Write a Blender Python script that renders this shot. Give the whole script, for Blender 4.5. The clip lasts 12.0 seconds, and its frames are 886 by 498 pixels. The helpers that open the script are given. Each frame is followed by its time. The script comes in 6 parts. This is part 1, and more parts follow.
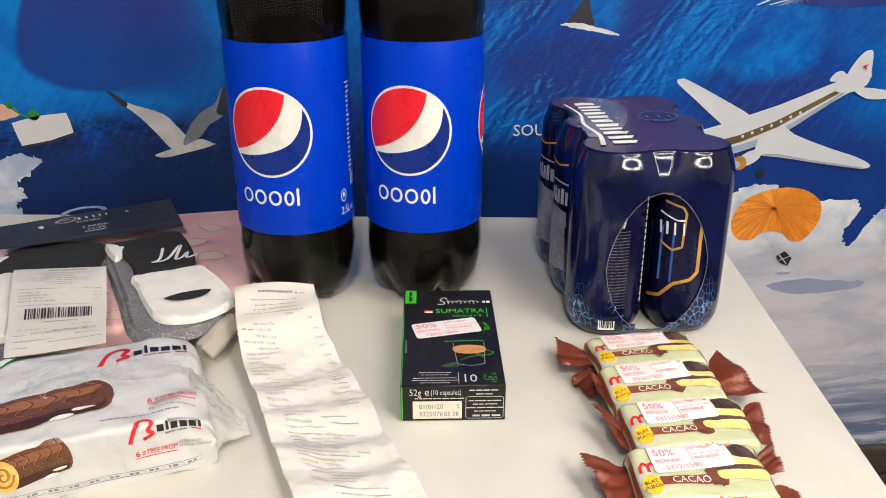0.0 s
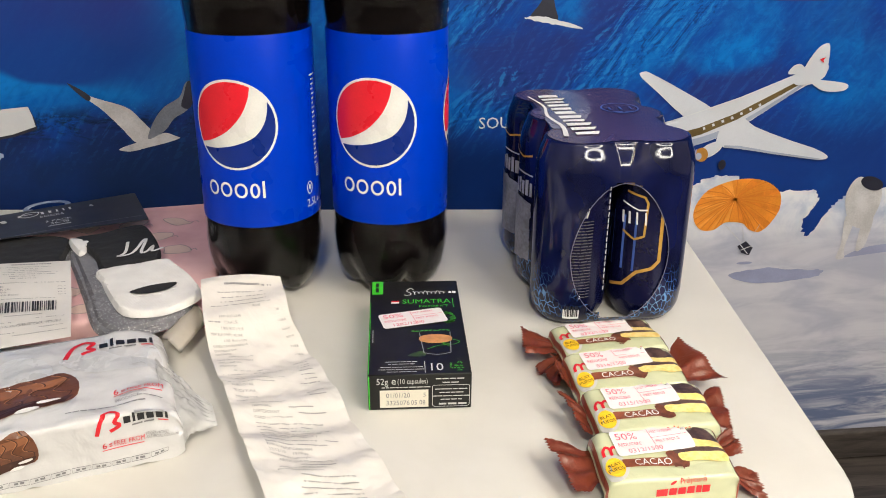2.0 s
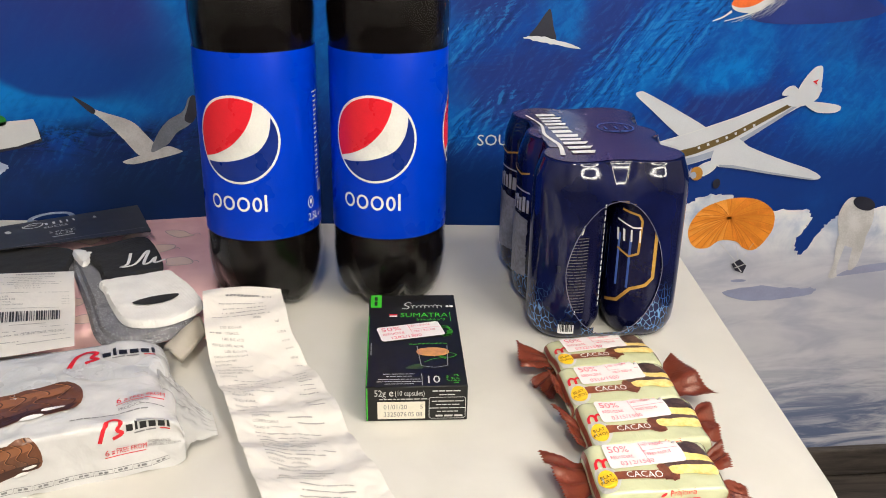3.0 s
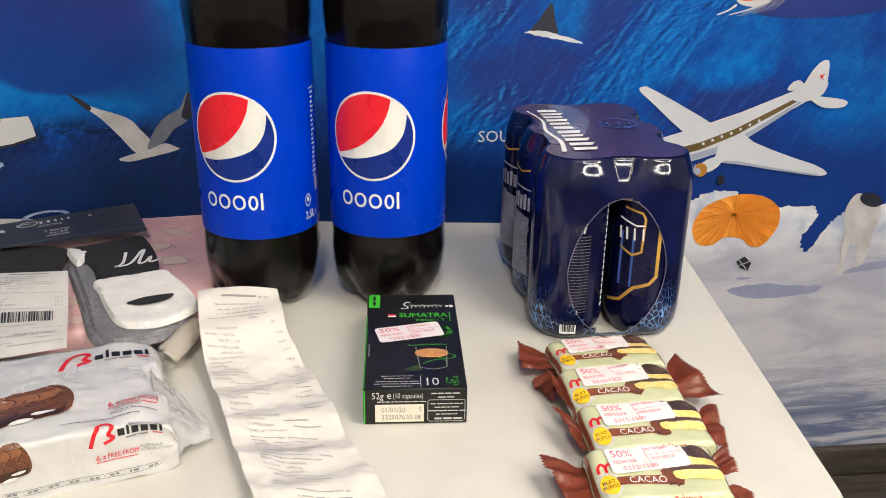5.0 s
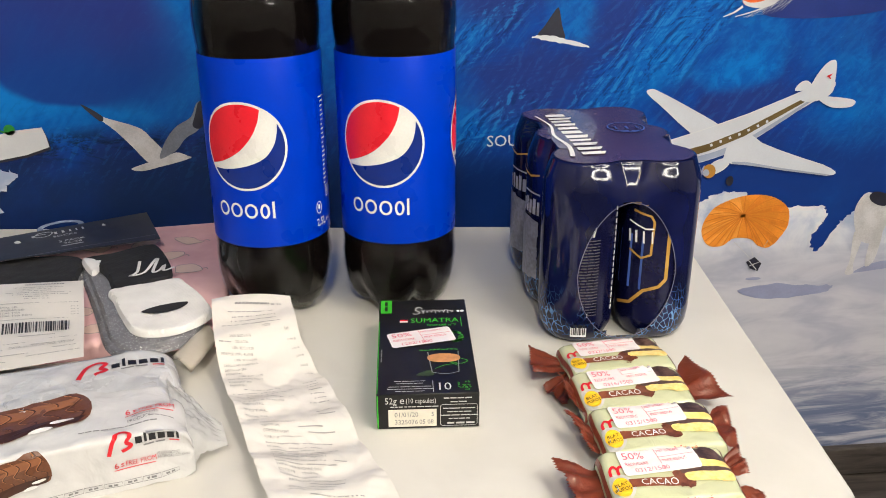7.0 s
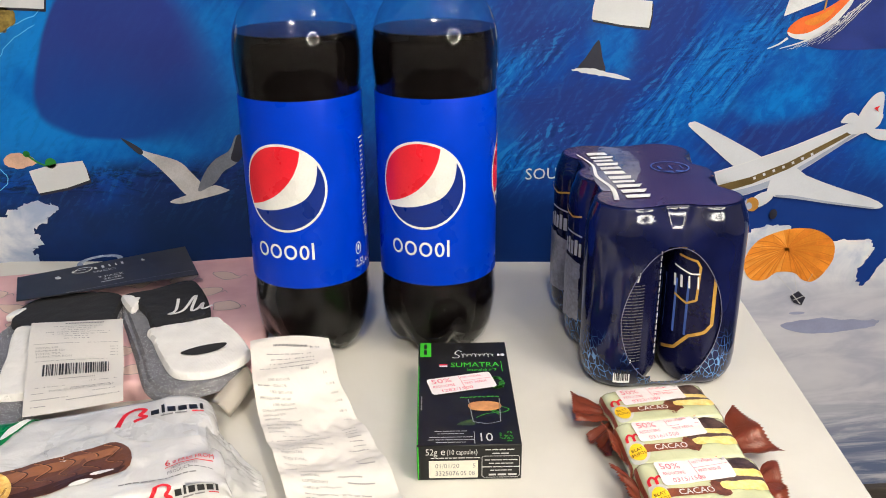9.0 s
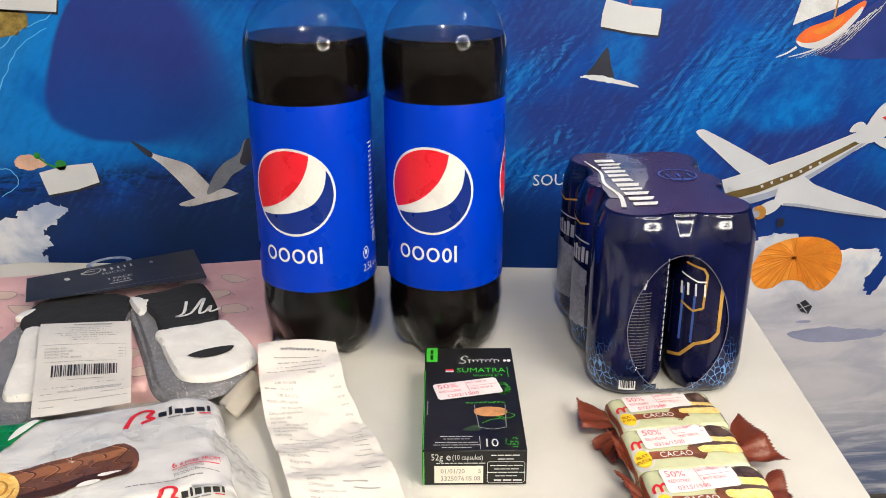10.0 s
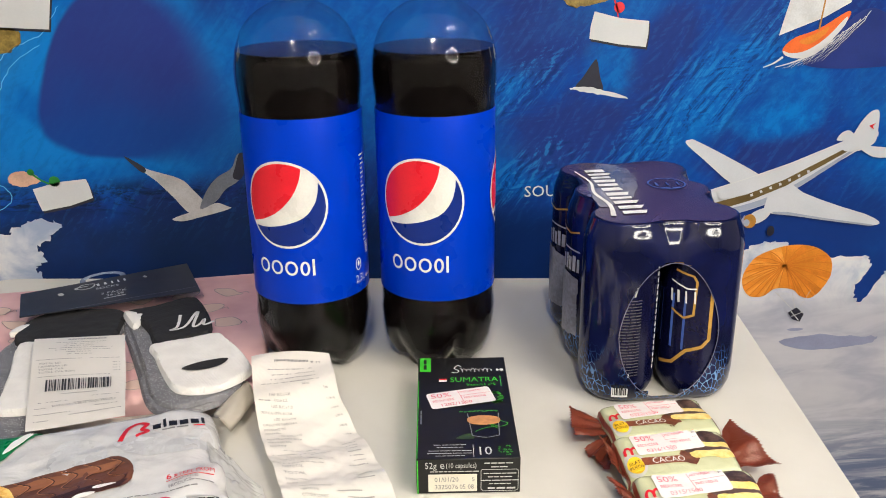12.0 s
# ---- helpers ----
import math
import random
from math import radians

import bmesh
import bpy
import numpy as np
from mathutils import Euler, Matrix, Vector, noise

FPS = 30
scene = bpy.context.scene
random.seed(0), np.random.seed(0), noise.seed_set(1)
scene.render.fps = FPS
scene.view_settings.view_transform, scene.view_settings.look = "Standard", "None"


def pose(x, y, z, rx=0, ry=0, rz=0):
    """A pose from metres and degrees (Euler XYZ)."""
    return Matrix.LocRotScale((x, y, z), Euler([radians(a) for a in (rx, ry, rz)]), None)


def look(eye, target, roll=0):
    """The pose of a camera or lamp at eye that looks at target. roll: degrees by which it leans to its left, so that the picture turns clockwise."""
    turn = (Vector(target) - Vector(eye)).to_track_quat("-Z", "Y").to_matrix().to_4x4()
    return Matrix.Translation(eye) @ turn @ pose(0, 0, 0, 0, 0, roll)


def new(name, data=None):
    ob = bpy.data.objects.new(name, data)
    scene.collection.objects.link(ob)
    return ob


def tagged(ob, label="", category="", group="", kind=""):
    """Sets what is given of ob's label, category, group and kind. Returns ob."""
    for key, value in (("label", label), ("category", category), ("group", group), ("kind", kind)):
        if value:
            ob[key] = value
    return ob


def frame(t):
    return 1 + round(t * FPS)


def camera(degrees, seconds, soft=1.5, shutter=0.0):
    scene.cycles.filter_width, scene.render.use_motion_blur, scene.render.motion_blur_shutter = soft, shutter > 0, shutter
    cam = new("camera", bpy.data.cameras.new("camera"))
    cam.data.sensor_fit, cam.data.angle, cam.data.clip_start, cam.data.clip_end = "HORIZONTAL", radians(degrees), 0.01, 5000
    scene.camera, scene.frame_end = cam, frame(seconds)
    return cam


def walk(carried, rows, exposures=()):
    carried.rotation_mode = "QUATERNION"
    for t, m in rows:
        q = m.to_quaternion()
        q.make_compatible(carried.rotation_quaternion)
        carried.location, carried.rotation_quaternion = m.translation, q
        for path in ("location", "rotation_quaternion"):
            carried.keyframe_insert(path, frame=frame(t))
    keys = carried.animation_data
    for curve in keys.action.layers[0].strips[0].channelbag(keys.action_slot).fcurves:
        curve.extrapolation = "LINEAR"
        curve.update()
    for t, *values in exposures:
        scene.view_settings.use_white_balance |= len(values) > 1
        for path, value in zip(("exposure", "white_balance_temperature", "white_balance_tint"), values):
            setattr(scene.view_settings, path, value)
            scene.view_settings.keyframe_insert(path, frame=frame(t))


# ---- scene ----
cam = camera(53.0, 12.0, 0.95)
PATH = [
    (0, (-0.007, -0.005, 0.825), (0.12, 1.83, 0.04), -0.1),
    (0.5, (-0.001, -0.007, 0.822), (0.142, 1.822, 0.027), -0.4),
    (1, (-0.002, -0.013, 0.824), (0.168, 1.813, 0.027), -0.4),
    (1.5, (-0.004, -0.014, 0.824), (0.182, 1.812, 0.03), -0.0),
    (2, (-0.005, -0.013, 0.824), (0.191, 1.812, 0.03), 0.3),
    (2.5, (-0.007, -0.02, 0.827), (0.192, 1.808, 0.041), 0.7),
    (3, (-0.007, -0.026, 0.83), (0.196, 1.811, 0.066), 1.0),
    (5, (-0.002, -0.012, 0.827), (0.193, 1.822, 0.054), 0.8),
    (5.5, (-0.003, -0.018, 0.829), (0.195, 1.817, 0.058), 0.7),
    (6, (-0.001, -0.016, 0.829), (0.194, 1.818, 0.056), 0.2),
    (6.5, (-0.001, -0.015, 0.83), (0.183, 1.821, 0.059), -0.2),
    (7, (-0.003, -0.017, 0.832), (0.17, 1.821, 0.064), -0.2),
    (9, (-0.01, 0.003, 0.853), (0.096, 1.857, 0.11), -0.7),
    (9.5, (-0.01, 0.008, 0.855), (0.084, 1.869, 0.127), -0.4),
    (10, (-0.011, 0.001, 0.855), (0.081, 1.859, 0.121), -0.3),
    (10.5, (-0.012, -0.002, 0.854), (0.092, 1.854, 0.115), -0.0),
    (11, (-0.014, -0.006, 0.853), (0.093, 1.852, 0.119), -0.4),
    (11.5, (-0.01, -0.009, 0.852), (0.097, 1.856, 0.137), -1.1),
    (12, (-0.009, -0.006, 0.853), (0.096, 1.864, 0.151), -0.8),
]
walk(cam, [(t, look(eye, target, roll)) for t, eye, target, roll in PATH],
     exposures=[(0.0, 0.05, 6280, 5.5), (2.0, 0.01, 6280, 5.5), (5.5, 0.02, 6280, 5.5), (7.2, 0.06, 6280, 5.5), (9.0, 0.15, 6280, 5.5), (10.0, 0.15, 6280, 5.5), (12.0, 0.08, 6280, 5.5)])

# ---- light: ring lamp and bulbs are meshes further down; the room is closed ----
world = bpy.data.worlds.new("world")
scene.world = world
world.use_nodes = True
world.node_tree.nodes["Background"].inputs[0].default_value = (0.6, 0.7, 0.9, 1)
world.node_tree.nodes["Background"].inputs[1].default_value = 0.05
KEY_POWER, RING_POWER, BULB_POWER, FILL_POWER = 66.0, 36.0, 80.0, 112.0

T = 0.45       # table top
WALL = 1.044   # mural wall


# ---- materials ----
def srgb(r, g, b):
    f = lambda c: c / 12.92 if c <= 0.04045 else ((c + 0.055) / 1.055) ** 2.4
    return (f(r / 255), f(g / 255), f(b / 255))


class Nodes:
    """A short way to write shader graphs."""

    def __init__(self, name):
        self.mat = bpy.data.materials.new(name)
        self.mat.use_nodes = True
        self.nt = self.mat.node_tree
        self.bsdf = self.nt.nodes["Principled BSDF"]
        self.pos = self.nt.nodes.new("ShaderNodeTexCoord").outputs["Object"]

    def put(self, socket, v):
        if isinstance(v, bpy.types.NodeSocket):
            self.nt.links.new(v, socket)
        elif isinstance(v, tuple) and len(v) == 3 and len(socket.default_value) == 4:
            socket.default_value = (*v, 1)
        else:
            socket.default_value = v

    def math(self, op, a, b=0.0, c=0.0):
        n = self.nt.nodes.new("ShaderNodeMath")
        n.operation = op
        for i, v in enumerate((a, b, c)):
            self.put(n.inputs[i], v)
        return n.outputs[0]

    def mapping(self, scale=(1, 1, 1), turn=(0, 0, 0), shift=(0, 0, 0), vec=None):
        n = self.nt.nodes.new("ShaderNodeMapping")
        self.put(n.inputs["Vector"], vec or self.pos)
        n.inputs["Scale"].default_value = scale
        n.inputs["Rotation"].default_value = turn
        n.inputs["Location"].default_value = shift
        return n.outputs[0]

    def along(self, degrees, across, length):
        """Coordinates drawn out along a slant in the x-z plane."""
        return self.mapping((across, 1, length), vec=self.mapping(turn=(0, radians(degrees - 90), 0)))

    def noise(self, scale, detail=3.0, rough=0.5, vec=None, warp=0.0):
        n = self.nt.nodes.new("ShaderNodeTexNoise")
        self.put(n.inputs["Vector"], vec or self.pos)
        n.inputs["Scale"].default_value = scale
        n.inputs["Detail"].default_value = detail
        n.inputs["Roughness"].default_value = rough
        n.inputs["Distortion"].default_value = warp
        return n.outputs[0]

    def span(self, v, a, b, lo=0.0, hi=1.0):
        n = self.nt.nodes.new("ShaderNodeMapRange")
        n.interpolation_type = "SMOOTHSTEP"
        for i, w in enumerate((v, a, b, lo, hi)):
            self.put(n.inputs[i], w)
        return n.outputs[0]

    def mix(self, f, a, b, mode="MIX"):
        n = self.nt.nodes.new("ShaderNodeMix")
        n.data_type, n.blend_type = "RGBA", mode
        self.put(n.inputs[0], f)
        self.put(n.inputs[6], a)
        self.put(n.inputs[7], b)
        return n.outputs[2]

    def axes(self, vec=None):
        n = self.nt.nodes.new("ShaderNodeSeparateXYZ")
        self.put(n.inputs[0], vec or self.pos)
        return n.outputs

    def bump(self, height, strength=0.3, distance=0.001):
        n = self.nt.nodes.new("ShaderNodeBump")
        n.inputs["Strength"].default_value = strength
        n.inputs["Distance"].default_value = distance
        self.put(n.inputs["Height"], height)
        self.put(self.bsdf.inputs["Normal"], n.outputs[0])

    def done(self, color=None, rough=0.5, metal=0.0, coat=0.0, **more):
        if color is not None:
            self.put(self.bsdf.inputs["Base Color"], color)
        self.put(self.bsdf.inputs["Roughness"], rough)
        self.put(self.bsdf.inputs["Metallic"], metal)
        self.put(self.bsdf.inputs["Coat Weight"], coat)
        self.bsdf.inputs["Coat Roughness"].default_value = 0.08
        for k, v in more.items():
            self.put(self.bsdf.inputs[k.replace("_", " ")], v)
        return self.mat


def surface(name, color, rough=0.5, vary=0.12, big=12.0, fine=300.0, bumps=0.15, depth=0.0004, coat=0.0, metal=0.0, **more):
    """A surface with stains at one scale and grain at another."""
    n = Nodes(name)
    a, b = n.noise(big, 3), n.noise(fine, 2)
    f = n.math("ADD", n.math("MULTIPLY", a, 0.7), n.math("MULTIPLY", b, 0.3))
    dark, light = tuple(c * (1 - vary) for c in color), tuple(min(1, c * (1 + vary)) for c in color)
    n.bump(b, bumps, depth)
    return n.done(n.mix(n.span(f, 0.3, 0.7), dark, light), n.span(a, 0.3, 0.7, rough * 0.85, min(1, rough * 1.15)), metal, coat, **more)


def crumpled(name, color, rough, scale=35.0, strength=0.6, depth=0.002, coat=0.0, vary=0.06):
    """Film or paper with creases."""
    n = Nodes(name)
    v = n.nt.nodes.new("ShaderNodeTexNoise")
    n.put(v.inputs["Vector"], n.pos)
    v.inputs["Scale"].default_value, v.inputs["Detail"].default_value, v.inputs["Distortion"].default_value = scale, 3.0, 1.2
    fine = n.noise(scale * 6, 2)
    n.bump(n.math("ADD", v.outputs[0], n.math("MULTIPLY", fine, 0.15)), strength, depth)
    return n.done(n.mix(n.noise(scale * 0.5), tuple(c * (1 - vary) for c in color), tuple(min(1, c * (1 + vary)) for c in color)), rough, 0, coat)


def ink(name, color, rough=0.45):
    return surface(name, color, rough, 0.06, 40, 600, 0.03, 0.0001)


def glowing(name, color, power):
    m = bpy.data.materials.new(name)
    m.use_nodes = True
    b = m.node_tree.nodes["Principled BSDF"]
    b.inputs["Base Color"].default_value = (0.8, 0.8, 0.8, 1)
    b.inputs["Emission Color"].default_value = (*color, 1)
    b.inputs["Emission Strength"].default_value = power
    return m


def clear_film(name, tint, gloss=0.04, edge=0.26, straight=0.05):
    """Thin clear plastic: lets light straight through and mirrors more at a slant."""
    m = bpy.data.materials.new(name)
    m.use_nodes = True
    nt = m.node_tree
    nt.nodes.remove(nt.nodes["Principled BSDF"])
    out = nt.nodes["Material Output"]
    clear, shiny = nt.nodes.new("ShaderNodeBsdfTransparent"), nt.nodes.new("ShaderNodeBsdfGlossy")
    clear.inputs[0].default_value = (*tint, 1)
    shiny.inputs["Roughness"].default_value = gloss
    facing, mixer = nt.nodes.new("ShaderNodeLayerWeight"), nt.nodes.new("ShaderNodeMixShader")
    facing.inputs[0].default_value = 0.5
    power, gain = nt.nodes.new("ShaderNodeMath"), nt.nodes.new("ShaderNodeMath")
    power.operation, power.inputs[1].default_value = "POWER", 4.0
    gain.operation, gain.inputs[1].default_value, gain.inputs[2].default_value = "MULTIPLY_ADD", edge, straight
    nt.links.new(facing.outputs["Facing"], power.inputs[0])
    nt.links.new(power.outputs[0], gain.inputs[0])
    nt.links.new(gain.outputs[0], mixer.inputs[0])
    nt.links.new(clear.outputs[0], mixer.inputs[1])
    nt.links.new(shiny.outputs[0], mixer.inputs[2])
    nt.links.new(mixer.outputs[0], out.inputs[0])
    return m


def mural_sea():
    """Printed sea: deep pools, turquoise shallows and embossed, slanting brush-like ridges."""
    n = Nodes("mural_sea")
    x, _, z = n.axes()
    deep, navy, mid, light, pale = srgb(25, 46, 121), srgb(11, 35, 89), srgb(5, 67, 156), srgb(7, 109, 194), srgb(62, 155, 214)
    broad = n.noise(4.2, 4, 0.55, warp=0.6)
    cloudy = n.noise(13, 6, 0.68, warp=1.2)
    fleck = n.noise(46, 5, 0.7, warp=0.8)

    def blob(cx, cz, rx, rz, turn=0.0, edge=1.1):
        """A soft patch with a ragged rim: 1 in the middle, 0 outside."""
        co, si = math.cos(radians(turn)), math.sin(radians(turn))
        dx, dz = n.math("SUBTRACT", x, cx), n.math("SUBTRACT", z, cz)
        a = n.math("DIVIDE", n.math("ADD", n.math("MULTIPLY", dx, co), n.math("MULTIPLY", dz, si)), rx)
        b = n.math("DIVIDE", n.math("SUBTRACT", n.math("MULTIPLY", dz, co), n.math("MULTIPLY", dx, si)), rz)
        d = n.math("ADD", n.math("MULTIPLY", a, a), n.math("MULTIPLY", b, b))
        d = n.math("ADD", d, n.math("MULTIPLY", n.math("SUBTRACT", cloudy, 0.5), 2.6))
        return n.span(d, edge + 0.5, edge - 0.9)

    def emboss(degrees, across, length, detail, shift, rough=0.62, warp=1.2):
        """Relief as a raking light would show it: the slope of a drawn-out noise."""
        one = n.noise(1.0, detail, rough, n.along(degrees, across, length), warp)
        two = n.noise(1.0, detail, rough, n.mapping((across, 1, length), vec=n.mapping(turn=(0, radians(degrees - 90), 0), shift=shift)), warp)
        return n.math("SUBTRACT", one, two)

    c = n.mix(n.span(n.math("ADD", n.math("MULTIPLY", broad, 0.6), n.math("MULTIPLY", cloudy, 0.4)), 0.40, 0.62), deep, mid)
    # turquoise patches
    for cx, cz, rx, rz, turn, f in ((0.252, 0.685, 0.030, 0.042, 20, 0.75), (0.235, 0.745, 0.085, 0.026, 12, 0.6), (0.395, 0.665, 0.042, 0.105, -38, 0.7), (0.345, 0.612, 0.075, 0.034, 30, 0.6),
                                    (0.462, 0.612, 0.050, 0.026, 8, 0.95), (0.485, 0.645, 0.040, 0.050, -20, 0.65), (0.140, 0.560, 0.060, 0.036, 10, 0.55), (0.125, 0.655, 0.065, 0.014, 35, 0.6),
                                    (-0.190, 0.675, 0.060, 0.075, 0, 0.6), (0.640, 0.560, 0.070, 0.075, 20, 0.65), (0.620, 0.450, 0.055, 0.050, 0, 0.6), (-0.030, 0.690, 0.16, 0.10, 0, 0.5), (0.590, 0.660, 0.05, 0.06, 0, 0.4)):
        c = n.mix(n.math("MULTIPLY", blob(cx, cz, rx, rz, turn), f), c, n.mix(n.span(fleck, 0.36, 0.62), srgb(4, 86, 174), light))
    # indigo depths
    for cx, cz, rx, rz, turn, f in ((0.205, 0.600, 0.085, 0.045, 15, 0.8), (0.315, 0.700, 0.028, 0.075, -25, 0.7), (0.470, 0.560, 0.10, 0.030, 10, 0.7), (0.170, 0.715, 0.06, 0.045, 0, 0.7), (0.430, 0.740, 0.05, 0.03, 0, 0.5)):
        c = n.mix(n.math("MULTIPLY", blob(cx, cz, rx, rz, turn), f), c, srgb(32, 48, 120))
    # pale shallows at the far left
    left = n.math("MULTIPLY", n.span(n.math("ADD", x, n.math("MULTIPLY", broad, 0.14)), -0.24, -0.34), n.span(z, 0.53, 0.60))
    c = n.mix(n.math("MULTIPLY", left, n.span(cloudy, 0.3, 0.62, 0.65, 1.0)), c, n.mix(n.noise(14, 3), light, srgb(42, 134, 207)))
    # the deep pool: crisp at its foot and to the west, soft to the east
    half = n.math("SUBTRACT", 0.128, n.math("MULTIPLY", n.math("SUBTRACT", z, 0.59), 0.34))
    px = n.math("DIVIDE", n.math("ADD", x, 0.312), half)
    pz = n.math("DIVIDE", n.math("SUBTRACT", z, 0.684), 0.096)
    d = n.math("ADD", n.math("ADD", n.math("POWER", n.math("ABSOLUTE", px), 3.2), n.math("POWER", n.math("ABSOLUTE", pz), 3.2)), n.math("MULTIPLY", n.math("SUBTRACT", n.noise(9, 3), 0.5), 0.55))
    rim = n.math("MULTIPLY", n.span(d, 4.5, 1.3), n.span(x, -0.12, -0.30, 0.15, 1.0))
    c = n.mix(n.math("MULTIPLY", n.math("MULTIPLY", rim, n.span(z, 0.53, 0.575)), 0.85), c, n.mix(n.span(n.noise(12, 4, 0.6), 0.38, 0.62), srgb(0, 93, 183), srgb(16, 121, 207)))
    east = n.span(x, -0.33, -0.22)
    inside = n.span(d, n.math("ADD", 1.10, n.math("MULTIPLY", east, 0.9)), n.math("SUBTRACT", 0.86, n.math("MULTIPLY", east, 0.75)))
    c = n.mix(n.math("MULTIPLY", inside, 0.95), c, n.mix(n.span(n.math("ADD", z, n.math("MULTIPLY", n.noise(14, 4), 0.10)), 0.66, 0.76), srgb(21, 60, 143), srgb(39, 51, 129)))
    # dark ridge and abyss low down
    low = n.span(n.math("ADD", z, n.math("MULTIPLY", n.math("SUBTRACT", broad, 0.5), 0.16)), 0.56, 0.49)
    c = n.mix(n.math("MULTIPLY", low, n.span(n.noise(11, 4), 0.25, 0.6, 0.70, 1.0)), c, n.mix(n.span(x, -0.1, 0.1), srgb(19, 40, 83), n.mix(n.span(x, 0.25, 0.40), srgb(9, 42, 107), srgb(18, 51, 125))))
    ridge = n.noise(1.0, 6, 0.7, n.mapping((14, 1, 40)), 1.5)
    band = n.math("MULTIPLY", n.span(n.math("ABSOLUTE", n.math("SUBTRACT", z, 0.540)), 0.030, 0.004), n.span(x, -0.12, -0.22))
    c = n.mix(n.math("MULTIPLY", band, n.span(ridge, 0.45, 0.6)), c, srgb(12, 30, 65))
    # embossed ridges: two slanting trains of them and a fine grain all over
    relief = n.math("ADD", n.math("MULTIPLY", emboss(54, 52, 8, 5, (0.005, 0, 0.001), 0.66, 2.4), 1.0), n.math("MULTIPLY", emboss(24, 70, 34, 5, (0.003, 0, 0.003), 0.66, 2.2), 0.7))
    trains = n.math("ADD", n.math("ADD", blob(0.315, 0.605, 0.11, 0.034, 52, 1.3), blob(0.425, 0.690, 0.10, 0.028, 58, 1.2)), n.math("ADD", blob(0.16, 0.555, 0.07, 0.03, 25), blob(0.14, 0.66, 0.08, 0.022, 35)))
    quiet = n.math("MULTIPLY", n.span(z, 0.46, 0.54), n.math("SUBTRACT", 1.0, n.math("MULTIPLY", inside, 0.85)))
    force = n.math("MULTIPLY", n.math("ADD", 0.20, n.math("MINIMUM", trains, 0.9)), quiet)
    up = n.math("MULTIPLY", n.span(relief, 0.03, 0.17), force)
    down = n.math("MULTIPLY", n.span(relief, -0.03, -0.17), force)
    c = n.mix(n.math("MULTIPLY", down, 0.62), c, srgb(7, 39, 102))
    c = n.mix(n.math("MULTIPLY", up, 0.50), c, srgb(42, 132, 205))
    c = n.mix(n.math("MULTIPLY", n.span(n.noise(90, 4, 0.7), 0.63, 0.74), n.math("MULTIPLY", quiet, 0.22)), c, pale)
    weave = n.noise(900, 1)
    n.bump(weave, 0.08, 0.0003)
    return n.done(c, 0.5, Specular_IOR_Level=0.18)


def mural_snow():
    n = Nodes("mural_snow")
    x, _, z = n.axes()
    cloud = n.noise(13, 5, 0.6, warp=0.5)
    top = n.mix(n.span(cloud, 0.38, 0.62), srgb(158, 172, 202), srgb(214, 217, 226))
    field = n.mix(n.span(n.noise(1, 4, 0.6, n.mapping((6, 1, 22)), 0.6), 0.35, 0.65), srgb(164, 167, 186), srgb(192, 193, 204))
    c = n.mix(n.span(n.math("ADD", z, n.math("MULTIPLY", cloud, 0.05)), 0.36, 0.44), field, top)
    waves = n.noise(1, 5, 0.65, n.mapping((5, 1, 38)), 1.2)
    low = n.span(z, 0.24, 0.08)
    c = n.mix(n.math("MULTIPLY", low, n.span(waves, 0.4, 0.62)), c, srgb(96, 108, 140))
    n.bump(n.noise(900, 1), 0.08, 0.0003)
    return n.done(c, 0.5, Specular_IOR_Level=0.18)


def wood_dark():
    n = Nodes("dark_wood")
    grain = n.noise(1, 5, 0.65, n.mapping((6, 60, 60)), 1.0)
    fine = n.noise(1, 2, 0.5, n.mapping((30, 500, 500)))
    n.bump(n.math("ADD", grain, fine), 0.2, 0.0006)
    return n.done(n.mix(n.span(grain, 0.3, 0.7), srgb(38, 34, 34), srgb(78, 72, 68)), 0.5)


def table_white():
    n = Nodes("table_white")
    n.bump(n.noise(700, 2), 0.05, 0.0002)
    smear = n.noise(9, 4, 0.6, warp=0.8)
    return n.done(n.mix(n.span(smear, 0.3, 0.7), (0.590, 0.575, 0.534), (0.635, 0.620, 0.580)), n.span(smear, 0.3, 0.7, 0.28, 0.42))


def wrap_navy():
    """Printed navy shrink film, with a pale townscape of fine lines round its foot."""
    n = Nodes("shrink_film_navy")
    x, y, z = n.axes()
    base = n.mix(n.span(n.noise(22, 3), 0.3, 0.7), srgb(9, 14, 46), srgb(14, 21, 66))
    brick = n.nt.nodes.new("ShaderNodeTexVoronoi")
    brick.feature = "DISTANCE_TO_EDGE"
    n.put(brick.inputs["Vector"], n.mapping((1.3, 1.3, 0.7), vec=n.mapping(turn=(0.25, 0.3, 0))))
    brick.inputs["Scale"].default_value = 175
    lines = n.span(brick.outputs["Distance"], 0.06, 0.02)
    low = n.math("MULTIPLY", n.span(z, 0.062, 0.018), n.span(n.noise(38, 3), 0.42, 0.55))
    c = n.mix(n.math("MULTIPLY", lines, n.math("MULTIPLY", low, 0.8)), base, srgb(110, 160, 220))
    side = n.noise(1, 4, 0.6, n.mapping((60, 60, 9)), 1.5)
    n.bump(n.math("ADD", side, n.math("MULTIPLY", n.noise(60, 3), 0.5)), 0.16, 0.0008)
    return n.done(c, 0.09, 0, 0.0)


def cake_print(name, dark, light):
    n = Nodes(name)
    n.bump(n.noise(500, 2), 0.1, 0.0003)
    return n.done(n.mix(n.span(n.noise(160, 4, 0.7), 0.35, 0.65), dark, light), 0.35, 0, 0.3)


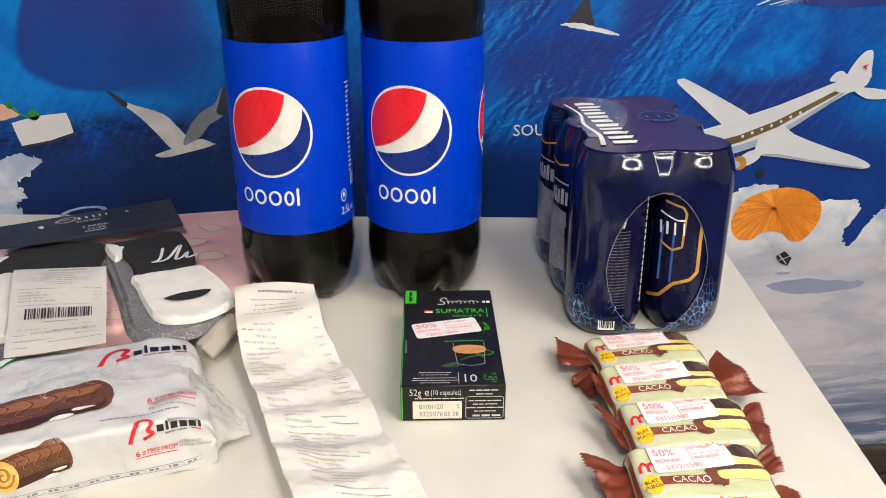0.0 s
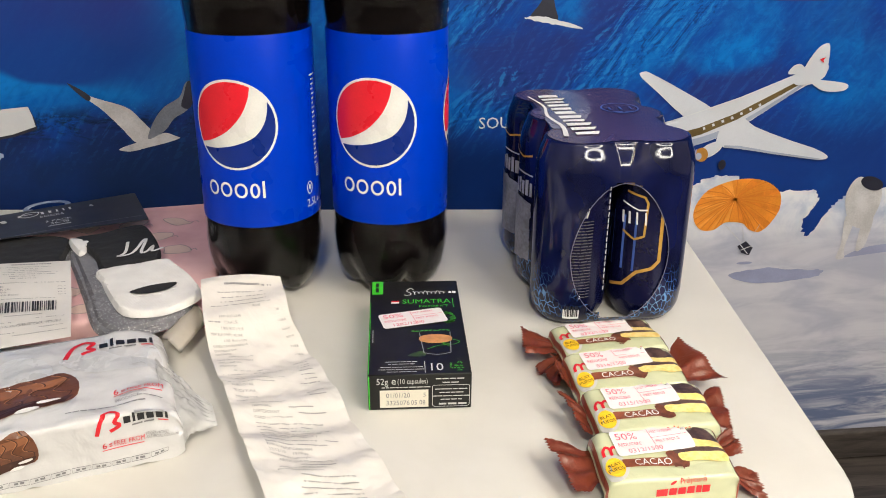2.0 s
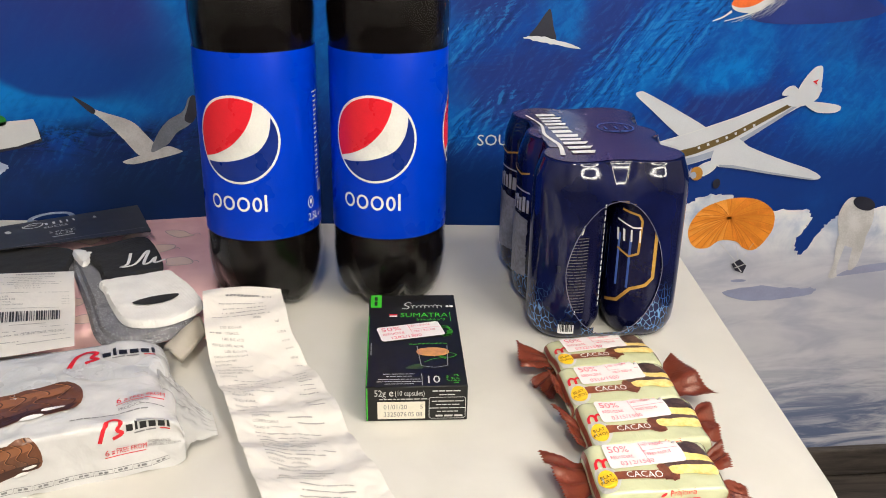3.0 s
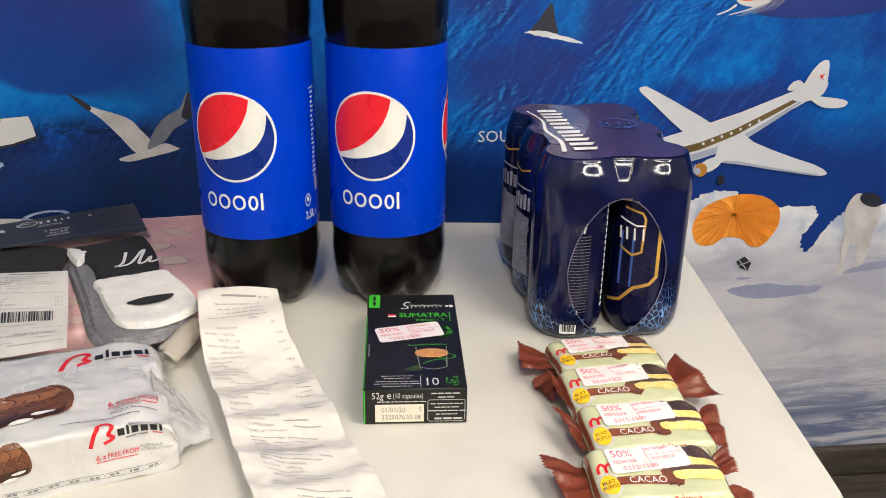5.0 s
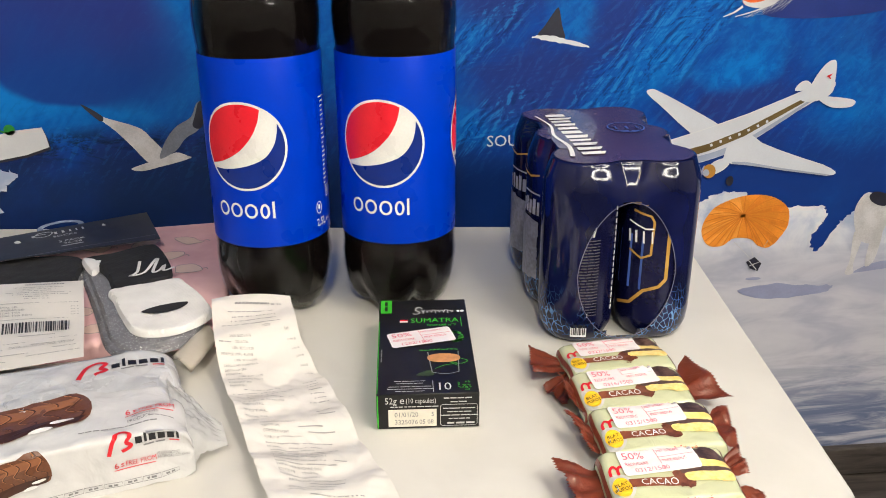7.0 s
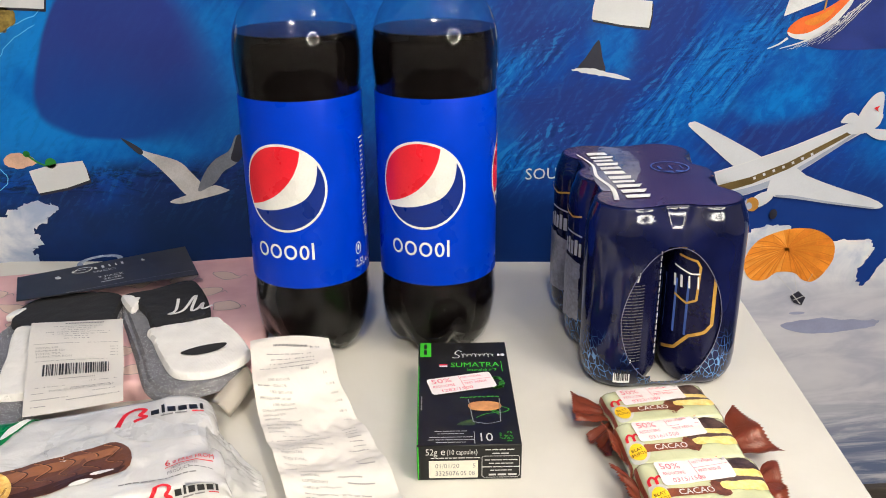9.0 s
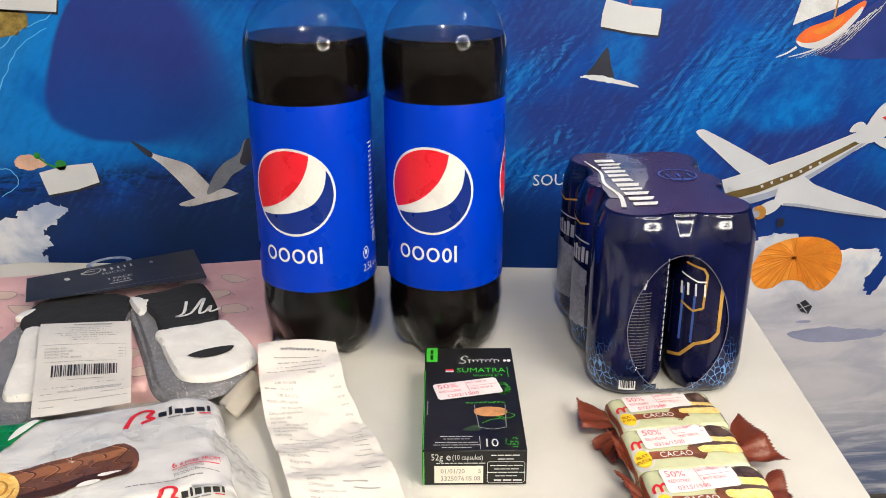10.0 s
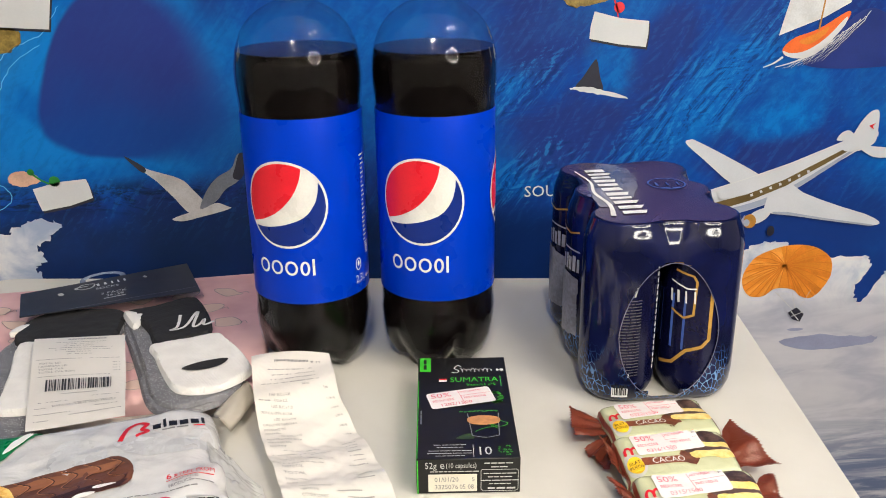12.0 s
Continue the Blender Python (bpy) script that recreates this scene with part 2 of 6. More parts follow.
def pink_cloth():
    n = Nodes("pink_fabric")
    n.bump(n.math("ADD", n.noise(30, 3), n.math("MULTIPLY", n.noise(900, 1), 0.3)), 0.35, 0.001)
    return n.done(n.mix(n.span(n.noise(18, 3), 0.3, 0.7), srgb(206, 158, 162), srgb(226, 184, 184)), 0.75)


def glitter_knit():
    n = Nodes("grey_glitter_knit")
    spark = n.nt.nodes.new("ShaderNodeTexVoronoi")
    n.put(spark.inputs["Vector"], n.pos)
    spark.inputs["Scale"].default_value = 620
    bright = n.span(spark.outputs["Distance"], 0.30, 0.16)
    c = n.mix(bright, n.mix(n.noise(120, 3), srgb(84, 84, 90), srgb(128, 128, 134)), (0.82, 0.82, 0.84))
    n.bump(n.noise(700, 2), 0.5, 0.0006)
    return n.done(c, 0.6)


def knit(name, color):
    n = Nodes(name)
    rows = n.nt.nodes.new("ShaderNodeTexWave")
    n.put(rows.inputs["Vector"], n.pos)
    rows.inputs["Scale"].default_value, rows.inputs["Distortion"].default_value = 260, 1.5
    n.bump(n.math("ADD", n.math("MULTIPLY", rows.outputs["Fac"], 0.4), n.noise(420, 3)), 0.35, 0.0005)
    return n.done(n.mix(n.noise(60, 3), tuple(c * 0.85 for c in color), tuple(min(1, c * 1.1) for c in color)), 0.85)


def roll_chocolate():
    n = Nodes("chocolate_print")
    swirl = n.noise(1, 2, 0.5, n.mapping((55, 90, 90)), 3.0)
    line = n.span(n.math("ABSOLUTE", n.math("SUBTRACT", swirl, 0.5)), 0.03, 0.0)
    c = n.mix(n.noise(26, 3), srgb(84, 48, 32), srgb(124, 78, 52))
    c = n.mix(n.math("MULTIPLY", line, 0.25), c, srgb(52, 26, 16))
    return n.done(c, 0.4, 0, 0.2)


M_SEA, M_SNOW, M_WOOD, M_TABLE = mural_sea(), mural_snow(), wood_dark(), table_white()
M_PLASTER = surface("wall_paint", (0.58, 0.555, 0.53), 0.8, 0.04, 3, 200, 0.2, 0.0006)
M_CEIL = surface("ceiling_paint", (0.80, 0.785, 0.76), 0.85, 0.03, 3, 200, 0.2, 0.0006)
M_WHITE = ink("white_ink", (0.80, 0.80, 0.80))
M_BLACK = ink("black_ink", (0.012, 0.012, 0.014))
M_GREYINK = ink("grey_print", (0.20, 0.20, 0.21))
M_TILL = ink("faded_till_print", (0.21, 0.21, 0.22))
M_DIMPRINT = ink("dim_silver_print", (0.075, 0.070, 0.072))
M_ROLLDARK = ink("dark_chocolate_ink", srgb(62, 34, 24))
M_ROLLGLEAM = ink("warm_chocolate_ink", srgb(142, 92, 62))
M_ROLLLIGHT = ink("milk_chocolate_ink", srgb(170, 116, 78))
M_RED = ink("red_ink", srgb(214, 30, 44))
M_STAMP = ink("pink_red_stamp", srgb(226, 104, 128))
M_GREEN = ink("green_ink", srgb(70, 190, 50))
M_GOLD = ink("gold_ink", srgb(176, 136, 60), 0.3)
M_ORANGE = surface("orange_print", srgb(222, 138, 44), 0.42, 0.16, 30, 500, 0.05)
M_BOAT = surface("boat_orange_print", srgb(224, 104, 40), 0.42, 0.14, 50, 500, 0.05)
M_OLIVE = surface("olive_print", srgb(98, 82, 46), 0.42, 0.15, 60, 500, 0.05)
M_OCHRE = surface("ochre_print", srgb(168, 120, 48), 0.42, 0.15, 60, 500, 0.05)
M_PLANE = surface("plane_white_print", srgb(198, 203, 214), 0.42, 0.05, 20, 500, 0.05)
M_NOTE = surface("note_white_print", srgb(206, 210, 216), 0.42, 0.04, 20, 500, 0.05)
M_SAIL = surface("sail_grey_print", srgb(206, 210, 216), 0.42, 0.14, 40, 500, 0.05)
M_GULL = surface("grey_white_print", srgb(186, 186, 190), 0.42, 0.18, 40, 500, 0.05)
M_GULLDIM = surface("dim_grey_print", srgb(112, 118, 132), 0.42, 0.25, 40, 500, 0.05)
M_PLANEDIM = surface("plane_grey_print", srgb(150, 160, 184), 0.42, 0.10, 30, 500, 0.05)
M_CHUTELIGHT = surface("light_orange_print", srgb(232, 156, 66), 0.42, 0.14, 60, 500, 0.05)
M_CHUTEDEEP = surface("deep_orange_print", srgb(212, 126, 38), 0.42, 0.16, 60, 500, 0.05)
M_FOAM = surface("foam_print", srgb(104, 184, 236), 0.45, 0.15, 60, 500, 0.05)
M_DARKPRINT = surface("dark_print", srgb(34, 36, 52), 0.42, 0.2, 60, 500, 0.05)
M_SHADEPRINT = surface("slate_print", srgb(140, 146, 178), 0.42, 0.08, 40, 500, 0.05)
M_CHUTESEAM = surface("amber_print", srgb(204, 120, 36), 0.42, 0.1, 40, 500, 0.05)
M_PINGREEN = surface("green_print", srgb(40, 130, 50), 0.4, 0.15, 80, 500, 0.05)
M_PEACH = surface("peach_print", srgb(206, 168, 148), 0.42, 0.15, 90, 500, 0.05)
M_LAND = surface("land_print", srgb(140, 120, 60), 0.42, 0.45, 120, 500, 0.05)
M_LABEL = surface("blue_label_film", srgb(0, 55, 196), 0.30, 0.04, 20, 500, 0.03, 0.0002, Specular_IOR_Level=0.14)
M_LABELDEEP = ink("deep_blue_ink", srgb(0, 38, 128), 0.3)
M_LABELRED = ink("label_red_ink", srgb(226, 30, 48), 0.3)
M_LABELWHITE = ink("label_white_ink", (0.78, 0.78, 0.76), 0.3)
M_COLA = surface("cola", (0.004, 0.003, 0.003), 0.25, 0.2, 30, 200, 0.0, Specular_IOR_Level=0.06)
M_COLATOP = surface("cola_surface", (0.006, 0.004, 0.004), 0.06, 0.2, 30, 200, 0.0)
M_PET = clear_film("clear_pet", (0.97, 0.98, 0.98), 0.03, 0.85, 0.029)
M_CLEAR = clear_film("clear_plastic", (0.96, 0.97, 0.98), 0.10)
M_CAP = surface("blue_cap_plastic", srgb(10, 60, 180), 0.35, 0.05)
M_NAVY = wrap_navy()
M_CANBLUE = surface("blue_can_lacquer", srgb(14, 17, 58), 0.22, 0.15, 30, 300, 0.03, 0.0002, metal=0.35)
M_CANSILVER = surface("aluminium", (0.62, 0.62, 0.64), 0.28, 0.08, 60, 500, 0.05, metal=1.0)
M_WRAPTOP = surface("dusky_violet_print", srgb(62, 48, 84), 0.24, 0.2, 26, 300, 0.08, 0.0006, coat=0.15)
M_PALEBLUE = ink("pale_blue_ink", srgb(60, 90, 165))
M_GREYFILM = surface("grey_film_tint", srgb(104, 104, 126), 0.2, 0.3, 36, 300, 0.1, 0.0006, coat=0.5)
M_BOX = surface("black_card", (0.010, 0.010, 0.0105), 0.42, 0.25, 25, 500, 0.06, 0.0002, Specular_IOR_Level=0.32)
M_CREAM = surface("cream_panel", (0.74, 0.70, 0.60), 0.5, 0.05)
M_STICKER = surface("white_sticker", (0.80, 0.76, 0.77), 0.4, 0.04, 30, 500, 0.05)
M_COFFEE = surface("coffee_crema_print", srgb(196, 140, 86), 0.35, 0.18, 120)
M_GLASSPRINT = ink("glass_outline_ink", (0.25, 0.26, 0.26))
M_PAPER = crumpled("thermal_paper", (0.70, 0.675, 0.64), 0.55, 30, 0.45, 0.0022)
M_BAR = crumpled("pale_green_film", srgb(194, 198, 162), 0.13, 45, 0.5, 0.0018, 0.4)
M_BROWNFILM = crumpled("brown_film", srgb(142, 70, 50), 0.28, 70, 0.6, 0.0016, 0.3, 0.22)
M_BROWNSTRIPE = cake_print("brown_stripe_ink", srgb(120, 62, 40), srgb(140, 78, 50))
M_CHOC = cake_print("chocolate_cake_print", srgb(52, 36, 34), srgb(96, 74, 66))
M_SPLASH = cake_print("chocolate_splash_print", srgb(94, 52, 36), srgb(126, 74, 52))
M_SPONGE = cake_print("sponge_cake_print", srgb(232, 200, 110), srgb(244, 222, 150))
M_YELLOW = ink("yellow_ink", srgb(240, 196, 40), 0.3)
M_SIDEINK = ink("dull_silver_ink", srgb(150, 152, 164), 0.3)
M_SILVERINK = ink("silver_grey_ink", srgb(190, 190, 184), 0.3)
M_BAG = crumpled("white_film", (0.61, 0.61, 0.618), 0.25, 30, 0.55, 0.003, 0.4)
# same film as M_BAG, colour raised to offset the shade on the sloping end
M_BAGEND = crumpled("white_film_lightened", (0.80, 0.80, 0.80), 0.22, 55, 0.5, 0.002, 0.4)
M_BAGGREY = ink("grey_swirl_ink", (0.53, 0.54, 0.56), 0.3)
M_ROLL = roll_chocolate()
M_CREAMSWIRL = cake_print("golden_sponge_print", srgb(226, 170, 70), srgb(244, 208, 120))
M_BAGGREEN = ink("leaf_green_ink", srgb(20, 120, 60), 0.3)
M_PINK = pink_cloth()
M_GLITTER = glitter_knit()
M_SOCKBLACK, M_SOCKWHITE = knit("black_knit", (0.014, 0.014, 0.016)), knit("white_knit", (0.78, 0.77, 0.76))
M_HEADER = surface("black_header_card", (0.022, 0.023, 0.032), 0.45, 0.2, 30, 500, 0.05)
M_METALDARK = surface("dark_metal", (0.1, 0.1, 0.1), 0.4, 0.1, metal=0.8)
M_KEY = glowing("pendant_ring_glow", (1.0, 0.845, 0.68), KEY_POWER)
M_RING = glowing("ring_lamp_glow", (1.0, 0.90, 0.78), RING_POWER)
M_BULB = glowing("warm_bulb_glow", (1.0, 0.72, 0.42), BULB_POWER)
M_FILL = glowing("ceiling_fill_glow", (1.0, 0.90, 0.78), FILL_POWER)


# ---- building helpers ----
def mesh_of(bm, name, smooth=True):
    me = bpy.data.meshes.new(name)
    bm.normal_update()
    bm.to_mesh(me)
    bm.free()
    for p in me.polygons:
        p.use_smooth = smooth
    return me


def part(name, bm, material, parent, label="", smooth=True, angle=40):
    """One mesh object under a thing or a part; edges sharper than the angle stay crisp."""
    for e in bm.edges:
        if len(e.link_faces) == 2 and e.calc_face_angle(0) > radians(angle):
            e.smooth = False
    ob = new(name, mesh_of(bm, name, smooth))
    ob.data.materials.append(material)
    ob.parent = parent
    return tagged(ob, label)


def thing(name, label, category, m=None, group="", kind=""):
    ob = new(name)
    ob.empty_display_size = 0.03
    ob.matrix_basis = m or Matrix()
    return tagged(ob, label, category, group, kind)


def structure(name, bm, material, label, category, smooth=False):
    ob = new(name, mesh_of(bm, name, smooth))
    ob.data.materials.append(material)
    return tagged(ob, label, category, kind="structure")


def box(x0, y0, z0, x1, y1, z1, bevel=0.0, segments=2):
    bm = bmesh.new()
    bmesh.ops.create_cube(bm, size=1)
    for v in bm.verts:
        v.co = Vector(((x0 + x1) / 2 + v.co.x * (x1 - x0), (y0 + y1) / 2 + v.co.y * (y1 - y0), (z0 + z1) / 2 + v.co.z * (z1 - z0)))
    if bevel:
        bmesh.ops.bevel(bm, geom=bm.edges[:], offset=bevel, segments=segments, affect="EDGES", profile=0.5)
    return bm


def lathe(profile, steps=64, shape=None):
    """A turned form; shape(angle, r, z) may alter the radius."""
    bm = bmesh.new()
    rings = []
    for r, z in profile:
        ring = []
        for i in range(steps):
            a = 2 * math.pi * i / steps
            q = shape(a, r, z) if shape else (r, z)
            ring.append(bm.verts.new((q[0] * math.cos(a), q[0] * math.sin(a), q[1])))
        rings.append(ring)
    for low, up in zip(rings, rings[1:]):
        for i in range(steps):
            j = (i + 1) % steps
            bm.faces.new((low[i], low[j], up[j], up[i]))
    return bm


def smooth_loop(pts, n=6):
    """A closed Catmull-Rom curve through a few points."""
    out, k = [], len(pts)
    for i in range(k):
        p0, p1, p2, p3 = (Vector(pts[(i + d) % k]) for d in (-1, 0, 1, 2))
        for s in range(n):
            t = s / n
            out.append(0.5 * (2 * p1 + (p2 - p0) * t + (2 * p0 - 5 * p1 + 4 * p2 - p3) * t * t + (3 * p1 - p0 - 3 * p2 + p3) * t ** 3))
    return [(p.x, p.y) for p in out]


def smooth_line(pts, n=6):
    """An open Catmull-Rom curve through a few points, of any dimension."""
    pts = [Vector(p) for p in pts]
    out = []
    for i in range(len(pts) - 1):
        p0, p1, p2, p3 = pts[max(i - 1, 0)], pts[i], pts[i + 1], pts[min(i + 2, len(pts) - 1)]
        for s in range(n):
            t = s / n
            out.append(0.5 * (2 * p1 + (p2 - p0) * t + (2 * p0 - 5 * p1 + 4 * p2 - p3) * t * t + (3 * p1 - p0 - 3 * p2 + p3) * t ** 3))
    return out + [pts[-1]]


def ragged(pts, amount, n=5, seed=0):
    """An uneven outline between a few points."""
    rng = random.Random(seed)
    return [(x + rng.uniform(-1, 1) * amount, y + rng.uniform(-1, 1) * amount) for x, y in smooth_loop(pts, n)]


LETTERS = {}


def letters(text):
    """Flat vertices and faces of a text in the built-in font, one unit high."""
    if text not in LETTERS:
        cu = bpy.data.curves.new("writing", "FONT")
        cu.body, cu.resolution_u = text, 2
        ob = new("writing", cu)
        bpy.context.view_layer.update()
        me = bpy.data.meshes.new_from_object(ob.evaluated_get(bpy.context.evaluated_depsgraph_get()))
        LETTERS[text] = ([(v.co.x, v.co.y) for v in me.vertices], [tuple(p.vertices) for p in me.polygons])
        bpy.data.objects.remove(ob)
        bpy.data.curves.remove(cu)
        bpy.data.meshes.remove(me)
    return LETTERS[text]


class Print:
    """Flat printed shapes in u, v, laid onto a surface by a function of u, v and lift."""

    def __init__(self):
        self.verts, self.faces = [], []

    def add(self, verts, faces):
        k = len(self.verts)
        self.verts += [tuple(v) for v in verts]
        self.faces += [tuple(i + k for i in f) for f in faces]
        return self

    def grid(self, u0, v0, u1, v1, nu=8, nv=4, turn=0.0):
        c, s, um, vm = math.cos(radians(turn)), math.sin(radians(turn)), (u0 + u1) / 2, (v0 + v1) / 2
        verts = []
        for j in range(nv + 1):
            for i in range(nu + 1):
                u, v = u0 + (u1 - u0) * i / nu - um, v0 + (v1 - v0) * j / nv - vm
                verts.append((um + c * u - s * v, vm + s * u + c * v))
        faces = [(j * (nu + 1) + i, j * (nu + 1) + i + 1, (j + 1) * (nu + 1) + i + 1, (j + 1) * (nu + 1) + i) for j in range(nv) for i in range(nu)]
        return self.add(verts, faces)

    def fill(self, pts, step=0.01):
        bm = bmesh.new()
        f = bm.faces.new([bm.verts.new((p[0], p[1], 0)) for p in pts])
        bmesh.ops.triangulate(bm, faces=[f])
        for _ in range(5):
            long = [e for e in bm.edges if e.calc_length() > step]
            if not long:
                break
            bmesh.ops.subdivide_edges(bm, edges=long, cuts=1)
            bmesh.ops.triangulate(bm, faces=[q for q in bm.faces if len(q.verts) > 3])
        bm.verts.index_update()
        self.add([(v.co.x, v.co.y) for v in bm.verts], [tuple(v.index for v in q.verts) for q in bm.faces])
        bm.free()
        return self

    def oval(self, u, v, ru, rv=None, n=28, turn=0.0, step=0.01):
        c, s, rv = math.cos(radians(turn)), math.sin(radians(turn)), rv or ru
        pts = []
        for i in range(n):
            a = 2 * math.pi * i / n
            p, q = ru * math.cos(a), rv * math.sin(a)
            pts.append((u + c * p - s * q, v + s * p + c * q))
        return self.fill(pts, step)

    def stroke(self, pts, width, closed=False, taper=0.0):
        pts = [Vector(p[:2]) for p in pts]
        k = len(pts)
        verts = []
        for i, p in enumerate(pts):
            a = pts[(i - 1) % k] if closed or i else p
            b = pts[(i + 1) % k] if closed or i < k - 1 else p
            d = (b - a).normalized() if (b - a).length else Vector((1, 0))
            w = width / 2 * (1 - taper * i / max(1, k - 1))
            verts += [(p.x - d.y * w, p.y + d.x * w), (p.x + d.y * w, p.y - d.x * w)]
        n = k if closed else k - 1
        return self.add(verts, [(2 * i + 1, 2 * ((i + 1) % k) + 1, 2 * ((i + 1) % k), 2 * i) for i in range(n)])

    def ring(self, u, v, ru, rv, width, n=28, turn=0.0):
        c, s = math.cos(radians(turn)), math.sin(radians(turn))
        pts = [(u + c * ru * math.cos(a) - s * rv * math.sin(a), v + s * ru * math.cos(a) + c * rv * math.sin(a)) for a in (2 * math.pi * i / n for i in range(n))]
        return self.stroke(pts, width, True)

    def text(self, text, u, v, size, wide=1.0, turn=0.0, align="l"):
        verts, faces = letters(text)
        width = max((x for x, _ in verts), default=0) * size * wide
        off = {"l": 0, "c": -width / 2, "r": -width}[align]
        c, s = math.cos(radians(turn)), math.sin(radians(turn))
        return self.add([(u + c * (off + x * size * wide) - s * y * size, v + s * (off + x * size * wide) + c * y * size) for x, y in verts], faces)

    def bars(self, u, v, width, height, words=3, turn=0.0, seed=0):
        """Plain bars in place of writing that cannot be read."""
        rng = random.Random(seed)
        cuts = [rng.uniform(0.5, 1.5) for _ in range(words)]
        c, s, at = math.cos(radians(turn)), math.sin(radians(turn)), 0.0
        gap = height * 0.8
        room = (width - gap * (words - 1)) / sum(cuts)
        for w in cuts:
            a, b = at, at + w * room
            self.add([(u + c * p - s * q, v + s * p + c * q) for p, q in ((a, 0), (b, 0), (b, height), (a, height))], [(0, 1, 2, 3)])
            at = b + gap
        return self

    def lay(self, name, material, parent, fn, lift=0.0004, label=""):
        bm = bmesh.new()
        vs = [bm.verts.new(fn(u, v, lift)) for u, v in self.verts]
        for f in self.faces:
            if len(set(f)) > 2:
                try:
                    bm.faces.new([vs[i] for i in f])
                except ValueError:
                    pass
        return part(name, bm, material, parent, label, smooth=False)


def slab(pts, z0, thick, round_off=0.002):
    """A flat outline with thickness and soft edges."""
    bm = bmesh.new()
    low = bm.faces.new([bm.verts.new((p[0], p[1], z0)) for p in pts])
    up = bmesh.ops.extrude_face_region(bm, geom=[low])
    top = [g for g in up["geom"] if isinstance(g, bmesh.types.BMVert)]
    for v in top:
        v.co.z = z0 + thick
    bmesh.ops.recalc_face_normals(bm, faces=bm.faces[:])
    if round_off:
        rim = [e for e in bm.edges if all(v in set(top) for v in e.verts)]
        bmesh.ops.bevel(bm, geom=rim, offset=round_off, segments=3, affect="EDGES", profile=0.6)
    return bm


# ---- room ----
X0, X1, Y0, H = -2.0, 2.2, -2.4, 2.55
structure("wall_north", box(X0 - 0.1, WALL, 0, X1 + 0.1, WALL + 0.12, H), M_SEA, "wall covered by a printed photo mural of a blue sea", "wall")
structure("wall_south", box(X0 - 0.1, Y0 - 0.12, 0, X1 + 0.1, Y0, H), M_PLASTER, "plain off-white painted wall", "wall")
structure("wall_east", box(X1, Y0, 0, X1 + 0.1, WALL, H), M_PLASTER, "plain off-white painted wall", "wall")
structure("wall_west", box(X0 - 0.1, Y0, 0, X0, WALL, H), M_PLASTER, "plain off-white painted wall", "wall")
structure("ceiling", box(X0 - 0.1, Y0 - 0.12, H, X1 + 0.1, WALL + 0.12, H + 0.1), M_CEIL, "plain white painted ceiling", "ceiling")
floor = structure("floor", box(X0 - 0.1, Y0 - 0.12, -0.1, X1 + 0.1, WALL + 0.12, -0.004), M_WOOD, "dark wood laminate floor", "floor")
structure("baseboard", box(X0, WALL - 0.014, -0.002, X1, WALL - 0.002, 0.046, 0.003), M_WOOD, "low dark wooden baseboard under the mural", "baseboard")


# ---- printed pictures of the mural, each a flat shape on the wall ----
def on_wall(x, z, lift):
    return Vector((x, WALL - lift, z))


north = bpy.data.objects["wall_north"]


def picture(name, label, *layers, base=0.0006):
    """A printed picture: layers of (shape, material), each a little proud of the one before."""
    top = None
    for i, (shape, material) in enumerate(layers):
        ob = shape.lay(name if i == 0 else "printed_detail", material, top or north, on_wall, base + 0.0002 * i, label if i == 0 else "")
        top = top or ob


def snow_right():
    edge = [(0.36, 0.40), (0.405, 0.432), (0.431, 0.439), (0.456, 0.452), (0.486, 0.453), (0.519, 0.440), (0.56, 0.430), (0.607, 0.428), (0.609, 0.408), (0.594, 0.382),
            (0.606, 0.366), (0.628, 0.398), (0.648, 0.419), (0.70, 0.430), (0.85, 0.44), (1.1, 0.43), (1.5, 0.45)]
    rng = random.Random(4)
    line = [(p.x + rng.uniform(-1, 1) * 0.0022, p.y + rng.uniform(-1, 1) * 0.0022) for p in smooth_line(edge, 9)]
    picture("printed_snow_field", "printed white snow field and cloud", (Print().fill(line + [(1.5, 0.036), (0.30, 0.036), (0.30, 0.36)], 0.05), M_SNOW))
    picture("printed_shadow", "printed grey shadow on snow", (Print().fill(ragged([(0.50, 0.309), (0.548, 0.318), (0.60, 0.314), (0.637, 0.311), (0.62, 0.300), (0.55, 0.295)], 0.0012, 6, 2)).oval(0.522, 0.327, 0.011, 0.0022), M_SHADEPRINT), base=0.0010)


def cloud_left():
    pts = [(-0.62, 0.46), (-0.50, 0.492), (-0.47, 0.505), (-0.446, 0.514), (-0.417, 0.509), (-0.428, 0.492), (-0.446, 0.478), (-0.442, 0.462), (-0.455, 0.45), (-0.444, 0.433), (-0.46, 0.40), (-0.62, 0.38)]
    picture("printed_cloud", "printed white cloud", (Print().fill(ragged(pts, 0.0035, 7, 7), 0.03), M_SNOW))


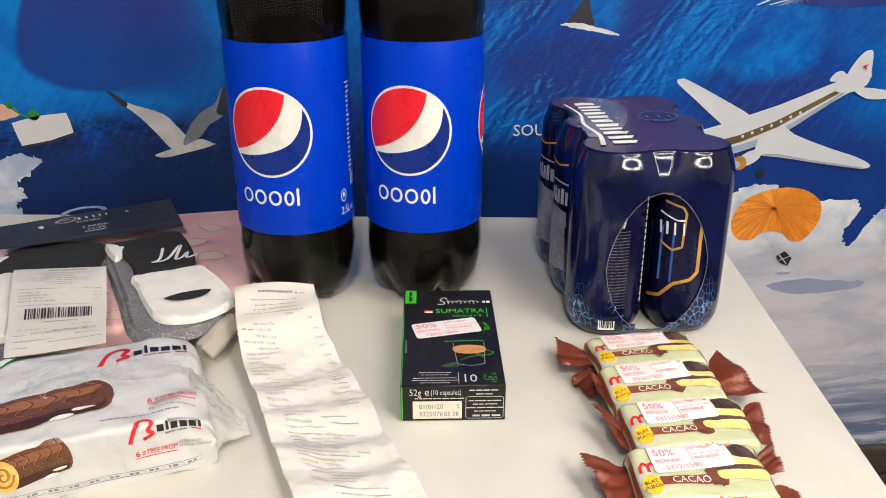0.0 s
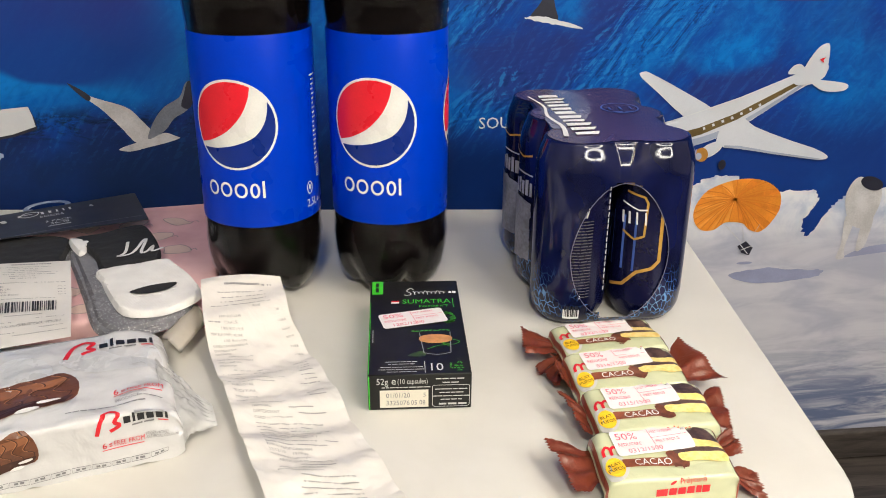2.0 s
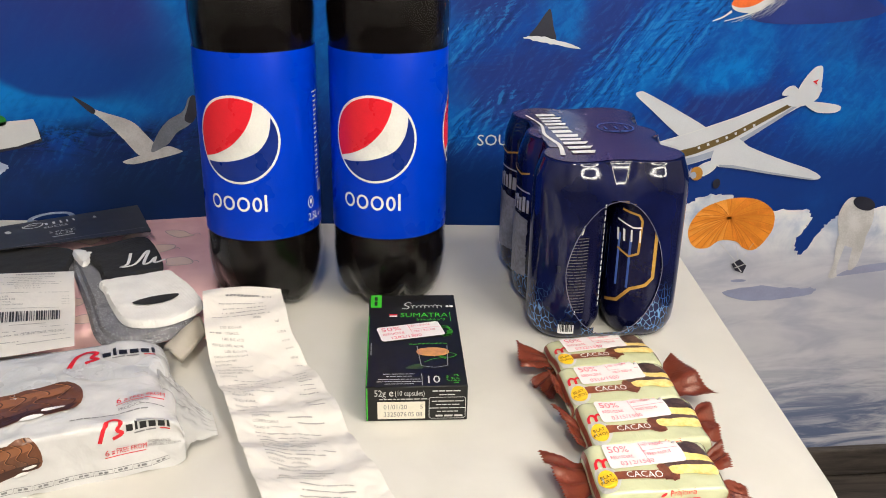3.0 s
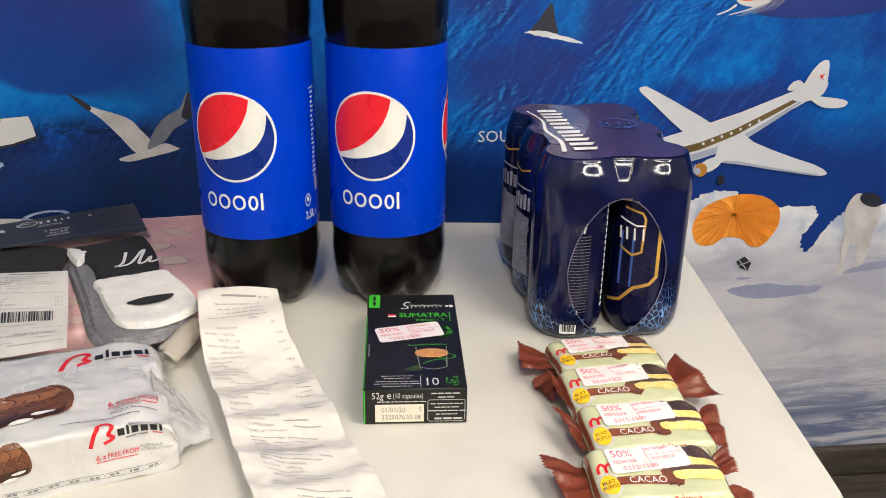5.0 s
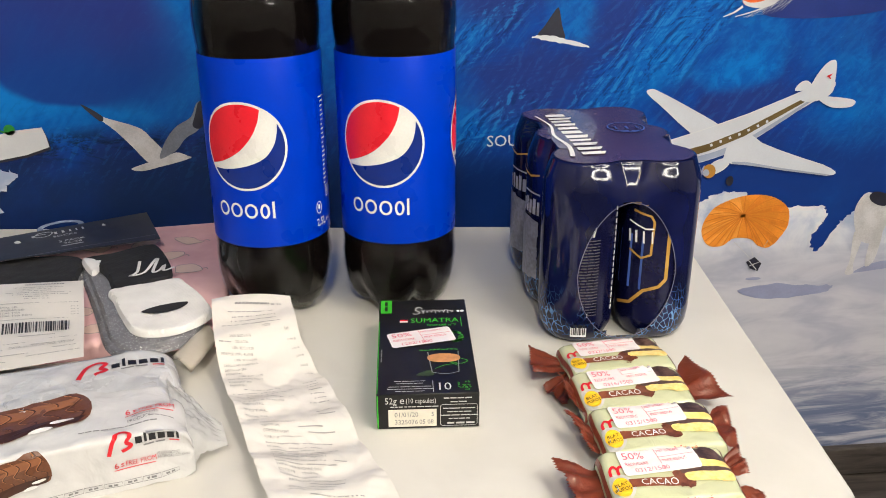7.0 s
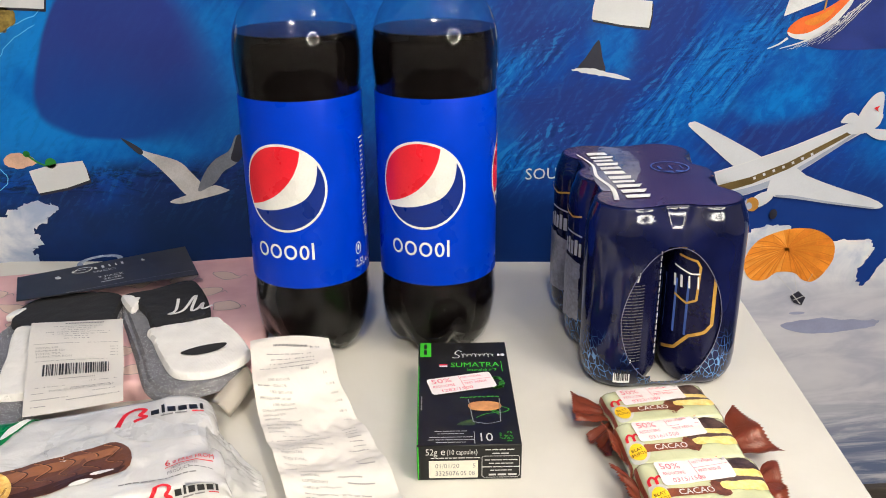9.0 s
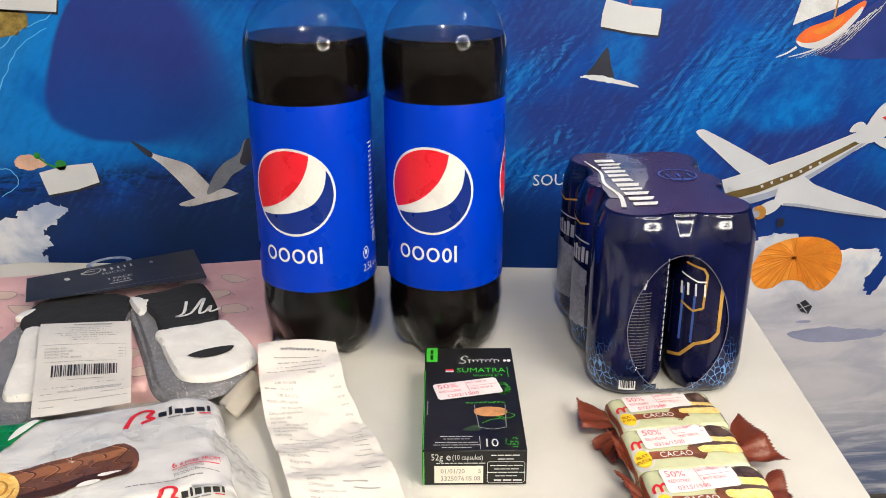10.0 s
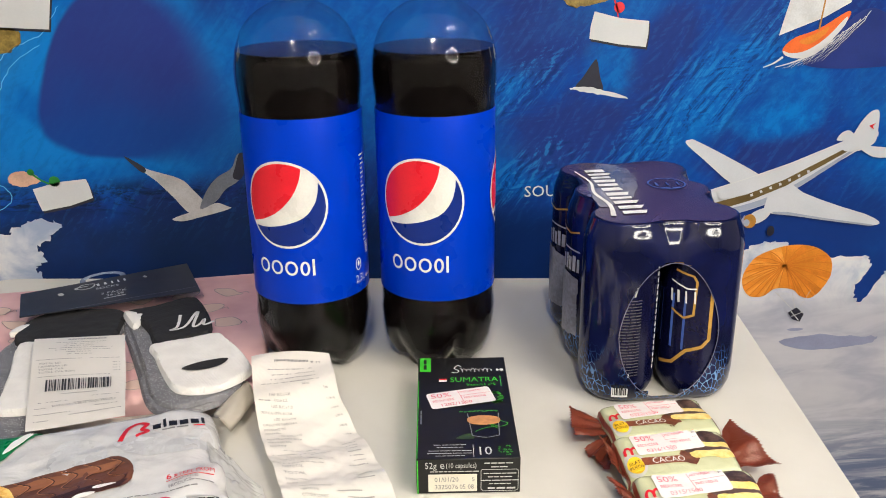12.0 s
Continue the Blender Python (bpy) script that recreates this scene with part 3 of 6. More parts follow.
def aeroplane():
    nose, tail = Vector((0.362, 0.508)), Vector((0.588, 0.592))
    d = (tail - nose).normalized()
    side = Vector((-d.y, d.x))
    length = (tail - nose).length
    prof = [(0, 0.004), (0.04, 0.008), (0.12, 0.009), (0.3, 0.006), (0.55, 0.004), (0.8, 0.006), (1.0, 0.007)]
    at = lambda s, w: tuple(nose + d * (s * length) + side * w)
    under = [(0, 0.006), (0.05, 0.019), (0.14, 0.030), (0.28, 0.036), (0.45, 0.036), (0.62, 0.028), (0.8, 0.017), (1.0, 0.007)]
    body = smooth_loop([at(s, w) for s, w in prof] + [at(s, -w) for s, w in reversed(under)], 4)
    stripe = Print().fill([at(0.07, -0.008), at(0.3, -0.0145), at(0.5, -0.0140), at(0.75, -0.0065), at(0.98, 0.001), at(0.98, -0.003), at(0.75, -0.0125), at(0.5, -0.0225), at(0.3, -0.0240), at(0.07, -0.019)])
    nosecap = Print().fill(smooth_loop([at(0.0, 0.004), at(0.045, 0.009), at(0.085, 0.0), at(0.085, -0.016), at(0.03, -0.016), at(0.0, -0.005)], 4))
    windows = Print()
    for i in range(7):
        p, q = Vector(at(0.32 + 0.052 * i, -0.0175 + 0.0009 * max(0, i - 3))), 0.0016
        windows.fill([tuple(p + d * q + side * 0.0016), tuple(p - d * q + side * 0.0016), tuple(p - d * q - side * 0.0018), tuple(p + d * q - side * 0.0018)])
    far_wing = Print().fill(smooth_loop([(0.351, 0.587), (0.356, 0.592), (0.366, 0.589), (0.41, 0.566), (0.452, 0.541), (0.446, 0.530), (0.424, 0.528), (0.405, 0.540), (0.375, 0.566)], 5))
    near_wing = Print().fill([(0.458, 0.500), (0.462, 0.520), (0.490, 0.532), (0.507, 0.5195), (0.530, 0.510), (0.560, 0.499), (0.592, 0.4885), (0.606, 0.482), (0.6125, 0.4775), (0.6132, 0.4750), (0.610, 0.4730), (0.600, 0.4722), (0.570, 0.4768), (0.540, 0.4815), (0.510, 0.4870), (0.488, 0.4905), (0.470, 0.4925)])
    wing_shade = Print().fill([(0.470, 0.4955), (0.490, 0.4945), (0.540, 0.4845), (0.604, 0.4738), (0.600, 0.4722), (0.570, 0.4768), (0.540, 0.4815), (0.510, 0.4870), (0.488, 0.4905), (0.470, 0.4925)])
    belly = Print().fill(smooth_loop([at(0.10, -0.021), at(0.30, -0.0275), at(0.50, -0.0270), at(0.75, -0.0155), at(0.96, -0.0040), at(0.80, -0.0170), at(0.62, -0.0275), at(0.45, -0.0355), at(0.28, -0.0355), at(0.14, -0.0295)], 4))
    top_light = Print().stroke([at(0.1, 0.0088), at(0.3, 0.0058), at(0.55, 0.0038), at(0.8, 0.0056)], 0.0012)
    fin = Print().fill(smooth_loop([(0.550, 0.574), (0.559, 0.590), (0.566, 0.605), (0.574, 0.617), (0.582, 0.623), (0.589, 0.621), (0.591, 0.600), (0.589, 0.582), (0.570, 0.572)], 5))
    planes = Print().fill(smooth_loop([(0.571, 0.577), (0.592, 0.577), (0.618, 0.573), (0.623, 0.568), (0.615, 0.563), (0.59, 0.564)], 5)).fill(smooth_loop([(0.541, 0.586), (0.546, 0.596), (0.556, 0.598), (0.563, 0.588)], 5))
    engine = Print().oval(0.452, 0.490, 0.017, 0.0085, turn=28).oval(0.405, 0.520, 0.008, 0.006)
    cowl = Print().oval(0.441, 0.484, 0.0085, 0.0095, turn=20)
    blades = Print().oval(0.430, 0.480, 0.0016, 0.013, turn=-16).oval(0.426, 0.478, 0.009, 0.0012, turn=25)
    picture("printed_aeroplane", "printed white aeroplane with gold stripe",
            (far_wing, M_PLANE), (Print().fill(body, 0.02), M_PLANE), (belly, M_PLANEDIM), (top_light, M_NOTE), (stripe, M_OLIVE), (nosecap, M_OCHRE), (windows, M_PLANE), (near_wing, M_PLANE), (wing_shade, M_PLANEDIM), (planes, M_PLANE),
            (fin, M_PLANE), (engine, M_PLANE), (cowl, M_OCHRE), (Print().oval(0.437, 0.482, 0.0042, 0.0048, turn=20), M_PLANEDIM), (Print().oval(0.470, 0.470, 0.0050, 0.0068), M_DARKPRINT), (blades, M_SHADEPRINT), base=0.0014)
    picture("printed_marking", "printed red tail marking", (Print().fill([(0.578, 0.604), (0.586, 0.607), (0.583, 0.603), (0.585, 0.599)]), M_RED), base=0.0048)


def parachute():
    dome = smooth_loop([(0.441, 0.403), (0.446, 0.420), (0.460, 0.436), (0.495, 0.448), (0.530, 0.446), (0.555, 0.430), (0.560, 0.408), (0.552, 0.388), (0.537, 0.373), (0.522, 0.376), (0.510, 0.386), (0.487, 0.388), (0.472, 0.378), (0.455, 0.378), (0.445, 0.388)], 5)
    seams, crown = Print(), (0.496, 0.421)
    gores = {M_CHUTELIGHT: Print(), M_CHUTEDEEP: Print()}
    k = len(dome)
    for i in range(0, k, 3):
        a, b, m = dome[i], dome[(i + 3) % k], dome[(i + 1) % k]
        west = (a[0] + b[0]) / 2 < 0.500
        if (i // 3) % 2 == 0:
            gores[M_CHUTELIGHT if west else M_CHUTEDEEP].fill([crown, a, m, dome[(i + 2) % k]], 0.02)
        seams.stroke(smooth_line([crown, ((crown[0] + a[0]) / 2, (crown[1] + a[1]) / 2 + 0.003), (crown[0] + (a[0] - crown[0]) * 0.985, crown[1] + (a[1] - crown[1]) * 0.985)], 5), 0.0009, taper=-0.4)
    lines = Print()
    for ex in (0.487, 0.51, 0.535):
        lines.stroke([(ex, 0.384), (0.519, 0.352)], 0.0006)
    load = Print().fill([(0.508, 0.353), (0.519, 0.360), (0.530, 0.350), (0.526, 0.339), (0.515, 0.343)])
    strap = Print().stroke([(0.511, 0.356), (0.524, 0.341)], 0.0012).stroke([(0.528, 0.353), (0.513, 0.347)], 0.0012)
    picture("printed_parachute", "printed orange parachute with a crate", (Print().fill(dome, 0.02), M_ORANGE), (gores[M_CHUTELIGHT], M_CHUTELIGHT), (gores[M_CHUTEDEEP], M_CHUTEDEEP), (seams, M_CHUTESEAM), (lines, M_GULL), (load, M_DARKPRINT), (strap, M_GULL), base=0.0014)


def plain_silhouettes():
    wings = Print().fill(smooth_loop([(-0.328, 0.590), (-0.306, 0.575), (-0.267, 0.561), (-0.252, 0.546), (-0.240, 0.528), (-0.252, 0.517), (-0.262, 0.519), (-0.276, 0.537), (-0.294, 0.558), (-0.311, 0.573)], 5))
    body = Print().fill(smooth_loop([(-0.281, 0.510), (-0.262, 0.517), (-0.243, 0.522), (-0.226, 0.529), (-0.212, 0.524), (-0.209, 0.522), (-0.224, 0.517), (-0.245, 0.512), (-0.268, 0.507)], 5))
    east_wing = Print().fill(smooth_loop([(-0.246, 0.522), (-0.236, 0.545), (-0.222, 0.561), (-0.204, 0.572), (-0.196, 0.588), (-0.189, 0.589), (-0.187, 0.572), (-0.197, 0.556), (-0.213, 0.546), (-0.226, 0.531)], 5))
    tips = Print().fill(smooth_loop([(-0.329, 0.591), (-0.306, 0.576), (-0.310, 0.570)], 4)).fill(smooth_loop([(-0.193, 0.590), (-0.187, 0.588), (-0.187, 0.572), (-0.194, 0.558), (-0.203, 0.561), (-0.199, 0.574)], 4))
    picture("printed_wing_shape", "printed pale wing-like shape with dark tips", (wings, M_GULL), (east_wing, M_GULLDIM), (body, M_GULL), (tips, M_DARKPRINT))
    pale = Print().fill(smooth_loop([(0.650, 0.424), (0.662, 0.446), (0.682, 0.440), (0.698, 0.430), (0.700, 0.405), (0.688, 0.375), (0.668, 0.376), (0.655, 0.395)], 5))
    near_leg = Print().fill(smooth_loop([(0.655, 0.39), (0.668, 0.385), (0.662, 0.345), (0.664, 0.329), (0.652, 0.329), (0.656, 0.35)], 4))
    far_leg = Print().fill(smooth_loop([(0.682, 0.39), (0.695, 0.39), (0.692, 0.352), (0.684, 0.339), (0.678, 0.345)], 4))
    picture("printed_pale_shape", "printed plain pale grey and dark shape on the snow", (pale, M_GULL), (near_leg, M_GULL), (far_leg, M_GULL), (Print().oval(0.683, 0.437, 0.017, 0.009, turn=-20), M_DARKPRINT), base=0.0014)
    picture("printed_shadow", "printed grey shadow on snow", (Print().fill(smooth_loop([(0.664, 0.330), (0.70, 0.345), (0.78, 0.35), (0.76, 0.34), (0.70, 0.333)], 5)), M_SHADEPRINT), base=0.0010)


def fin():
    picture("printed_fin", "printed dark fin with white foam", (Print().fill(smooth_loop([(0.211, 0.659), (0.220, 0.672), (0.232, 0.690), (0.236, 0.690), (0.240, 0.672), (0.244, 0.655), (0.228, 0.655)], 5)), M_DARKPRINT),
            (Print().fill(ragged([(0.204, 0.658), (0.222, 0.660), (0.246, 0.655), (0.275, 0.645), (0.25, 0.648), (0.225, 0.653)], 0.0007, 6, 3)), M_NOTE))


def paper_notes():
    for pts, seed in (([(-0.441, 0.553), (-0.41, 0.561), (-0.377, 0.564), (-0.374, 0.554), (-0.372, 0.540), (-0.40, 0.531), (-0.434, 0.525), (-0.438, 0.54)], 1),
                      ([(0.230, 0.747), (0.26, 0.739), (0.295, 0.735), (0.295, 0.72), (0.293, 0.705), (0.26, 0.709), (0.225, 0.716), (0.226, 0.73)], 2),
                      ([(-0.56, 0.79), (-0.38, 0.79), (-0.386, 0.765), (-0.391, 0.739), (-0.44, 0.742), (-0.56, 0.75)], 3)):
        picture("printed_note", "printed blank white note with a drop shadow", (Print().fill([(x + 0.0015, z - 0.003) for x, z in pts]), M_DARKPRINT), (Print().fill(pts), M_NOTE))
    stem = Print().stroke(smooth_line([(-0.440, 0.573), (-0.428, 0.563), (-0.412, 0.556)], 5), 0.0022).oval(-0.440, 0.574, 0.004).oval(-0.414, 0.562, 0.0065)
    picture("printed_pin", "printed green pin with a peach blossom", (Print().fill(ragged([(-0.468, 0.567), (-0.455, 0.576), (-0.437, 0.572), (-0.43, 0.562), (-0.447, 0.557), (-0.463, 0.559)], 0.001, 5, 5)), M_PEACH), (stem, M_PINGREEN))
    picture("printed_pin", "printed red pin", (Print().oval(0.259, 0.751, 0.0062).stroke([(0.252, 0.762), (0.258, 0.745)], 0.002).stroke([(0.257, 0.745), (0.259, 0.736)], 0.0014), M_RED))
    picture("printed_island", "printed ochre island", (Print().fill(ragged([(0.178, 0.775), (0.192, 0.761), (0.209, 0.752), (0.235, 0.756), (0.25, 0.765), (0.25, 0.785), (0.19, 0.79)], 0.0015, 5, 8)), M_LAND))
    picture("printed_island", "printed ochre island", (Print().fill(ragged([(-0.50, 0.738), (-0.44, 0.742), (-0.424, 0.735), (-0.428, 0.722), (-0.45, 0.713), (-0.50, 0.715)], 0.0015, 5, 9)), M_LAND))


def sailing_boat():
    hull = Print().fill(smooth_loop([(0.459, 0.699), (0.472, 0.712), (0.50, 0.722), (0.534, 0.742), (0.532, 0.728), (0.510, 0.702), (0.488, 0.690), (0.466, 0.690)], 5))
    keel = Print().fill(smooth_loop([(0.459, 0.697), (0.470, 0.694), (0.488, 0.697), (0.510, 0.711), (0.532, 0.735), (0.530, 0.724), (0.508, 0.699), (0.486, 0.688), (0.466, 0.690)], 5))
    deck = Print().fill(smooth_loop([(0.478, 0.708), (0.50, 0.718), (0.512, 0.725), (0.508, 0.715), (0.49, 0.704)], 4))
    sail = Print().fill([(0.452, 0.715), (0.462, 0.76), (0.475, 0.80), (0.540, 0.80), (0.535, 0.752), (0.505, 0.735)])
    wake = Print().stroke(smooth_line([(0.46, 0.69), (0.45, 0.683), (0.437, 0.678)], 4), 0.003, taper=0.6).stroke(smooth_line([(0.50, 0.694), (0.475, 0.684), (0.452, 0.678)], 4), 0.0025, taper=0.6)
    shade = Print().fill(smooth_loop([(0.487, 0.68), (0.52, 0.715), (0.56, 0.745), (0.61, 0.72), (0.66, 0.69), (0.58, 0.675)], 5))
    picture("printed_boat", "printed orange sailing boat with grey sail", (shade, M_DEEPSEA), (hull, M_BOAT), (keel, M_NOTE), (deck, M_CHUTEDEEP), (sail, M_SAIL), (Print().stroke([(0.500, 0.72), (0.507, 0.80)], 0.002), M_OCHRE), (wake, M_NOTE))


M_DEEPSEA = surface("deep_sea_print", srgb(20, 44, 122), 0.42, 0.1, 30, 500, 0.05)


def foam_lines():
    """Thin pale surf lines of the print, by the western island and round the boat."""
    g = Print()
    for pts in ([(-0.50, 0.655), (-0.470, 0.690), (-0.440, 0.715), (-0.400, 0.735), (-0.378, 0.765)], [(-0.485, 0.625), (-0.462, 0.665), (-0.440, 0.700), (-0.405, 0.722)], [(-0.52, 0.560), (-0.478, 0.558), (-0.468, 0.540), (-0.490, 0.524)]):
        g.stroke(ragged_line(pts, 0.0012, len(pts)), 0.0014, taper=0.5)
    picture("printed_foam", "printed thin pale surf lines", (g, M_FOAM))
    w = Print()
    for k in range(9):
        a = 0.486 + 0.006 * k
        w.stroke(ragged_line([(a + 0.026, 0.705 + 0.0045 * k), (a + 0.004, 0.690 + 0.003 * k), (a - 0.026, 0.676 + 0.001 * k)], 0.0010, k), 0.0011, taper=0.8)
    picture("printed_wake", "printed white wake strokes", (w, M_SAIL), base=0.0030)


def ragged_line(pts, amount, seed):
    rng = random.Random(seed)
    return [(p.x + rng.uniform(-1, 1) * amount, p.y + rng.uniform(-1, 1) * amount) for p in smooth_line(pts, 7)]


foam_lines(), snow_right(), cloud_left(), aeroplane(), parachute(), plain_silhouettes(), fin(), paper_notes(), sailing_boat()
picture("printed_writing", "printed white capital letters", (Print().text("SOU", 0.1515, 0.5245, 0.0205), M_NOTE))


# ---- table ----
def table():
    t = thing("table", "low white table with rounded corners, set before the mural", "table", pose(0, 0, 0, 0, 0, -5.2))
    inv = pose(0, 0, 0, 0, 0, 5.2)
    right = (inv @ Vector((0.3355, 0.64, 0))).x
    back = (inv @ Vector((0.139, 0.961, 0))).y
    left, front, r = right - 0.90, back - 0.575, 0.08
    pts = []
    for cx, cy, a0 in ((right - r, front + r, -90), (right - r, back - r, 0), (left + r, back - r, 90), (left + r, front + r, 180)):
        pts += [(cx + r * math.cos(radians(a0 + 10 * k)), cy + r * math.sin(radians(a0 + 10 * k))) for k in range(10)]
    part("tabletop", slab(pts, T - 0.034, 0.034, 0.002), M_TABLE, t)
    for x in (left + 0.05, right - 0.05):
        for y in (front + 0.05, back - 0.05):
            part("leg", box(x - 0.025, y - 0.025, 0, x + 0.025, y + 0.025, T - 0.034, 0.002), M_TABLE, t)


table()


# ---- cola bottles ----
R = 0.0535
LABEL0, LABEL1, LEVEL = 0.0775, 0.2455, 0.297


def feet(a, r, z):
    """Five rounded feet under the bottle."""
    lobe = abs(math.sin(2.5 * a))
    k = max(0.0, 1 - z / 0.05)
    return r * (1 - 0.20 * k * (1 - lobe) ** 1.5), z + 0.012 * k * k * (1 - lobe) ** 1.2


OUTLINE = [(0.010, 0.012), (0.020, 0.006), (0.031, 0.0), (0.0400, 0.003), (0.0472, 0.012), (0.0516, 0.024), (0.0537, 0.038), (0.0544, 0.055), (0.0534, 0.066), (0.0536, 0.075),
           (0.0535, 0.085), (0.0535, 0.246), (0.0545, 0.256), (0.0553, 0.266), (0.0555, 0.277), (0.0549, 0.287), (0.0536, 0.2955), (0.0515, 0.303), (0.0478, 0.3122), (0.0432, 0.3193), (0.0379, 0.3252), (0.0312, 0.3303),
           (0.0241, 0.3343), (0.0175, 0.3368), (0.0145, 0.340), (0.0136, 0.346), (0.0136, 0.356)]


def around(spin, r):
    """Lays u (to the right, round the bottle) and v (up) on the label; spin turns the label."""
    def fn(u, v, lift):
        a = radians(-90 + spin) + u / r
        return Vector(((r + lift) * math.cos(a), (r + lift) * math.sin(a), v))
    return fn


def globe(u, v, r):
    white = Print().oval(u, v, r, n=56, step=0.006)
    inner = r * 0.945
    cut = [(-0.88, -0.47), (-0.50, -0.35), (-0.10, -0.12), (0.22, 0.22), (0.40, 0.57), (0.47, 0.87)]
    arc = lambda a0, a1: [(u + inner * math.cos(radians(a)), v + inner * math.sin(radians(a))) for a in np.linspace(a0, a1, 22)]
    edge = [(u + inner * p.x, v + inner * p.y) for p in smooth_line(cut, 5)]
    red = Print().fill(edge + arc(62, 208), 0.006)
    edge2 = [(u + inner * p.x, v + inner * p.y) for p in smooth_line([(0.84, 0.54), (0.82, 0.30), (0.73, 0.02), (0.49, -0.27), (0.04, -0.46), (-0.46, -0.56), (-0.82, -0.57)], 5)]
    blue = Print().fill(edge2 + arc(216, 391), 0.006)
    return white, red, blue


def bottle(x, y, spin, second_globe, seed, rise=0.0):
    b = thing("cola_bottle", "large clear plastic bottle of dark cola with a bright blue label", "bottle", pose(x, y, T, 0, 0, 0), "cola bottles on the table")
    shell = part("bottle_body", lathe(OUTLINE, 80, feet), M_PET, b, "clear plastic body with five feet")
    inside = [(max(r - 0.0011, 0.001), z + 0.0011) for r, z in OUTLINE if z < LEVEL]
    top = 0.0534 - 0.0004
    liquid = lathe(inside + [(top, LEVEL - 0.001), (top - 0.002, LEVEL), (0.0, LEVEL)], 80, feet)
    drink = part("cola", liquid, M_COLA, b, "nearly black cola")
    part("cola_surface", lathe([(top - 0.0005, LEVEL + 0.0003), (top - 0.004, LEVEL + 0.0004), (0.0001, LEVEL + 0.0004)], 64), M_COLATOP, drink)
    skin = lathe([(R + 0.0003, LABEL0), (R + 0.0006, LABEL0 + 0.001), (R + 0.0006, LABEL1 - 0.001), (R + 0.0003, LABEL1)], 96)
    label = part("label", skin, M_LABEL, b, "glossy blue wrap-around label")
    fn = around(spin, R + 0.0006)
    for u in ([0.0, 2.12 * R] if second_globe else [0.0]):
        white, red, blue = globe(u, 0.1703 + rise, 0.0395)
        white.lay("emblem", M_LABELWHITE, label, fn, 0.0003)
        red.lay("emblem_red", M_LABELRED, label, fn, 0.0006)
        blue.lay("emblem_blue", M_LABELDEEP, label, fn, 0.0006)
    at = -0.0305
    for w in (0.0118, 0.0118, 0.0118, 0.0085):
        Print().ring(at + w / 2, 0.1122 + rise, w / 2 - 0.0010, 0.0058, 0.0021, 22).lay("emblem_ring", M_LABELWHITE, label, fn, 0.0004)
        at += w + 0.0022
    Print().grid(at, 0.1054 + rise, at + 0.0022, 0.1210 + rise, 2, 2).lay("emblem_bar", M_LABELWHITE, label, fn, 0.0005)
    if not second_globe:
        small = Print()
        rng = random.Random(seed)
        for k in range(20):
            small.grid(0.0795 + 0.0012, 0.125 + 0.0042 * k, 0.0795 + 0.0012 + rng.uniform(0.004, 0.008), 0.1266 + 0.0042 * k, 2, 1)
        small.grid(0.0785, 0.205, 0.0905, 0.2062, 2, 1)
        for k in range(6):
            small.grid(0.083, 0.112 + 0.002 * k, 0.091, 0.113 + 0.002 * k, 2, 1)
        small.ring(0.0700, 0.1055, 0.0036, 0.0056, 0.0009, 20).oval(0.0700, 0.1062, 0.0014, 0.0026)
        small.text("2,5L", 0.0655, 0.0880, 0.0105, 0.78)
        small.text("e", 0.0815, 0.0885, 0.008, 0.9)
        small.lay("small_print", M_LABELWHITE, label, fn, 0.0004)
    cap = lathe([(0.0152, 0.343), (0.0156, 0.345), (0.0156, 0.3635), (0.0148, 0.3655), (0.0, 0.3658)], 60, lambda a, r, z: (r * (1 + 0.012 * (math.sin(30 * a) > 0)) if 0.344 < z < 0.364 else r, z))
    part("cap", cap, M_CAP, b, "ribbed blue screw cap")
    part("neck_ring", lathe([(0.0142, 0.3372), (0.0158, 0.3380), (0.0160, 0.3396), (0.0142, 0.3405)], 48), M_PET, b)
    return b


bottle(-0.0896, 0.785, -17, False, 1)
bottle(0.0297, 0.781, -18, True, 2)


# ---- pack of cans in printed shrink film ----
CAN = 0.0348
CENTRES = [((i - 0.5) * 2 * CAN, (j - 1) * 2 * CAN) for j in range(3) for i in range(2)]


def outline(a, r, k):
    """Distance of the film from the middle at an angle: k blends from lobes round each can to one taut wrap."""
    dx, dy = math.cos(a), math.sin(a)
    lobes = 0.0
    for cx, cy in CENTRES:
        b = dx * cx + dy * cy
        disc = b * b - (cx * cx + cy * cy - r * r)
        if disc > 0:
            lobes = max(lobes, b + math.sqrt(disc))
    hx, hy = CAN, 2 * CAN
    lo, hi = 0.0, 0.3
    for _ in range(22):
        m = (lo + hi) / 2
        qx, qy = max(abs(dx * m) - hx, 0), max(abs(dy * m) - hy, 0)
        if math.hypot(qx, qy) < r:
            lo = m
        else:
            hi = m
    return max(lobes, 0.80 * lo) * (1 - k) + lo * k


def dense(pts, n=8):
    """Straight runs cut into short steps, so that they follow a curved surface."""
    return [Vector(a) * (1 - k / n) + Vector(b) * (k / n) for a, b in zip(pts, pts[1:]) for k in range(n)] + [Vector(pts[-1])]


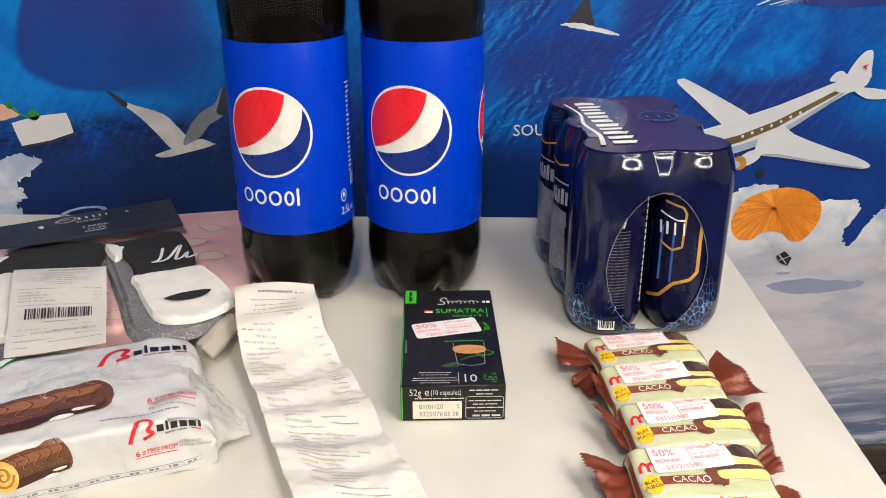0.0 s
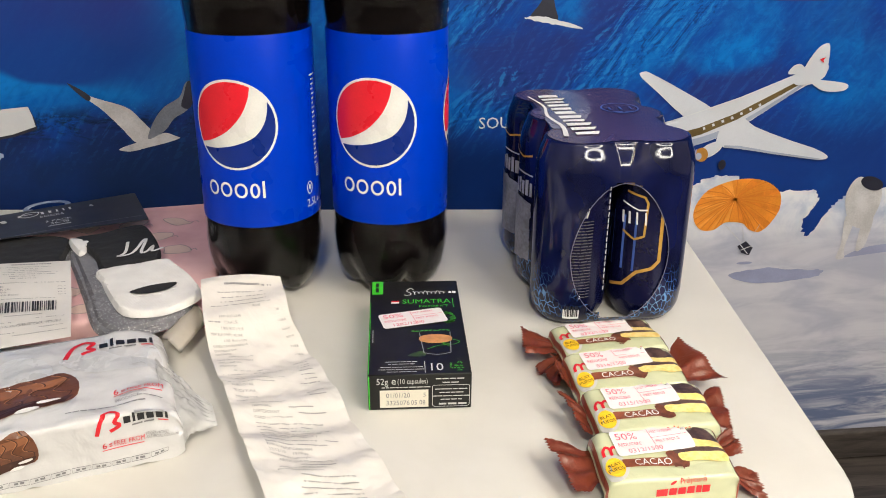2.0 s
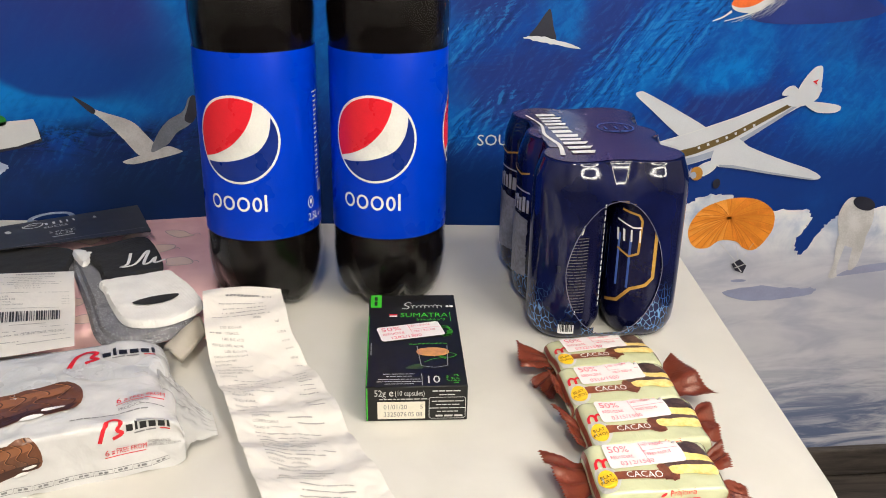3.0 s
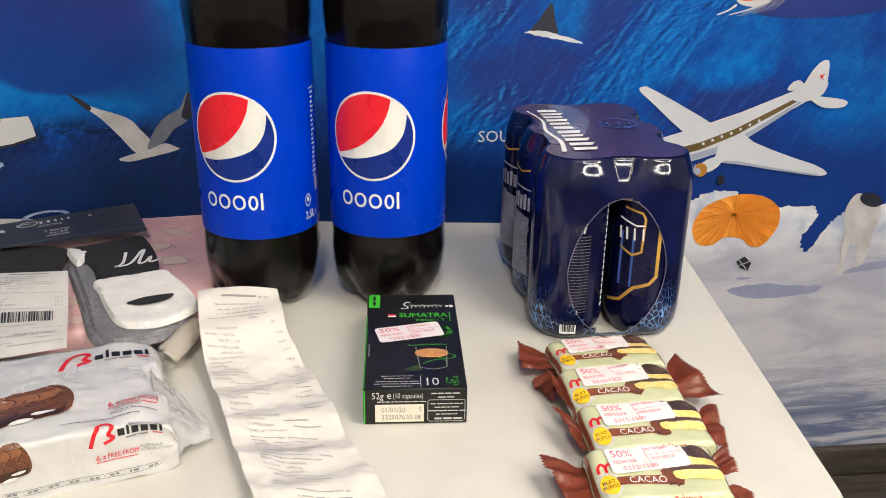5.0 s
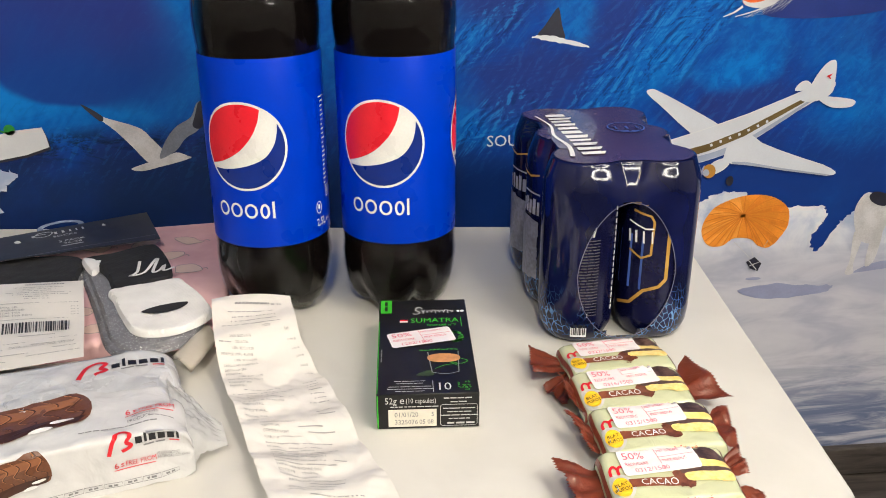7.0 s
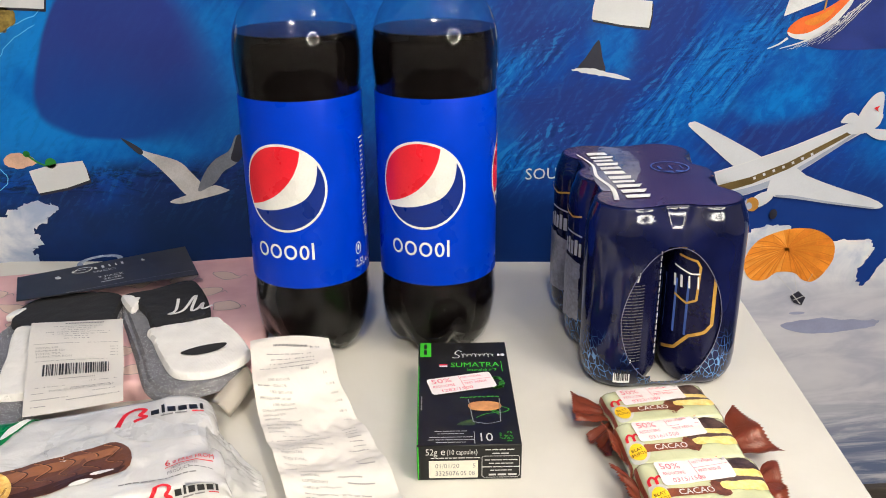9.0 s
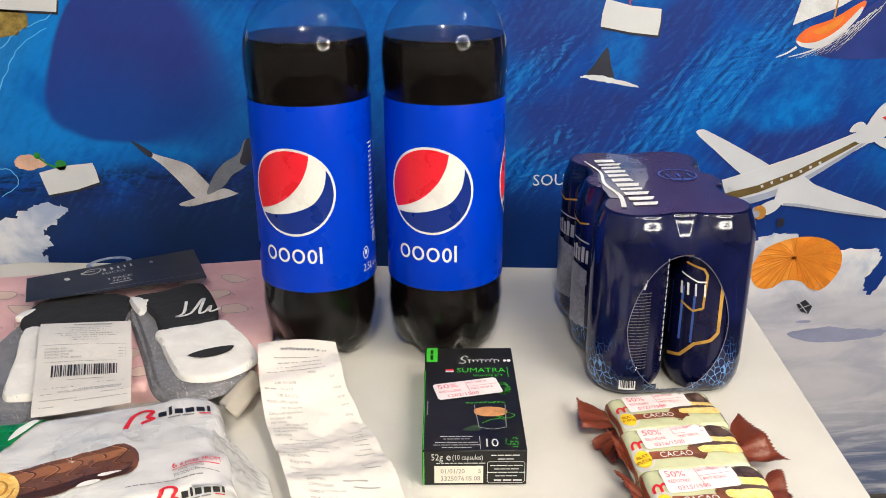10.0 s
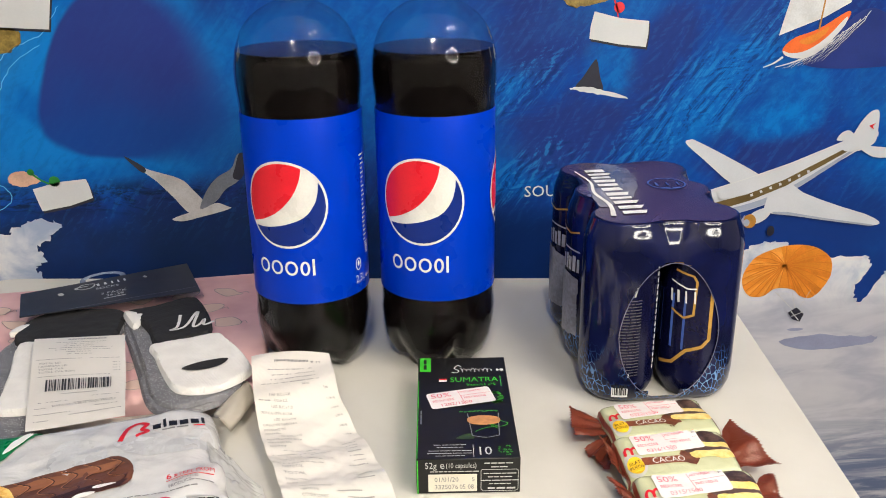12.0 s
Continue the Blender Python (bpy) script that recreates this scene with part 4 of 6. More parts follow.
def can_pack():
    p = thing("can_pack", "six tall cans shrink-wrapped in dark navy printed film", "can pack", pose(0.2180, 0.763, T, 0, 0, 0.6))
    prof = [(0.0225, 0.0015, 0.25), (0.0265, 0.003, 0.3), (0.030, 0.008, 0.4), (0.0325, 0.015, 0.5), (0.0334, 0.024, 0.5)]
    prof += [(0.0336, 0.024 + 0.115 * i / 44, 0.5) for i in range(1, 45)]
    prof += [(0.0334, 0.1445, 0.5), (0.0328, 0.1490, 0.5), (0.0318, 0.1530, 0.48), (0.0305, 0.1567, 0.45), (0.0292, 0.1600, 0.42), (0.0282, 0.1630, 0.4), (0.0277, 0.1650, 0.4), (0.0271, 0.1660, 0.4)]
    n = 420
    bm = bmesh.new()
    rings = []
    for r, z, k in prof:
        ring = []
        for i in range(n):
            a = 2 * math.pi * i / n
            kk = k * 0.3 if abs(math.sin(a)) < 0.80 else (0.98 if z < 0.125 else 0.98 - 0.26 * min(1.0, (z - 0.125) / 0.030))
            d = outline(a, r, kk)
            ring.append(bm.verts.new((d * math.cos(a), d * math.sin(a), z)))
        rings.append(ring)

    def open_here(v):
        """The oval openings at both short ends."""
        return abs(v.y) > 0.085 and (v.x / (0.043 - 0.10 * max(0.0, v.z - 0.07))) ** 2 + ((v.z - 0.071) / 0.063) ** 2 < 1

    for low, up in zip(rings, rings[1:]):
        for i in range(n):
            j = (i + 1) % n
            f = (low[i], low[j], up[j], up[i])
            mid = sum((v.co for v in f), Vector()) / 4
            if not open_here(mid):
                bm.faces.new(f)
    centre = bm.verts.new((0, 0, 0.1658))
    for i in range(n):
        bm.faces.new((rings[-1][i], rings[-1][(i + 1) % n], centre))
    film = part("shrink_film", bm, M_NAVY, p, "glossy dark navy printed shrink film with oval end openings", angle=75)
    # pale cut edge of the openings
    def end_face(u, v, lift):
        over = max(abs(u) - CAN, 0.0)
        return Vector((u, -2 * CAN - math.sqrt(max(0.0336 ** 2 - over * over, 0.0)) - lift, v))
    cut_edge = []
    for i in range(90):
        w = 2 * math.pi * i / 90
        zz = 0.071 + 0.063 * math.sin(w)
        cut_edge.append(((0.043 - 0.10 * max(0.0, zz - 0.07)) * math.cos(w), zz))
    Print().stroke(cut_edge, 0.0007, True).lay("opening_edge", M_GREYFILM, film, end_face, 0.0004, "pale cut edge of the film opening")
    # top print
    flat = lambda u, v, lift: Vector((u, v, 0.1662 + lift))
    top = []
    for i in range(160):
        a = 2 * math.pi * i / 160
        d = outline(a, 0.0252, 0.12 if abs(math.sin(a)) < 0.8 else 0.72)
        top.append((d * math.cos(a), d * math.sin(a)))
    Print().fill(top, 0.02).lay("top_print", M_WRAPTOP, film, flat, 0.0004, "dusky violet printed top")
    # hazy sheen of the film's top, painted as a ragged grey patch
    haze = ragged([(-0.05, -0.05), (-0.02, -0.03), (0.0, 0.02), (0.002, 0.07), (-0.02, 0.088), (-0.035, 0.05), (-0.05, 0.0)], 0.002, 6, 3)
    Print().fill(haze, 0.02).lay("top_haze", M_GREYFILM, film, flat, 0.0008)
    brand = Print()
    rng = random.Random(5)
    at = -0.072
    for k in range(11):
        w = rng.uniform(0.008, 0.013)
        base = -0.036 - 0.004 * k / 10
        brand.fill([(base, at), (base, at + w * 0.72), (base + rng.uniform(0.017, 0.024), at + w * 0.72 + 0.001), (base + 0.019, at + 0.001)])
        at += w + 0.0022
    brand.stroke(smooth_line([(-0.046, -0.076), (-0.042, -0.045), (-0.047, -0.01), (-0.043, 0.025), (-0.050, 0.062)], 6), 0.0045, taper=0.6)
    brand.lay("brand_mark", M_WHITE, film, flat, 0.0013, "row of plain white bars")
    seal = Print().ring(0.026, 0.012, 0.017, 0.017, 0.0015, 36).bars(0.015, 0.006, 0.022, 0.010, 3).bars(0.016, -0.003, 0.020, 0.003, 2)
    seal.lay("round_seal", M_PALEBLUE, film, flat, 0.0012)
    for cx, cy in CENTRES:
        body = [(0.018, 0.006), (0.0235, 0.0015), (0.0245, 0.001), (0.0255, 0.002), (0.0285, 0.008), (0.0318, 0.015), (0.0325, 0.022), (0.0325, 0.146), (0.0312, 0.153), (0.0275, 0.1605), (0.0262, 0.1635), (0.0262, 0.1648), (0.0245, 0.1648), (0.0238, 0.160), (0.0, 0.160)]
        bm = lathe([(0.0, 0.008)] + body, 40)
        bmesh.ops.translate(bm, verts=bm.verts[:], vec=(cx, cy, 0))
        can = part("can", bm, M_CANBLUE, p, "dark blue lacquered drink can")
        rim = lathe([(0.0238, 0.1612), (0.0262, 0.1642), (0.0268, 0.1648), (0.0262, 0.1652), (0.0240, 0.1650)], 40)
        bmesh.ops.translate(rim, verts=rim.verts[:], vec=(cx, cy, 0))
        part("can_rim", rim, M_CANSILVER, can)
        if cy > 0.05 or (cy > -0.05 and cx > 0):
            continue

        def wrap(u, v, lift, cx=cx, cy=cy, spin=(-0.38 if cx > 0 else -0.45)):
            a = -math.pi / 2 + spin + u / 0.0325
            return Vector((cx + (0.0325 + lift) * math.cos(a), cy + (0.0325 + lift) * math.sin(a), v))
        if cy < -0.05 and cx > 0:
            shield = [(-0.030, 0.128), (0.008, 0.131), (0.012, 0.128), (0.0125, 0.062), (0.007, 0.055), (-0.006, 0.050), (-0.018, 0.036), (-0.034, 0.031)]
            g = Print().stroke(dense(shield), 0.0030)
            g.stroke(dense([(-0.020, 0.122), (-0.004, 0.119), (-0.001, 0.114), (-0.002, 0.084), (-0.010, 0.080), (-0.022, 0.086)]), 0.0020)
            g.lay("gold_frame", M_GOLD, can, wrap, 0.0004)
            w = Print().bars(-0.021, 0.093, 0.019, 0.011, 4, 4).stroke(dense([(-0.024, 0.112), (-0.008, 0.107), (-0.001, 0.108)]), 0.0014)
            w.lay("brand_mark", M_WHITE, can, wrap, 0.0005)
            Print().bars(-0.034, 0.05, 0.012, 0.05, 2).lay("blue_mark", M_PALEBLUE, can, wrap, 0.0003)
            Print().grid(0.0225, 0.020, 0.030, 0.037, 3, 2).lay("barcode_panel", M_WHITE, can, wrap, 0.0004)
            tiny = Print()
            for k in range(14):
                tiny.bars(0.0195, 0.044 + 0.0036 * k, 0.009, 0.0009, 2, 0, k)
            tiny.lay("small_print", M_DIMPRINT, can, wrap, 0.0004)
        elif cy < -0.05:
            tiny = Print()
            for k in range(26):
                tiny.bars(0.004, 0.030 + 0.0028 * k, 0.021, 0.0009, 4, 0, k)
            tiny.lay("small_print", M_DIMPRINT, can, wrap, 0.0004)
            Print().grid(0.003, 0.010, 0.017, 0.032, 4, 3).lay("barcode_panel", M_WHITE, can, wrap, 0.0004)
            codes = Print()
            for k in range(9):
                codes.grid(0.0042 + 0.0013 * k, 0.012, 0.0042 + 0.0013 * k + 0.0005 + 0.0003 * (k % 3), 0.030, 1, 2)
            codes.lay("barcode", M_BLACK, can, wrap, 0.0007)
            Print().ring(0.014, 0.106, 0.003, 0.003, 0.0008).ring(0.014, 0.114, 0.0026, 0.0036, 0.0008).stroke([(0.018, 0.104), (0.024, 0.130)], 0.002).lay("round_marks", M_SILVERINK, can, wrap, 0.0004)
            edge = Print()
            for k in range(18):
                edge.grid(0.0440, 0.030 + 0.0058 * k, 0.0465, 0.034 + 0.0058 * k, 1, 1)
            edge.lay("edge_marks", M_WHITE, can, wrap, 0.0004)
    # white lettering bars seen on the long side of the film
    for cy in (0.0, 2 * CAN):
        def long_side(u, v, lift, cy=cy):
            return Vector((-CAN - math.sqrt(max(0.0345 ** 2 - u * u, 0.0)) - lift, cy - u, v))
        # grey reflection of the table in the wrinkled film, painted as a patch
        haze = ragged([(-0.012, 0.034), (0.008, 0.030), (0.030, 0.036), (0.0315, 0.060), (0.030, 0.084), (0.020, 0.080), (0.010, 0.090), (-0.012, 0.086)], 0.0016, 5, int(100 * (cy + 1)))
        Print().fill(haze, 0.006).lay("side_haze", M_GREYSIDE, film, long_side, 0.0005, "grey table reflection painted on the wrinkled film")
        for k in range(6):
            Print().grid(0.002 + 0.0047 * k, 0.096 - 0.0003 * k, 0.0054 + 0.0047 * k, 0.109 - 0.0003 * k + 0.002 * (k % 2), 1, 2).lay("side_mark", M_SIDEINK, film, long_side, 0.0006)
        Print().stroke(dense([(0.004, 0.117), (0.030, 0.114)]), 0.0016).lay("side_stroke", M_SIDEINK, film, long_side, 0.0006)
        Print().stroke(dense([(-0.01, 0.136), (0.012, 0.131), (0.031, 0.136)]), 0.0018).lay("side_gold", M_GOLD, film, long_side, 0.0004)


# colour of the painted reflection on the film's long side
M_GREYSIDE = surface("slate_sheen_tint", srgb(118, 120, 136), 0.35, 0.45, 40, 300, 0.2, 0.001, coat=0.4)
can_pack()


# ---- shared pieces ----
def sticker(parent, fn, u, v, w, h, turn, code, lift=0.0005):
    """A white reduction sticker with pink-red stamping."""
    c, s = math.cos(radians(turn)), math.sin(radians(turn))
    place = lambda p, q: (u + c * p - s * q, v + s * p + c * q)
    r = h * 0.12
    pts = []
    for cx, cy, a0 in ((w / 2 - r, -h / 2 + r, -90), (w / 2 - r, h / 2 - r, 0), (-w / 2 + r, h / 2 - r, 90), (-w / 2 + r, -h / 2 + r, 180)):
        pts += [place(cx + r * math.cos(radians(a0 + 30 * k)), cy + r * math.sin(radians(a0 + 30 * k))) for k in range(4)]
    white = Print().fill(pts, 0.006).lay("price_sticker", M_STICKER, parent, fn, lift, "white reduction sticker stamped in pink-red")
    p = Print()
    p.text("50%", *place(-w * 0.45, h * 0.14), h * 0.38, 1.1, turn)
    p.text("REDUCERE", *place(-w * 0.45, -h * 0.12), h * 0.19, 0.80, turn)
    p.text(code, *place(-w * 0.36, -h * 0.42), h * 0.24, 1.05, turn)
    p.text("PRET VANZARE", *place(w * 0.02, h * 0.28), h * 0.14, 0.72, turn)
    p.text("PRET REDUS", *place(w * 0.04, -h * 0.12), h * 0.17, 0.80, turn)
    p.stroke([place(0, h * 0.46), place(w * 0.02, -h * 0.46)], h * 0.016)
    p.stroke([place(0.0, h * 0.10), place(w * 0.47, h * 0.10)], h * 0.016)
    p.lay("stamping", M_STAMP, white, fn, lift + 0.0003)


# ---- coffee capsule box ----
def coffee_box():
    w, l, h = 0.0766, 0.1590, 0.0305
    b = thing("coffee_box", "black cardboard box of coffee capsules with green lettering", "coffee box", pose(0.0004, 0.5495, T, 0, 0, -2.7))
    body = part("carton", box(0, 0, 0.0004, w, l, h, 0.0006, 1), M_BOX, b)
    top = lambda u, v, lift: Vector((u, v, h + lift))
    face = lambda u, v, lift: Vector((u, -lift, v))
    sidef = lambda u, v, lift: Vector((-lift, u, v))
    Print().grid(0.0012, 0.1330, 0.0108, 0.1584).lay("green_tag", M_GREEN, body, top, 0.0003, "bright green tag")
    Print().bars(0.0072, 0.1365, 0.018, 0.0026, 2, 90).lay("tag_writing", M_BLACK, body, top, 0.0006)
    brand = Print().stroke(smooth_line([(0.0290, 0.1310), (0.0335, 0.1305), (0.0350, 0.1340), (0.0315, 0.1385), (0.0345, 0.1435), (0.0375, 0.1410)], 6), 0.0009)
    brand.stroke([(0.0365 + 0.0003 * k + 0.0008 * math.sin(k * 0.52), 0.1346 + (0.0020 + 0.0016 * (k % 36 < 12)) * math.cos(k * 0.52)) for k in range(96)], 0.0006)
    brand.oval(0.0690, 0.1348, 0.0013, 0.0020).oval(0.0725, 0.1348, 0.0018, 0.0022)
    brand.lay("brand_mark", M_WHITE, body, top, 0.0003)
    green = Print().text("SUMATRA", 0.0270, 0.1145, 0.0110, 0.84).text("Intensité n°9", 0.0410, 0.1075, 0.0060, 0.8).grid(0.0700, 0.1065, 0.0706, 0.1235, 1, 1)
    green.lay("name_print", M_GREEN, body, top, 0.0003, "green lettering")
    Print().grid(0.0178, 0.1175, 0.0245, 0.1200, 1, 1).lay("flag_red", M_RED, body, top, 0.0003)
    Print().grid(0.0178, 0.1150, 0.0245, 0.1175, 1, 1).lay("flag_white", M_WHITE, body, top, 0.0003)
    leaves = Print()
    rng = random.Random(3)
    for k in range(22):
        a = rng.uniform(0, 6.28)
        leaves.oval(0.0645 + 0.004 * math.cos(a), 0.088 + 0.008 * math.sin(a), 0.0016, 0.0028, 10, rng.uniform(0, 180))
    for k in range(9):
        leaves.oval(0.035 + 0.0035 * k, 0.0655 + rng.uniform(-0.0012, 0.0012), 0.0018, 0.0009, 10, rng.uniform(-30, 30))
    leaves.stroke(smooth_line([(0.058, 0.056), (0.066, 0.051), (0.071, 0.047), (0.065, 0.043), (0.056, 0.047), (0.063, 0.040)], 5), 0.0009)
    leaves.stroke(smooth_line([(0.045, 0.036), (0.054, 0.0415), (0.067, 0.043)], 5), 0.0008)
    leaves.lay("leaf_print", M_LEAF, body, top, 0.0003, "green printed coffee leaves")
    glow = Print().fill(smooth_loop([(0.030, 0.0265), (0.037, 0.0325), (0.0425, 0.033), (0.043, 0.026)], 5))
    glow.lay("green_glow_print", M_DULLGREEN, body, top, 0.0003)
    Print().fill(smooth_loop([(0.0405, 0.0560), (0.0520, 0.0592), (0.0640, 0.0560), (0.0640, 0.0480), (0.0520, 0.0450), (0.0410, 0.0480)], 5)).lay("coffee_print", M_COFFEE, body, top, 0.0006, "printed glass of coffee with tan crema")
    Print().stroke([(0.0400, 0.062), (0.0425, 0.030)], 0.0007).stroke([(0.0645, 0.0625), (0.0632, 0.030)], 0.0007).stroke(smooth_line([(0.0425, 0.030), (0.053, 0.0272), (0.0632, 0.030)], 5), 0.0007).lay("glass_print", M_GLASSPRINT, body, top, 0.0006)
    white = Print()
    for k, wd in enumerate((0.024, 0.020, 0.032, 0.034, 0.022)):
        white.bars(0.025 - wd / 2, 0.0165 - 0.0033 * k + (0.0012 if k < 2 else 0), wd, 0.0007, 5, 0, k)
    white.grid(0.0422, 0.0015, 0.0426, 0.0180, 1, 1).text("10", 0.0445, 0.0045, 0.0150, 0.80)
    white.lay("white_print", M_PALEPRINT, body, top, 0.0003)
    icon = Print()
    for k in range(26):
        icon.oval(rng.uniform(0.0615, 0.0705), rng.uniform(0.004, 0.0160), 0.0010, 0.0006, 8, rng.uniform(0, 180))
    icon.lay("capsule_print", M_LEAF, body, top, 0.0003)
    Print().bars(0.0035, 0.048, 0.020, 0.0010, 3, 90).lay("side_note", M_GREYINK, body, top, 0.0003)
    sticker(body, top, 0.0355, 0.0870, 0.0540, 0.0250, 13, "1282/1500", 0.0009)
    # end face towards the room
    end = Print().text("52g", 0.0060, 0.0224, 0.0078, 0.80).text("e", 0.0170, 0.0224, 0.0090, 0.90).text("(10 capsules)", 0.0215, 0.0228, 0.0062, 0.70)
    end.bars(0.010, 0.0194, 0.036, 0.0008, 9, 0, 4).bars(0.050, 0.0260, 0.021, 0.0010, 4, 0, 5).bars(0.055, 0.0228, 0.012, 0.0009, 2, 0, 6)
    for k, wd in enumerate((0.024, 0.018, 0.028, 0.016)):
        end.bars(0.0615 - wd / 2, 0.0172 - 0.0030 * k, wd, 0.0008, 4, 0, 8 + k)
    end.bars(0.0525, 0.0040, 0.0205, 0.0015, 3, 0, 12)
    end.stroke([(0.0485, 0.0210), (0.0475, 0.0200), (0.0475, 0.0038), (0.0490, 0.0025), (0.0735, 0.0025), (0.0750, 0.0038), (0.0750, 0.0200), (0.0740, 0.0210)], 0.0004, True)
    end.lay("end_print", M_PALEPRINT, body, face, 0.0003)
    Print().grid(0.0085, 0.0025, 0.0445, 0.0175).lay("date_panel", M_CREAM, body, face, 0.0003)
    Print().text("01/01/20", 0.0130, 0.0112, 0.0056, 0.9).text("3325076", 0.0130, 0.0048, 0.0056, 0.9).text("05 08", 0.0315, 0.0048, 0.0056, 0.85).text("5", 0.0405, 0.0115, 0.005).lay("date_print", M_GREYINK, body, face, 0.0006)
    Print().grid(0.001, 0.001, l - 0.001, h - 0.0012).lay("green_side", M_GREEN, body, sidef, 0.0003, "green printed side")
    Print().grid(0.0002, 0.0008, 0.0011, h - 0.0008, 1, 4).lay("green_edge", M_GREEN, body, face, 0.0003)
    Print().grid(0.0002, 0.0008, 0.0008, 0.118, 1, 6).lay("green_edge", M_GREEN, body, top, 0.0003)


M_LEAF = surface("leaf_print_green", srgb(60, 140, 40), 0.4, 0.35, 300, 800, 0.05)
M_DULLGREEN = surface("dull_green_print", srgb(50, 70, 30), 0.4, 0.5, 150, 800, 0.05)
M_PALEPRINT = ink("pale_print", (0.55, 0.55, 0.54))
coffee_box()


# ---- long receipt ----
def paper_strip(rows, n=8):
    """A surface along a bent strip: rows of (left x, left y, right x, right y, z). v runs down the strip from 0, u across from 0 to the width."""
    pts = []
    k = len(rows)
    arr = np.array(rows, float)
    for i in range(k - 1):
        p0, p1, p2, p3 = arr[max(i - 1, 0)], arr[i], arr[i + 1], arr[min(i + 2, k - 1)]
        for s in range(n):
            t = s / n
            pts.append(0.5 * (2 * p1 + (p2 - p0) * t + (2 * p0 - 5 * p1 + 4 * p2 - p3) * t * t + (3 * p1 - p0 - 3 * p2 + p3) * t ** 3))
    pts.append(arr[-1])
    pts = np.array(pts)
    mid = np.stack([(pts[:, 0] + pts[:, 2]) / 2, (pts[:, 1] + pts[:, 3]) / 2, pts[:, 4]], 1)
    run = np.r_[0, np.cumsum(np.linalg.norm(np.diff(mid, axis=0), axis=1))]
    return pts, run


class TillPrint(Print):
    """Faint till printing: bars broken into characters."""

    def bars(self, u, v, width, height, words=3, turn=0.0, seed=0):
        rng = random.Random(seed)
        at, step = 0.0, 0.00135
        while at < width - step:
            if rng.random() > words * 0.6 * step / width * 3 + 0.06:
                self.add([(u + at, v), (u + at + step * 0.72, v), (u + at + step * 0.72, v + height * 0.45), (u + at, v + height * 0.45)], [(0, 1, 2, 3)])
            at += step
        return self


def receipt():
    rows = [(-0.139, 0.700, -0.071, 0.699, 0.0405), (-0.1355, 0.676, -0.0665, 0.679, 0.036), (-0.131, 0.650, -0.061, 0.655, 0.026), (-0.1235, 0.622, -0.0495, 0.632, 0.0085), (-0.1165, 0.599, -0.040, 0.609, 0.0080),
            (-0.1085, 0.577, -0.0305, 0.582, 0.0095), (-0.1005, 0.551, -0.0195, 0.549, 0.0095), (-0.094, 0.530, -0.0115, 0.523, 0.0040), (-0.0855, 0.502, 0.000, 0.491, 0.0075), (-0.071, 0.458, 0.0155, 0.449, 0.0065), (-0.056, 0.412, 0.031, 0.408, 0.0030)]
    pts, run = paper_strip(rows, 8)
    length, width = run[-1], 0.079
    r = thing("receipt", "long creased paper till receipt leaning against a bottle", "receipt", pose(0, 0, T))

    def fn(u, v, lift):
        v = min(max(v, 0.0), length)
        i = int(min(np.searchsorted(run, v, "right") - 1, len(run) - 2))
        t = (v - run[i]) / (run[i + 1] - run[i])
        p = pts[i] * (1 - t) + pts[i + 1] * t
        s = u / width
        curl = 0.003 * (2 * s - 1) ** 2 + 0.0018 * math.sin(9 * v / 0.06 + 3 * s)
        crease = abs(noise.noise(Vector((u * 34, v * 34, 3.0)))) + 0.6 * abs(noise.noise(Vector((u * 80, v * 80, 8.0))))
        curl += 0.0032 * crease * min(1.0, 0.25 + max(0.0, v - 0.06) / 0.05)
        arch = (1 - min(1, v / 0.05)) * 0.010 * (1 - (2 * s - 1) ** 2)
        return Vector((p[0] * (1 - s) + p[2] * s, p[1] * (1 - s) + p[3] * s + arch * 0.6, max(p[4] + curl, 0.0008) + arch * 0.2 + lift))
    Print().grid(0, 0, width, length, 40, 170).lay("paper", M_PAPER, r, fn, 0.0, "white thermal paper")
    for p in r.children[0].data.polygons:
        p.use_smooth = True
    g = TillPrint()
    W = lambda text, u, v, size=0.0048, wide=1.0, align="l": g.text(text, u, -v, size * 0.94, wide * 0.74, 0, align)
    g.bars(0.022, -0.0135, 0.034, 0.0052, 1)
    g.bars(0.058, -0.0145, 0.011, 0.0050, 2)
    for k, (wd, n) in enumerate(((0.048, 4), (0.044, 4), (0.044, 4), (0.062, 4))):
        g.bars(0.039 - wd / 2, -0.0225 - 0.0058 * k, wd, 0.0024, n, 0, 20 + k)
    W("RON", 0.046, 0.0455), W("Lei", 0.066, 0.0510)
    y = 0.0560
    for left, right in (("   2.000  BUC x 5.95", ""), ("#COLA 2.5L", "11.90 B"), ("   1.000  BUC x 9.20", ""), ("MINI RUL UMPL. ALUNE", "9.20 B"), ("   1.000  BUC x 5.99", ""), ("CAFEA CAPS SUMATRA 5", "5.99 B"), ("DISCOUNT 50%", ""),
                        ("DISCOUNT", "3.00 B"), ("   1.000  BUC x 1.10", ""), ("PRAJI CR CACAO 35G M", "1.10 B"), ("DISCOUNT 50%", ""), ("DISCOUNT", "")):
        if left.startswith("#"):
            g.bars(0.004, -y, 0.011, 0.003, 1)
            W(left[1:], 0.018, y, 0.0040, 0.95)
        else:
            W(left.strip(), 0.014 if left.startswith(" ") else 0.004, y, 0.0040, 0.95)
        if right:
            W(right, 0.074, y, 0.0040, 0.95, "r")
        y += 0.0058
    for k in range(6):
        g.bars(0.004 + (0.010 if k % 2 == 0 else 0), -y, 0.030 + 0.004 * (k % 3), 0.0022, 3, 0, 40 + k)
        g.bars(0.061, -y, 0.012, 0.0022, 1, 0, 50 + k)
        y += 0.0058
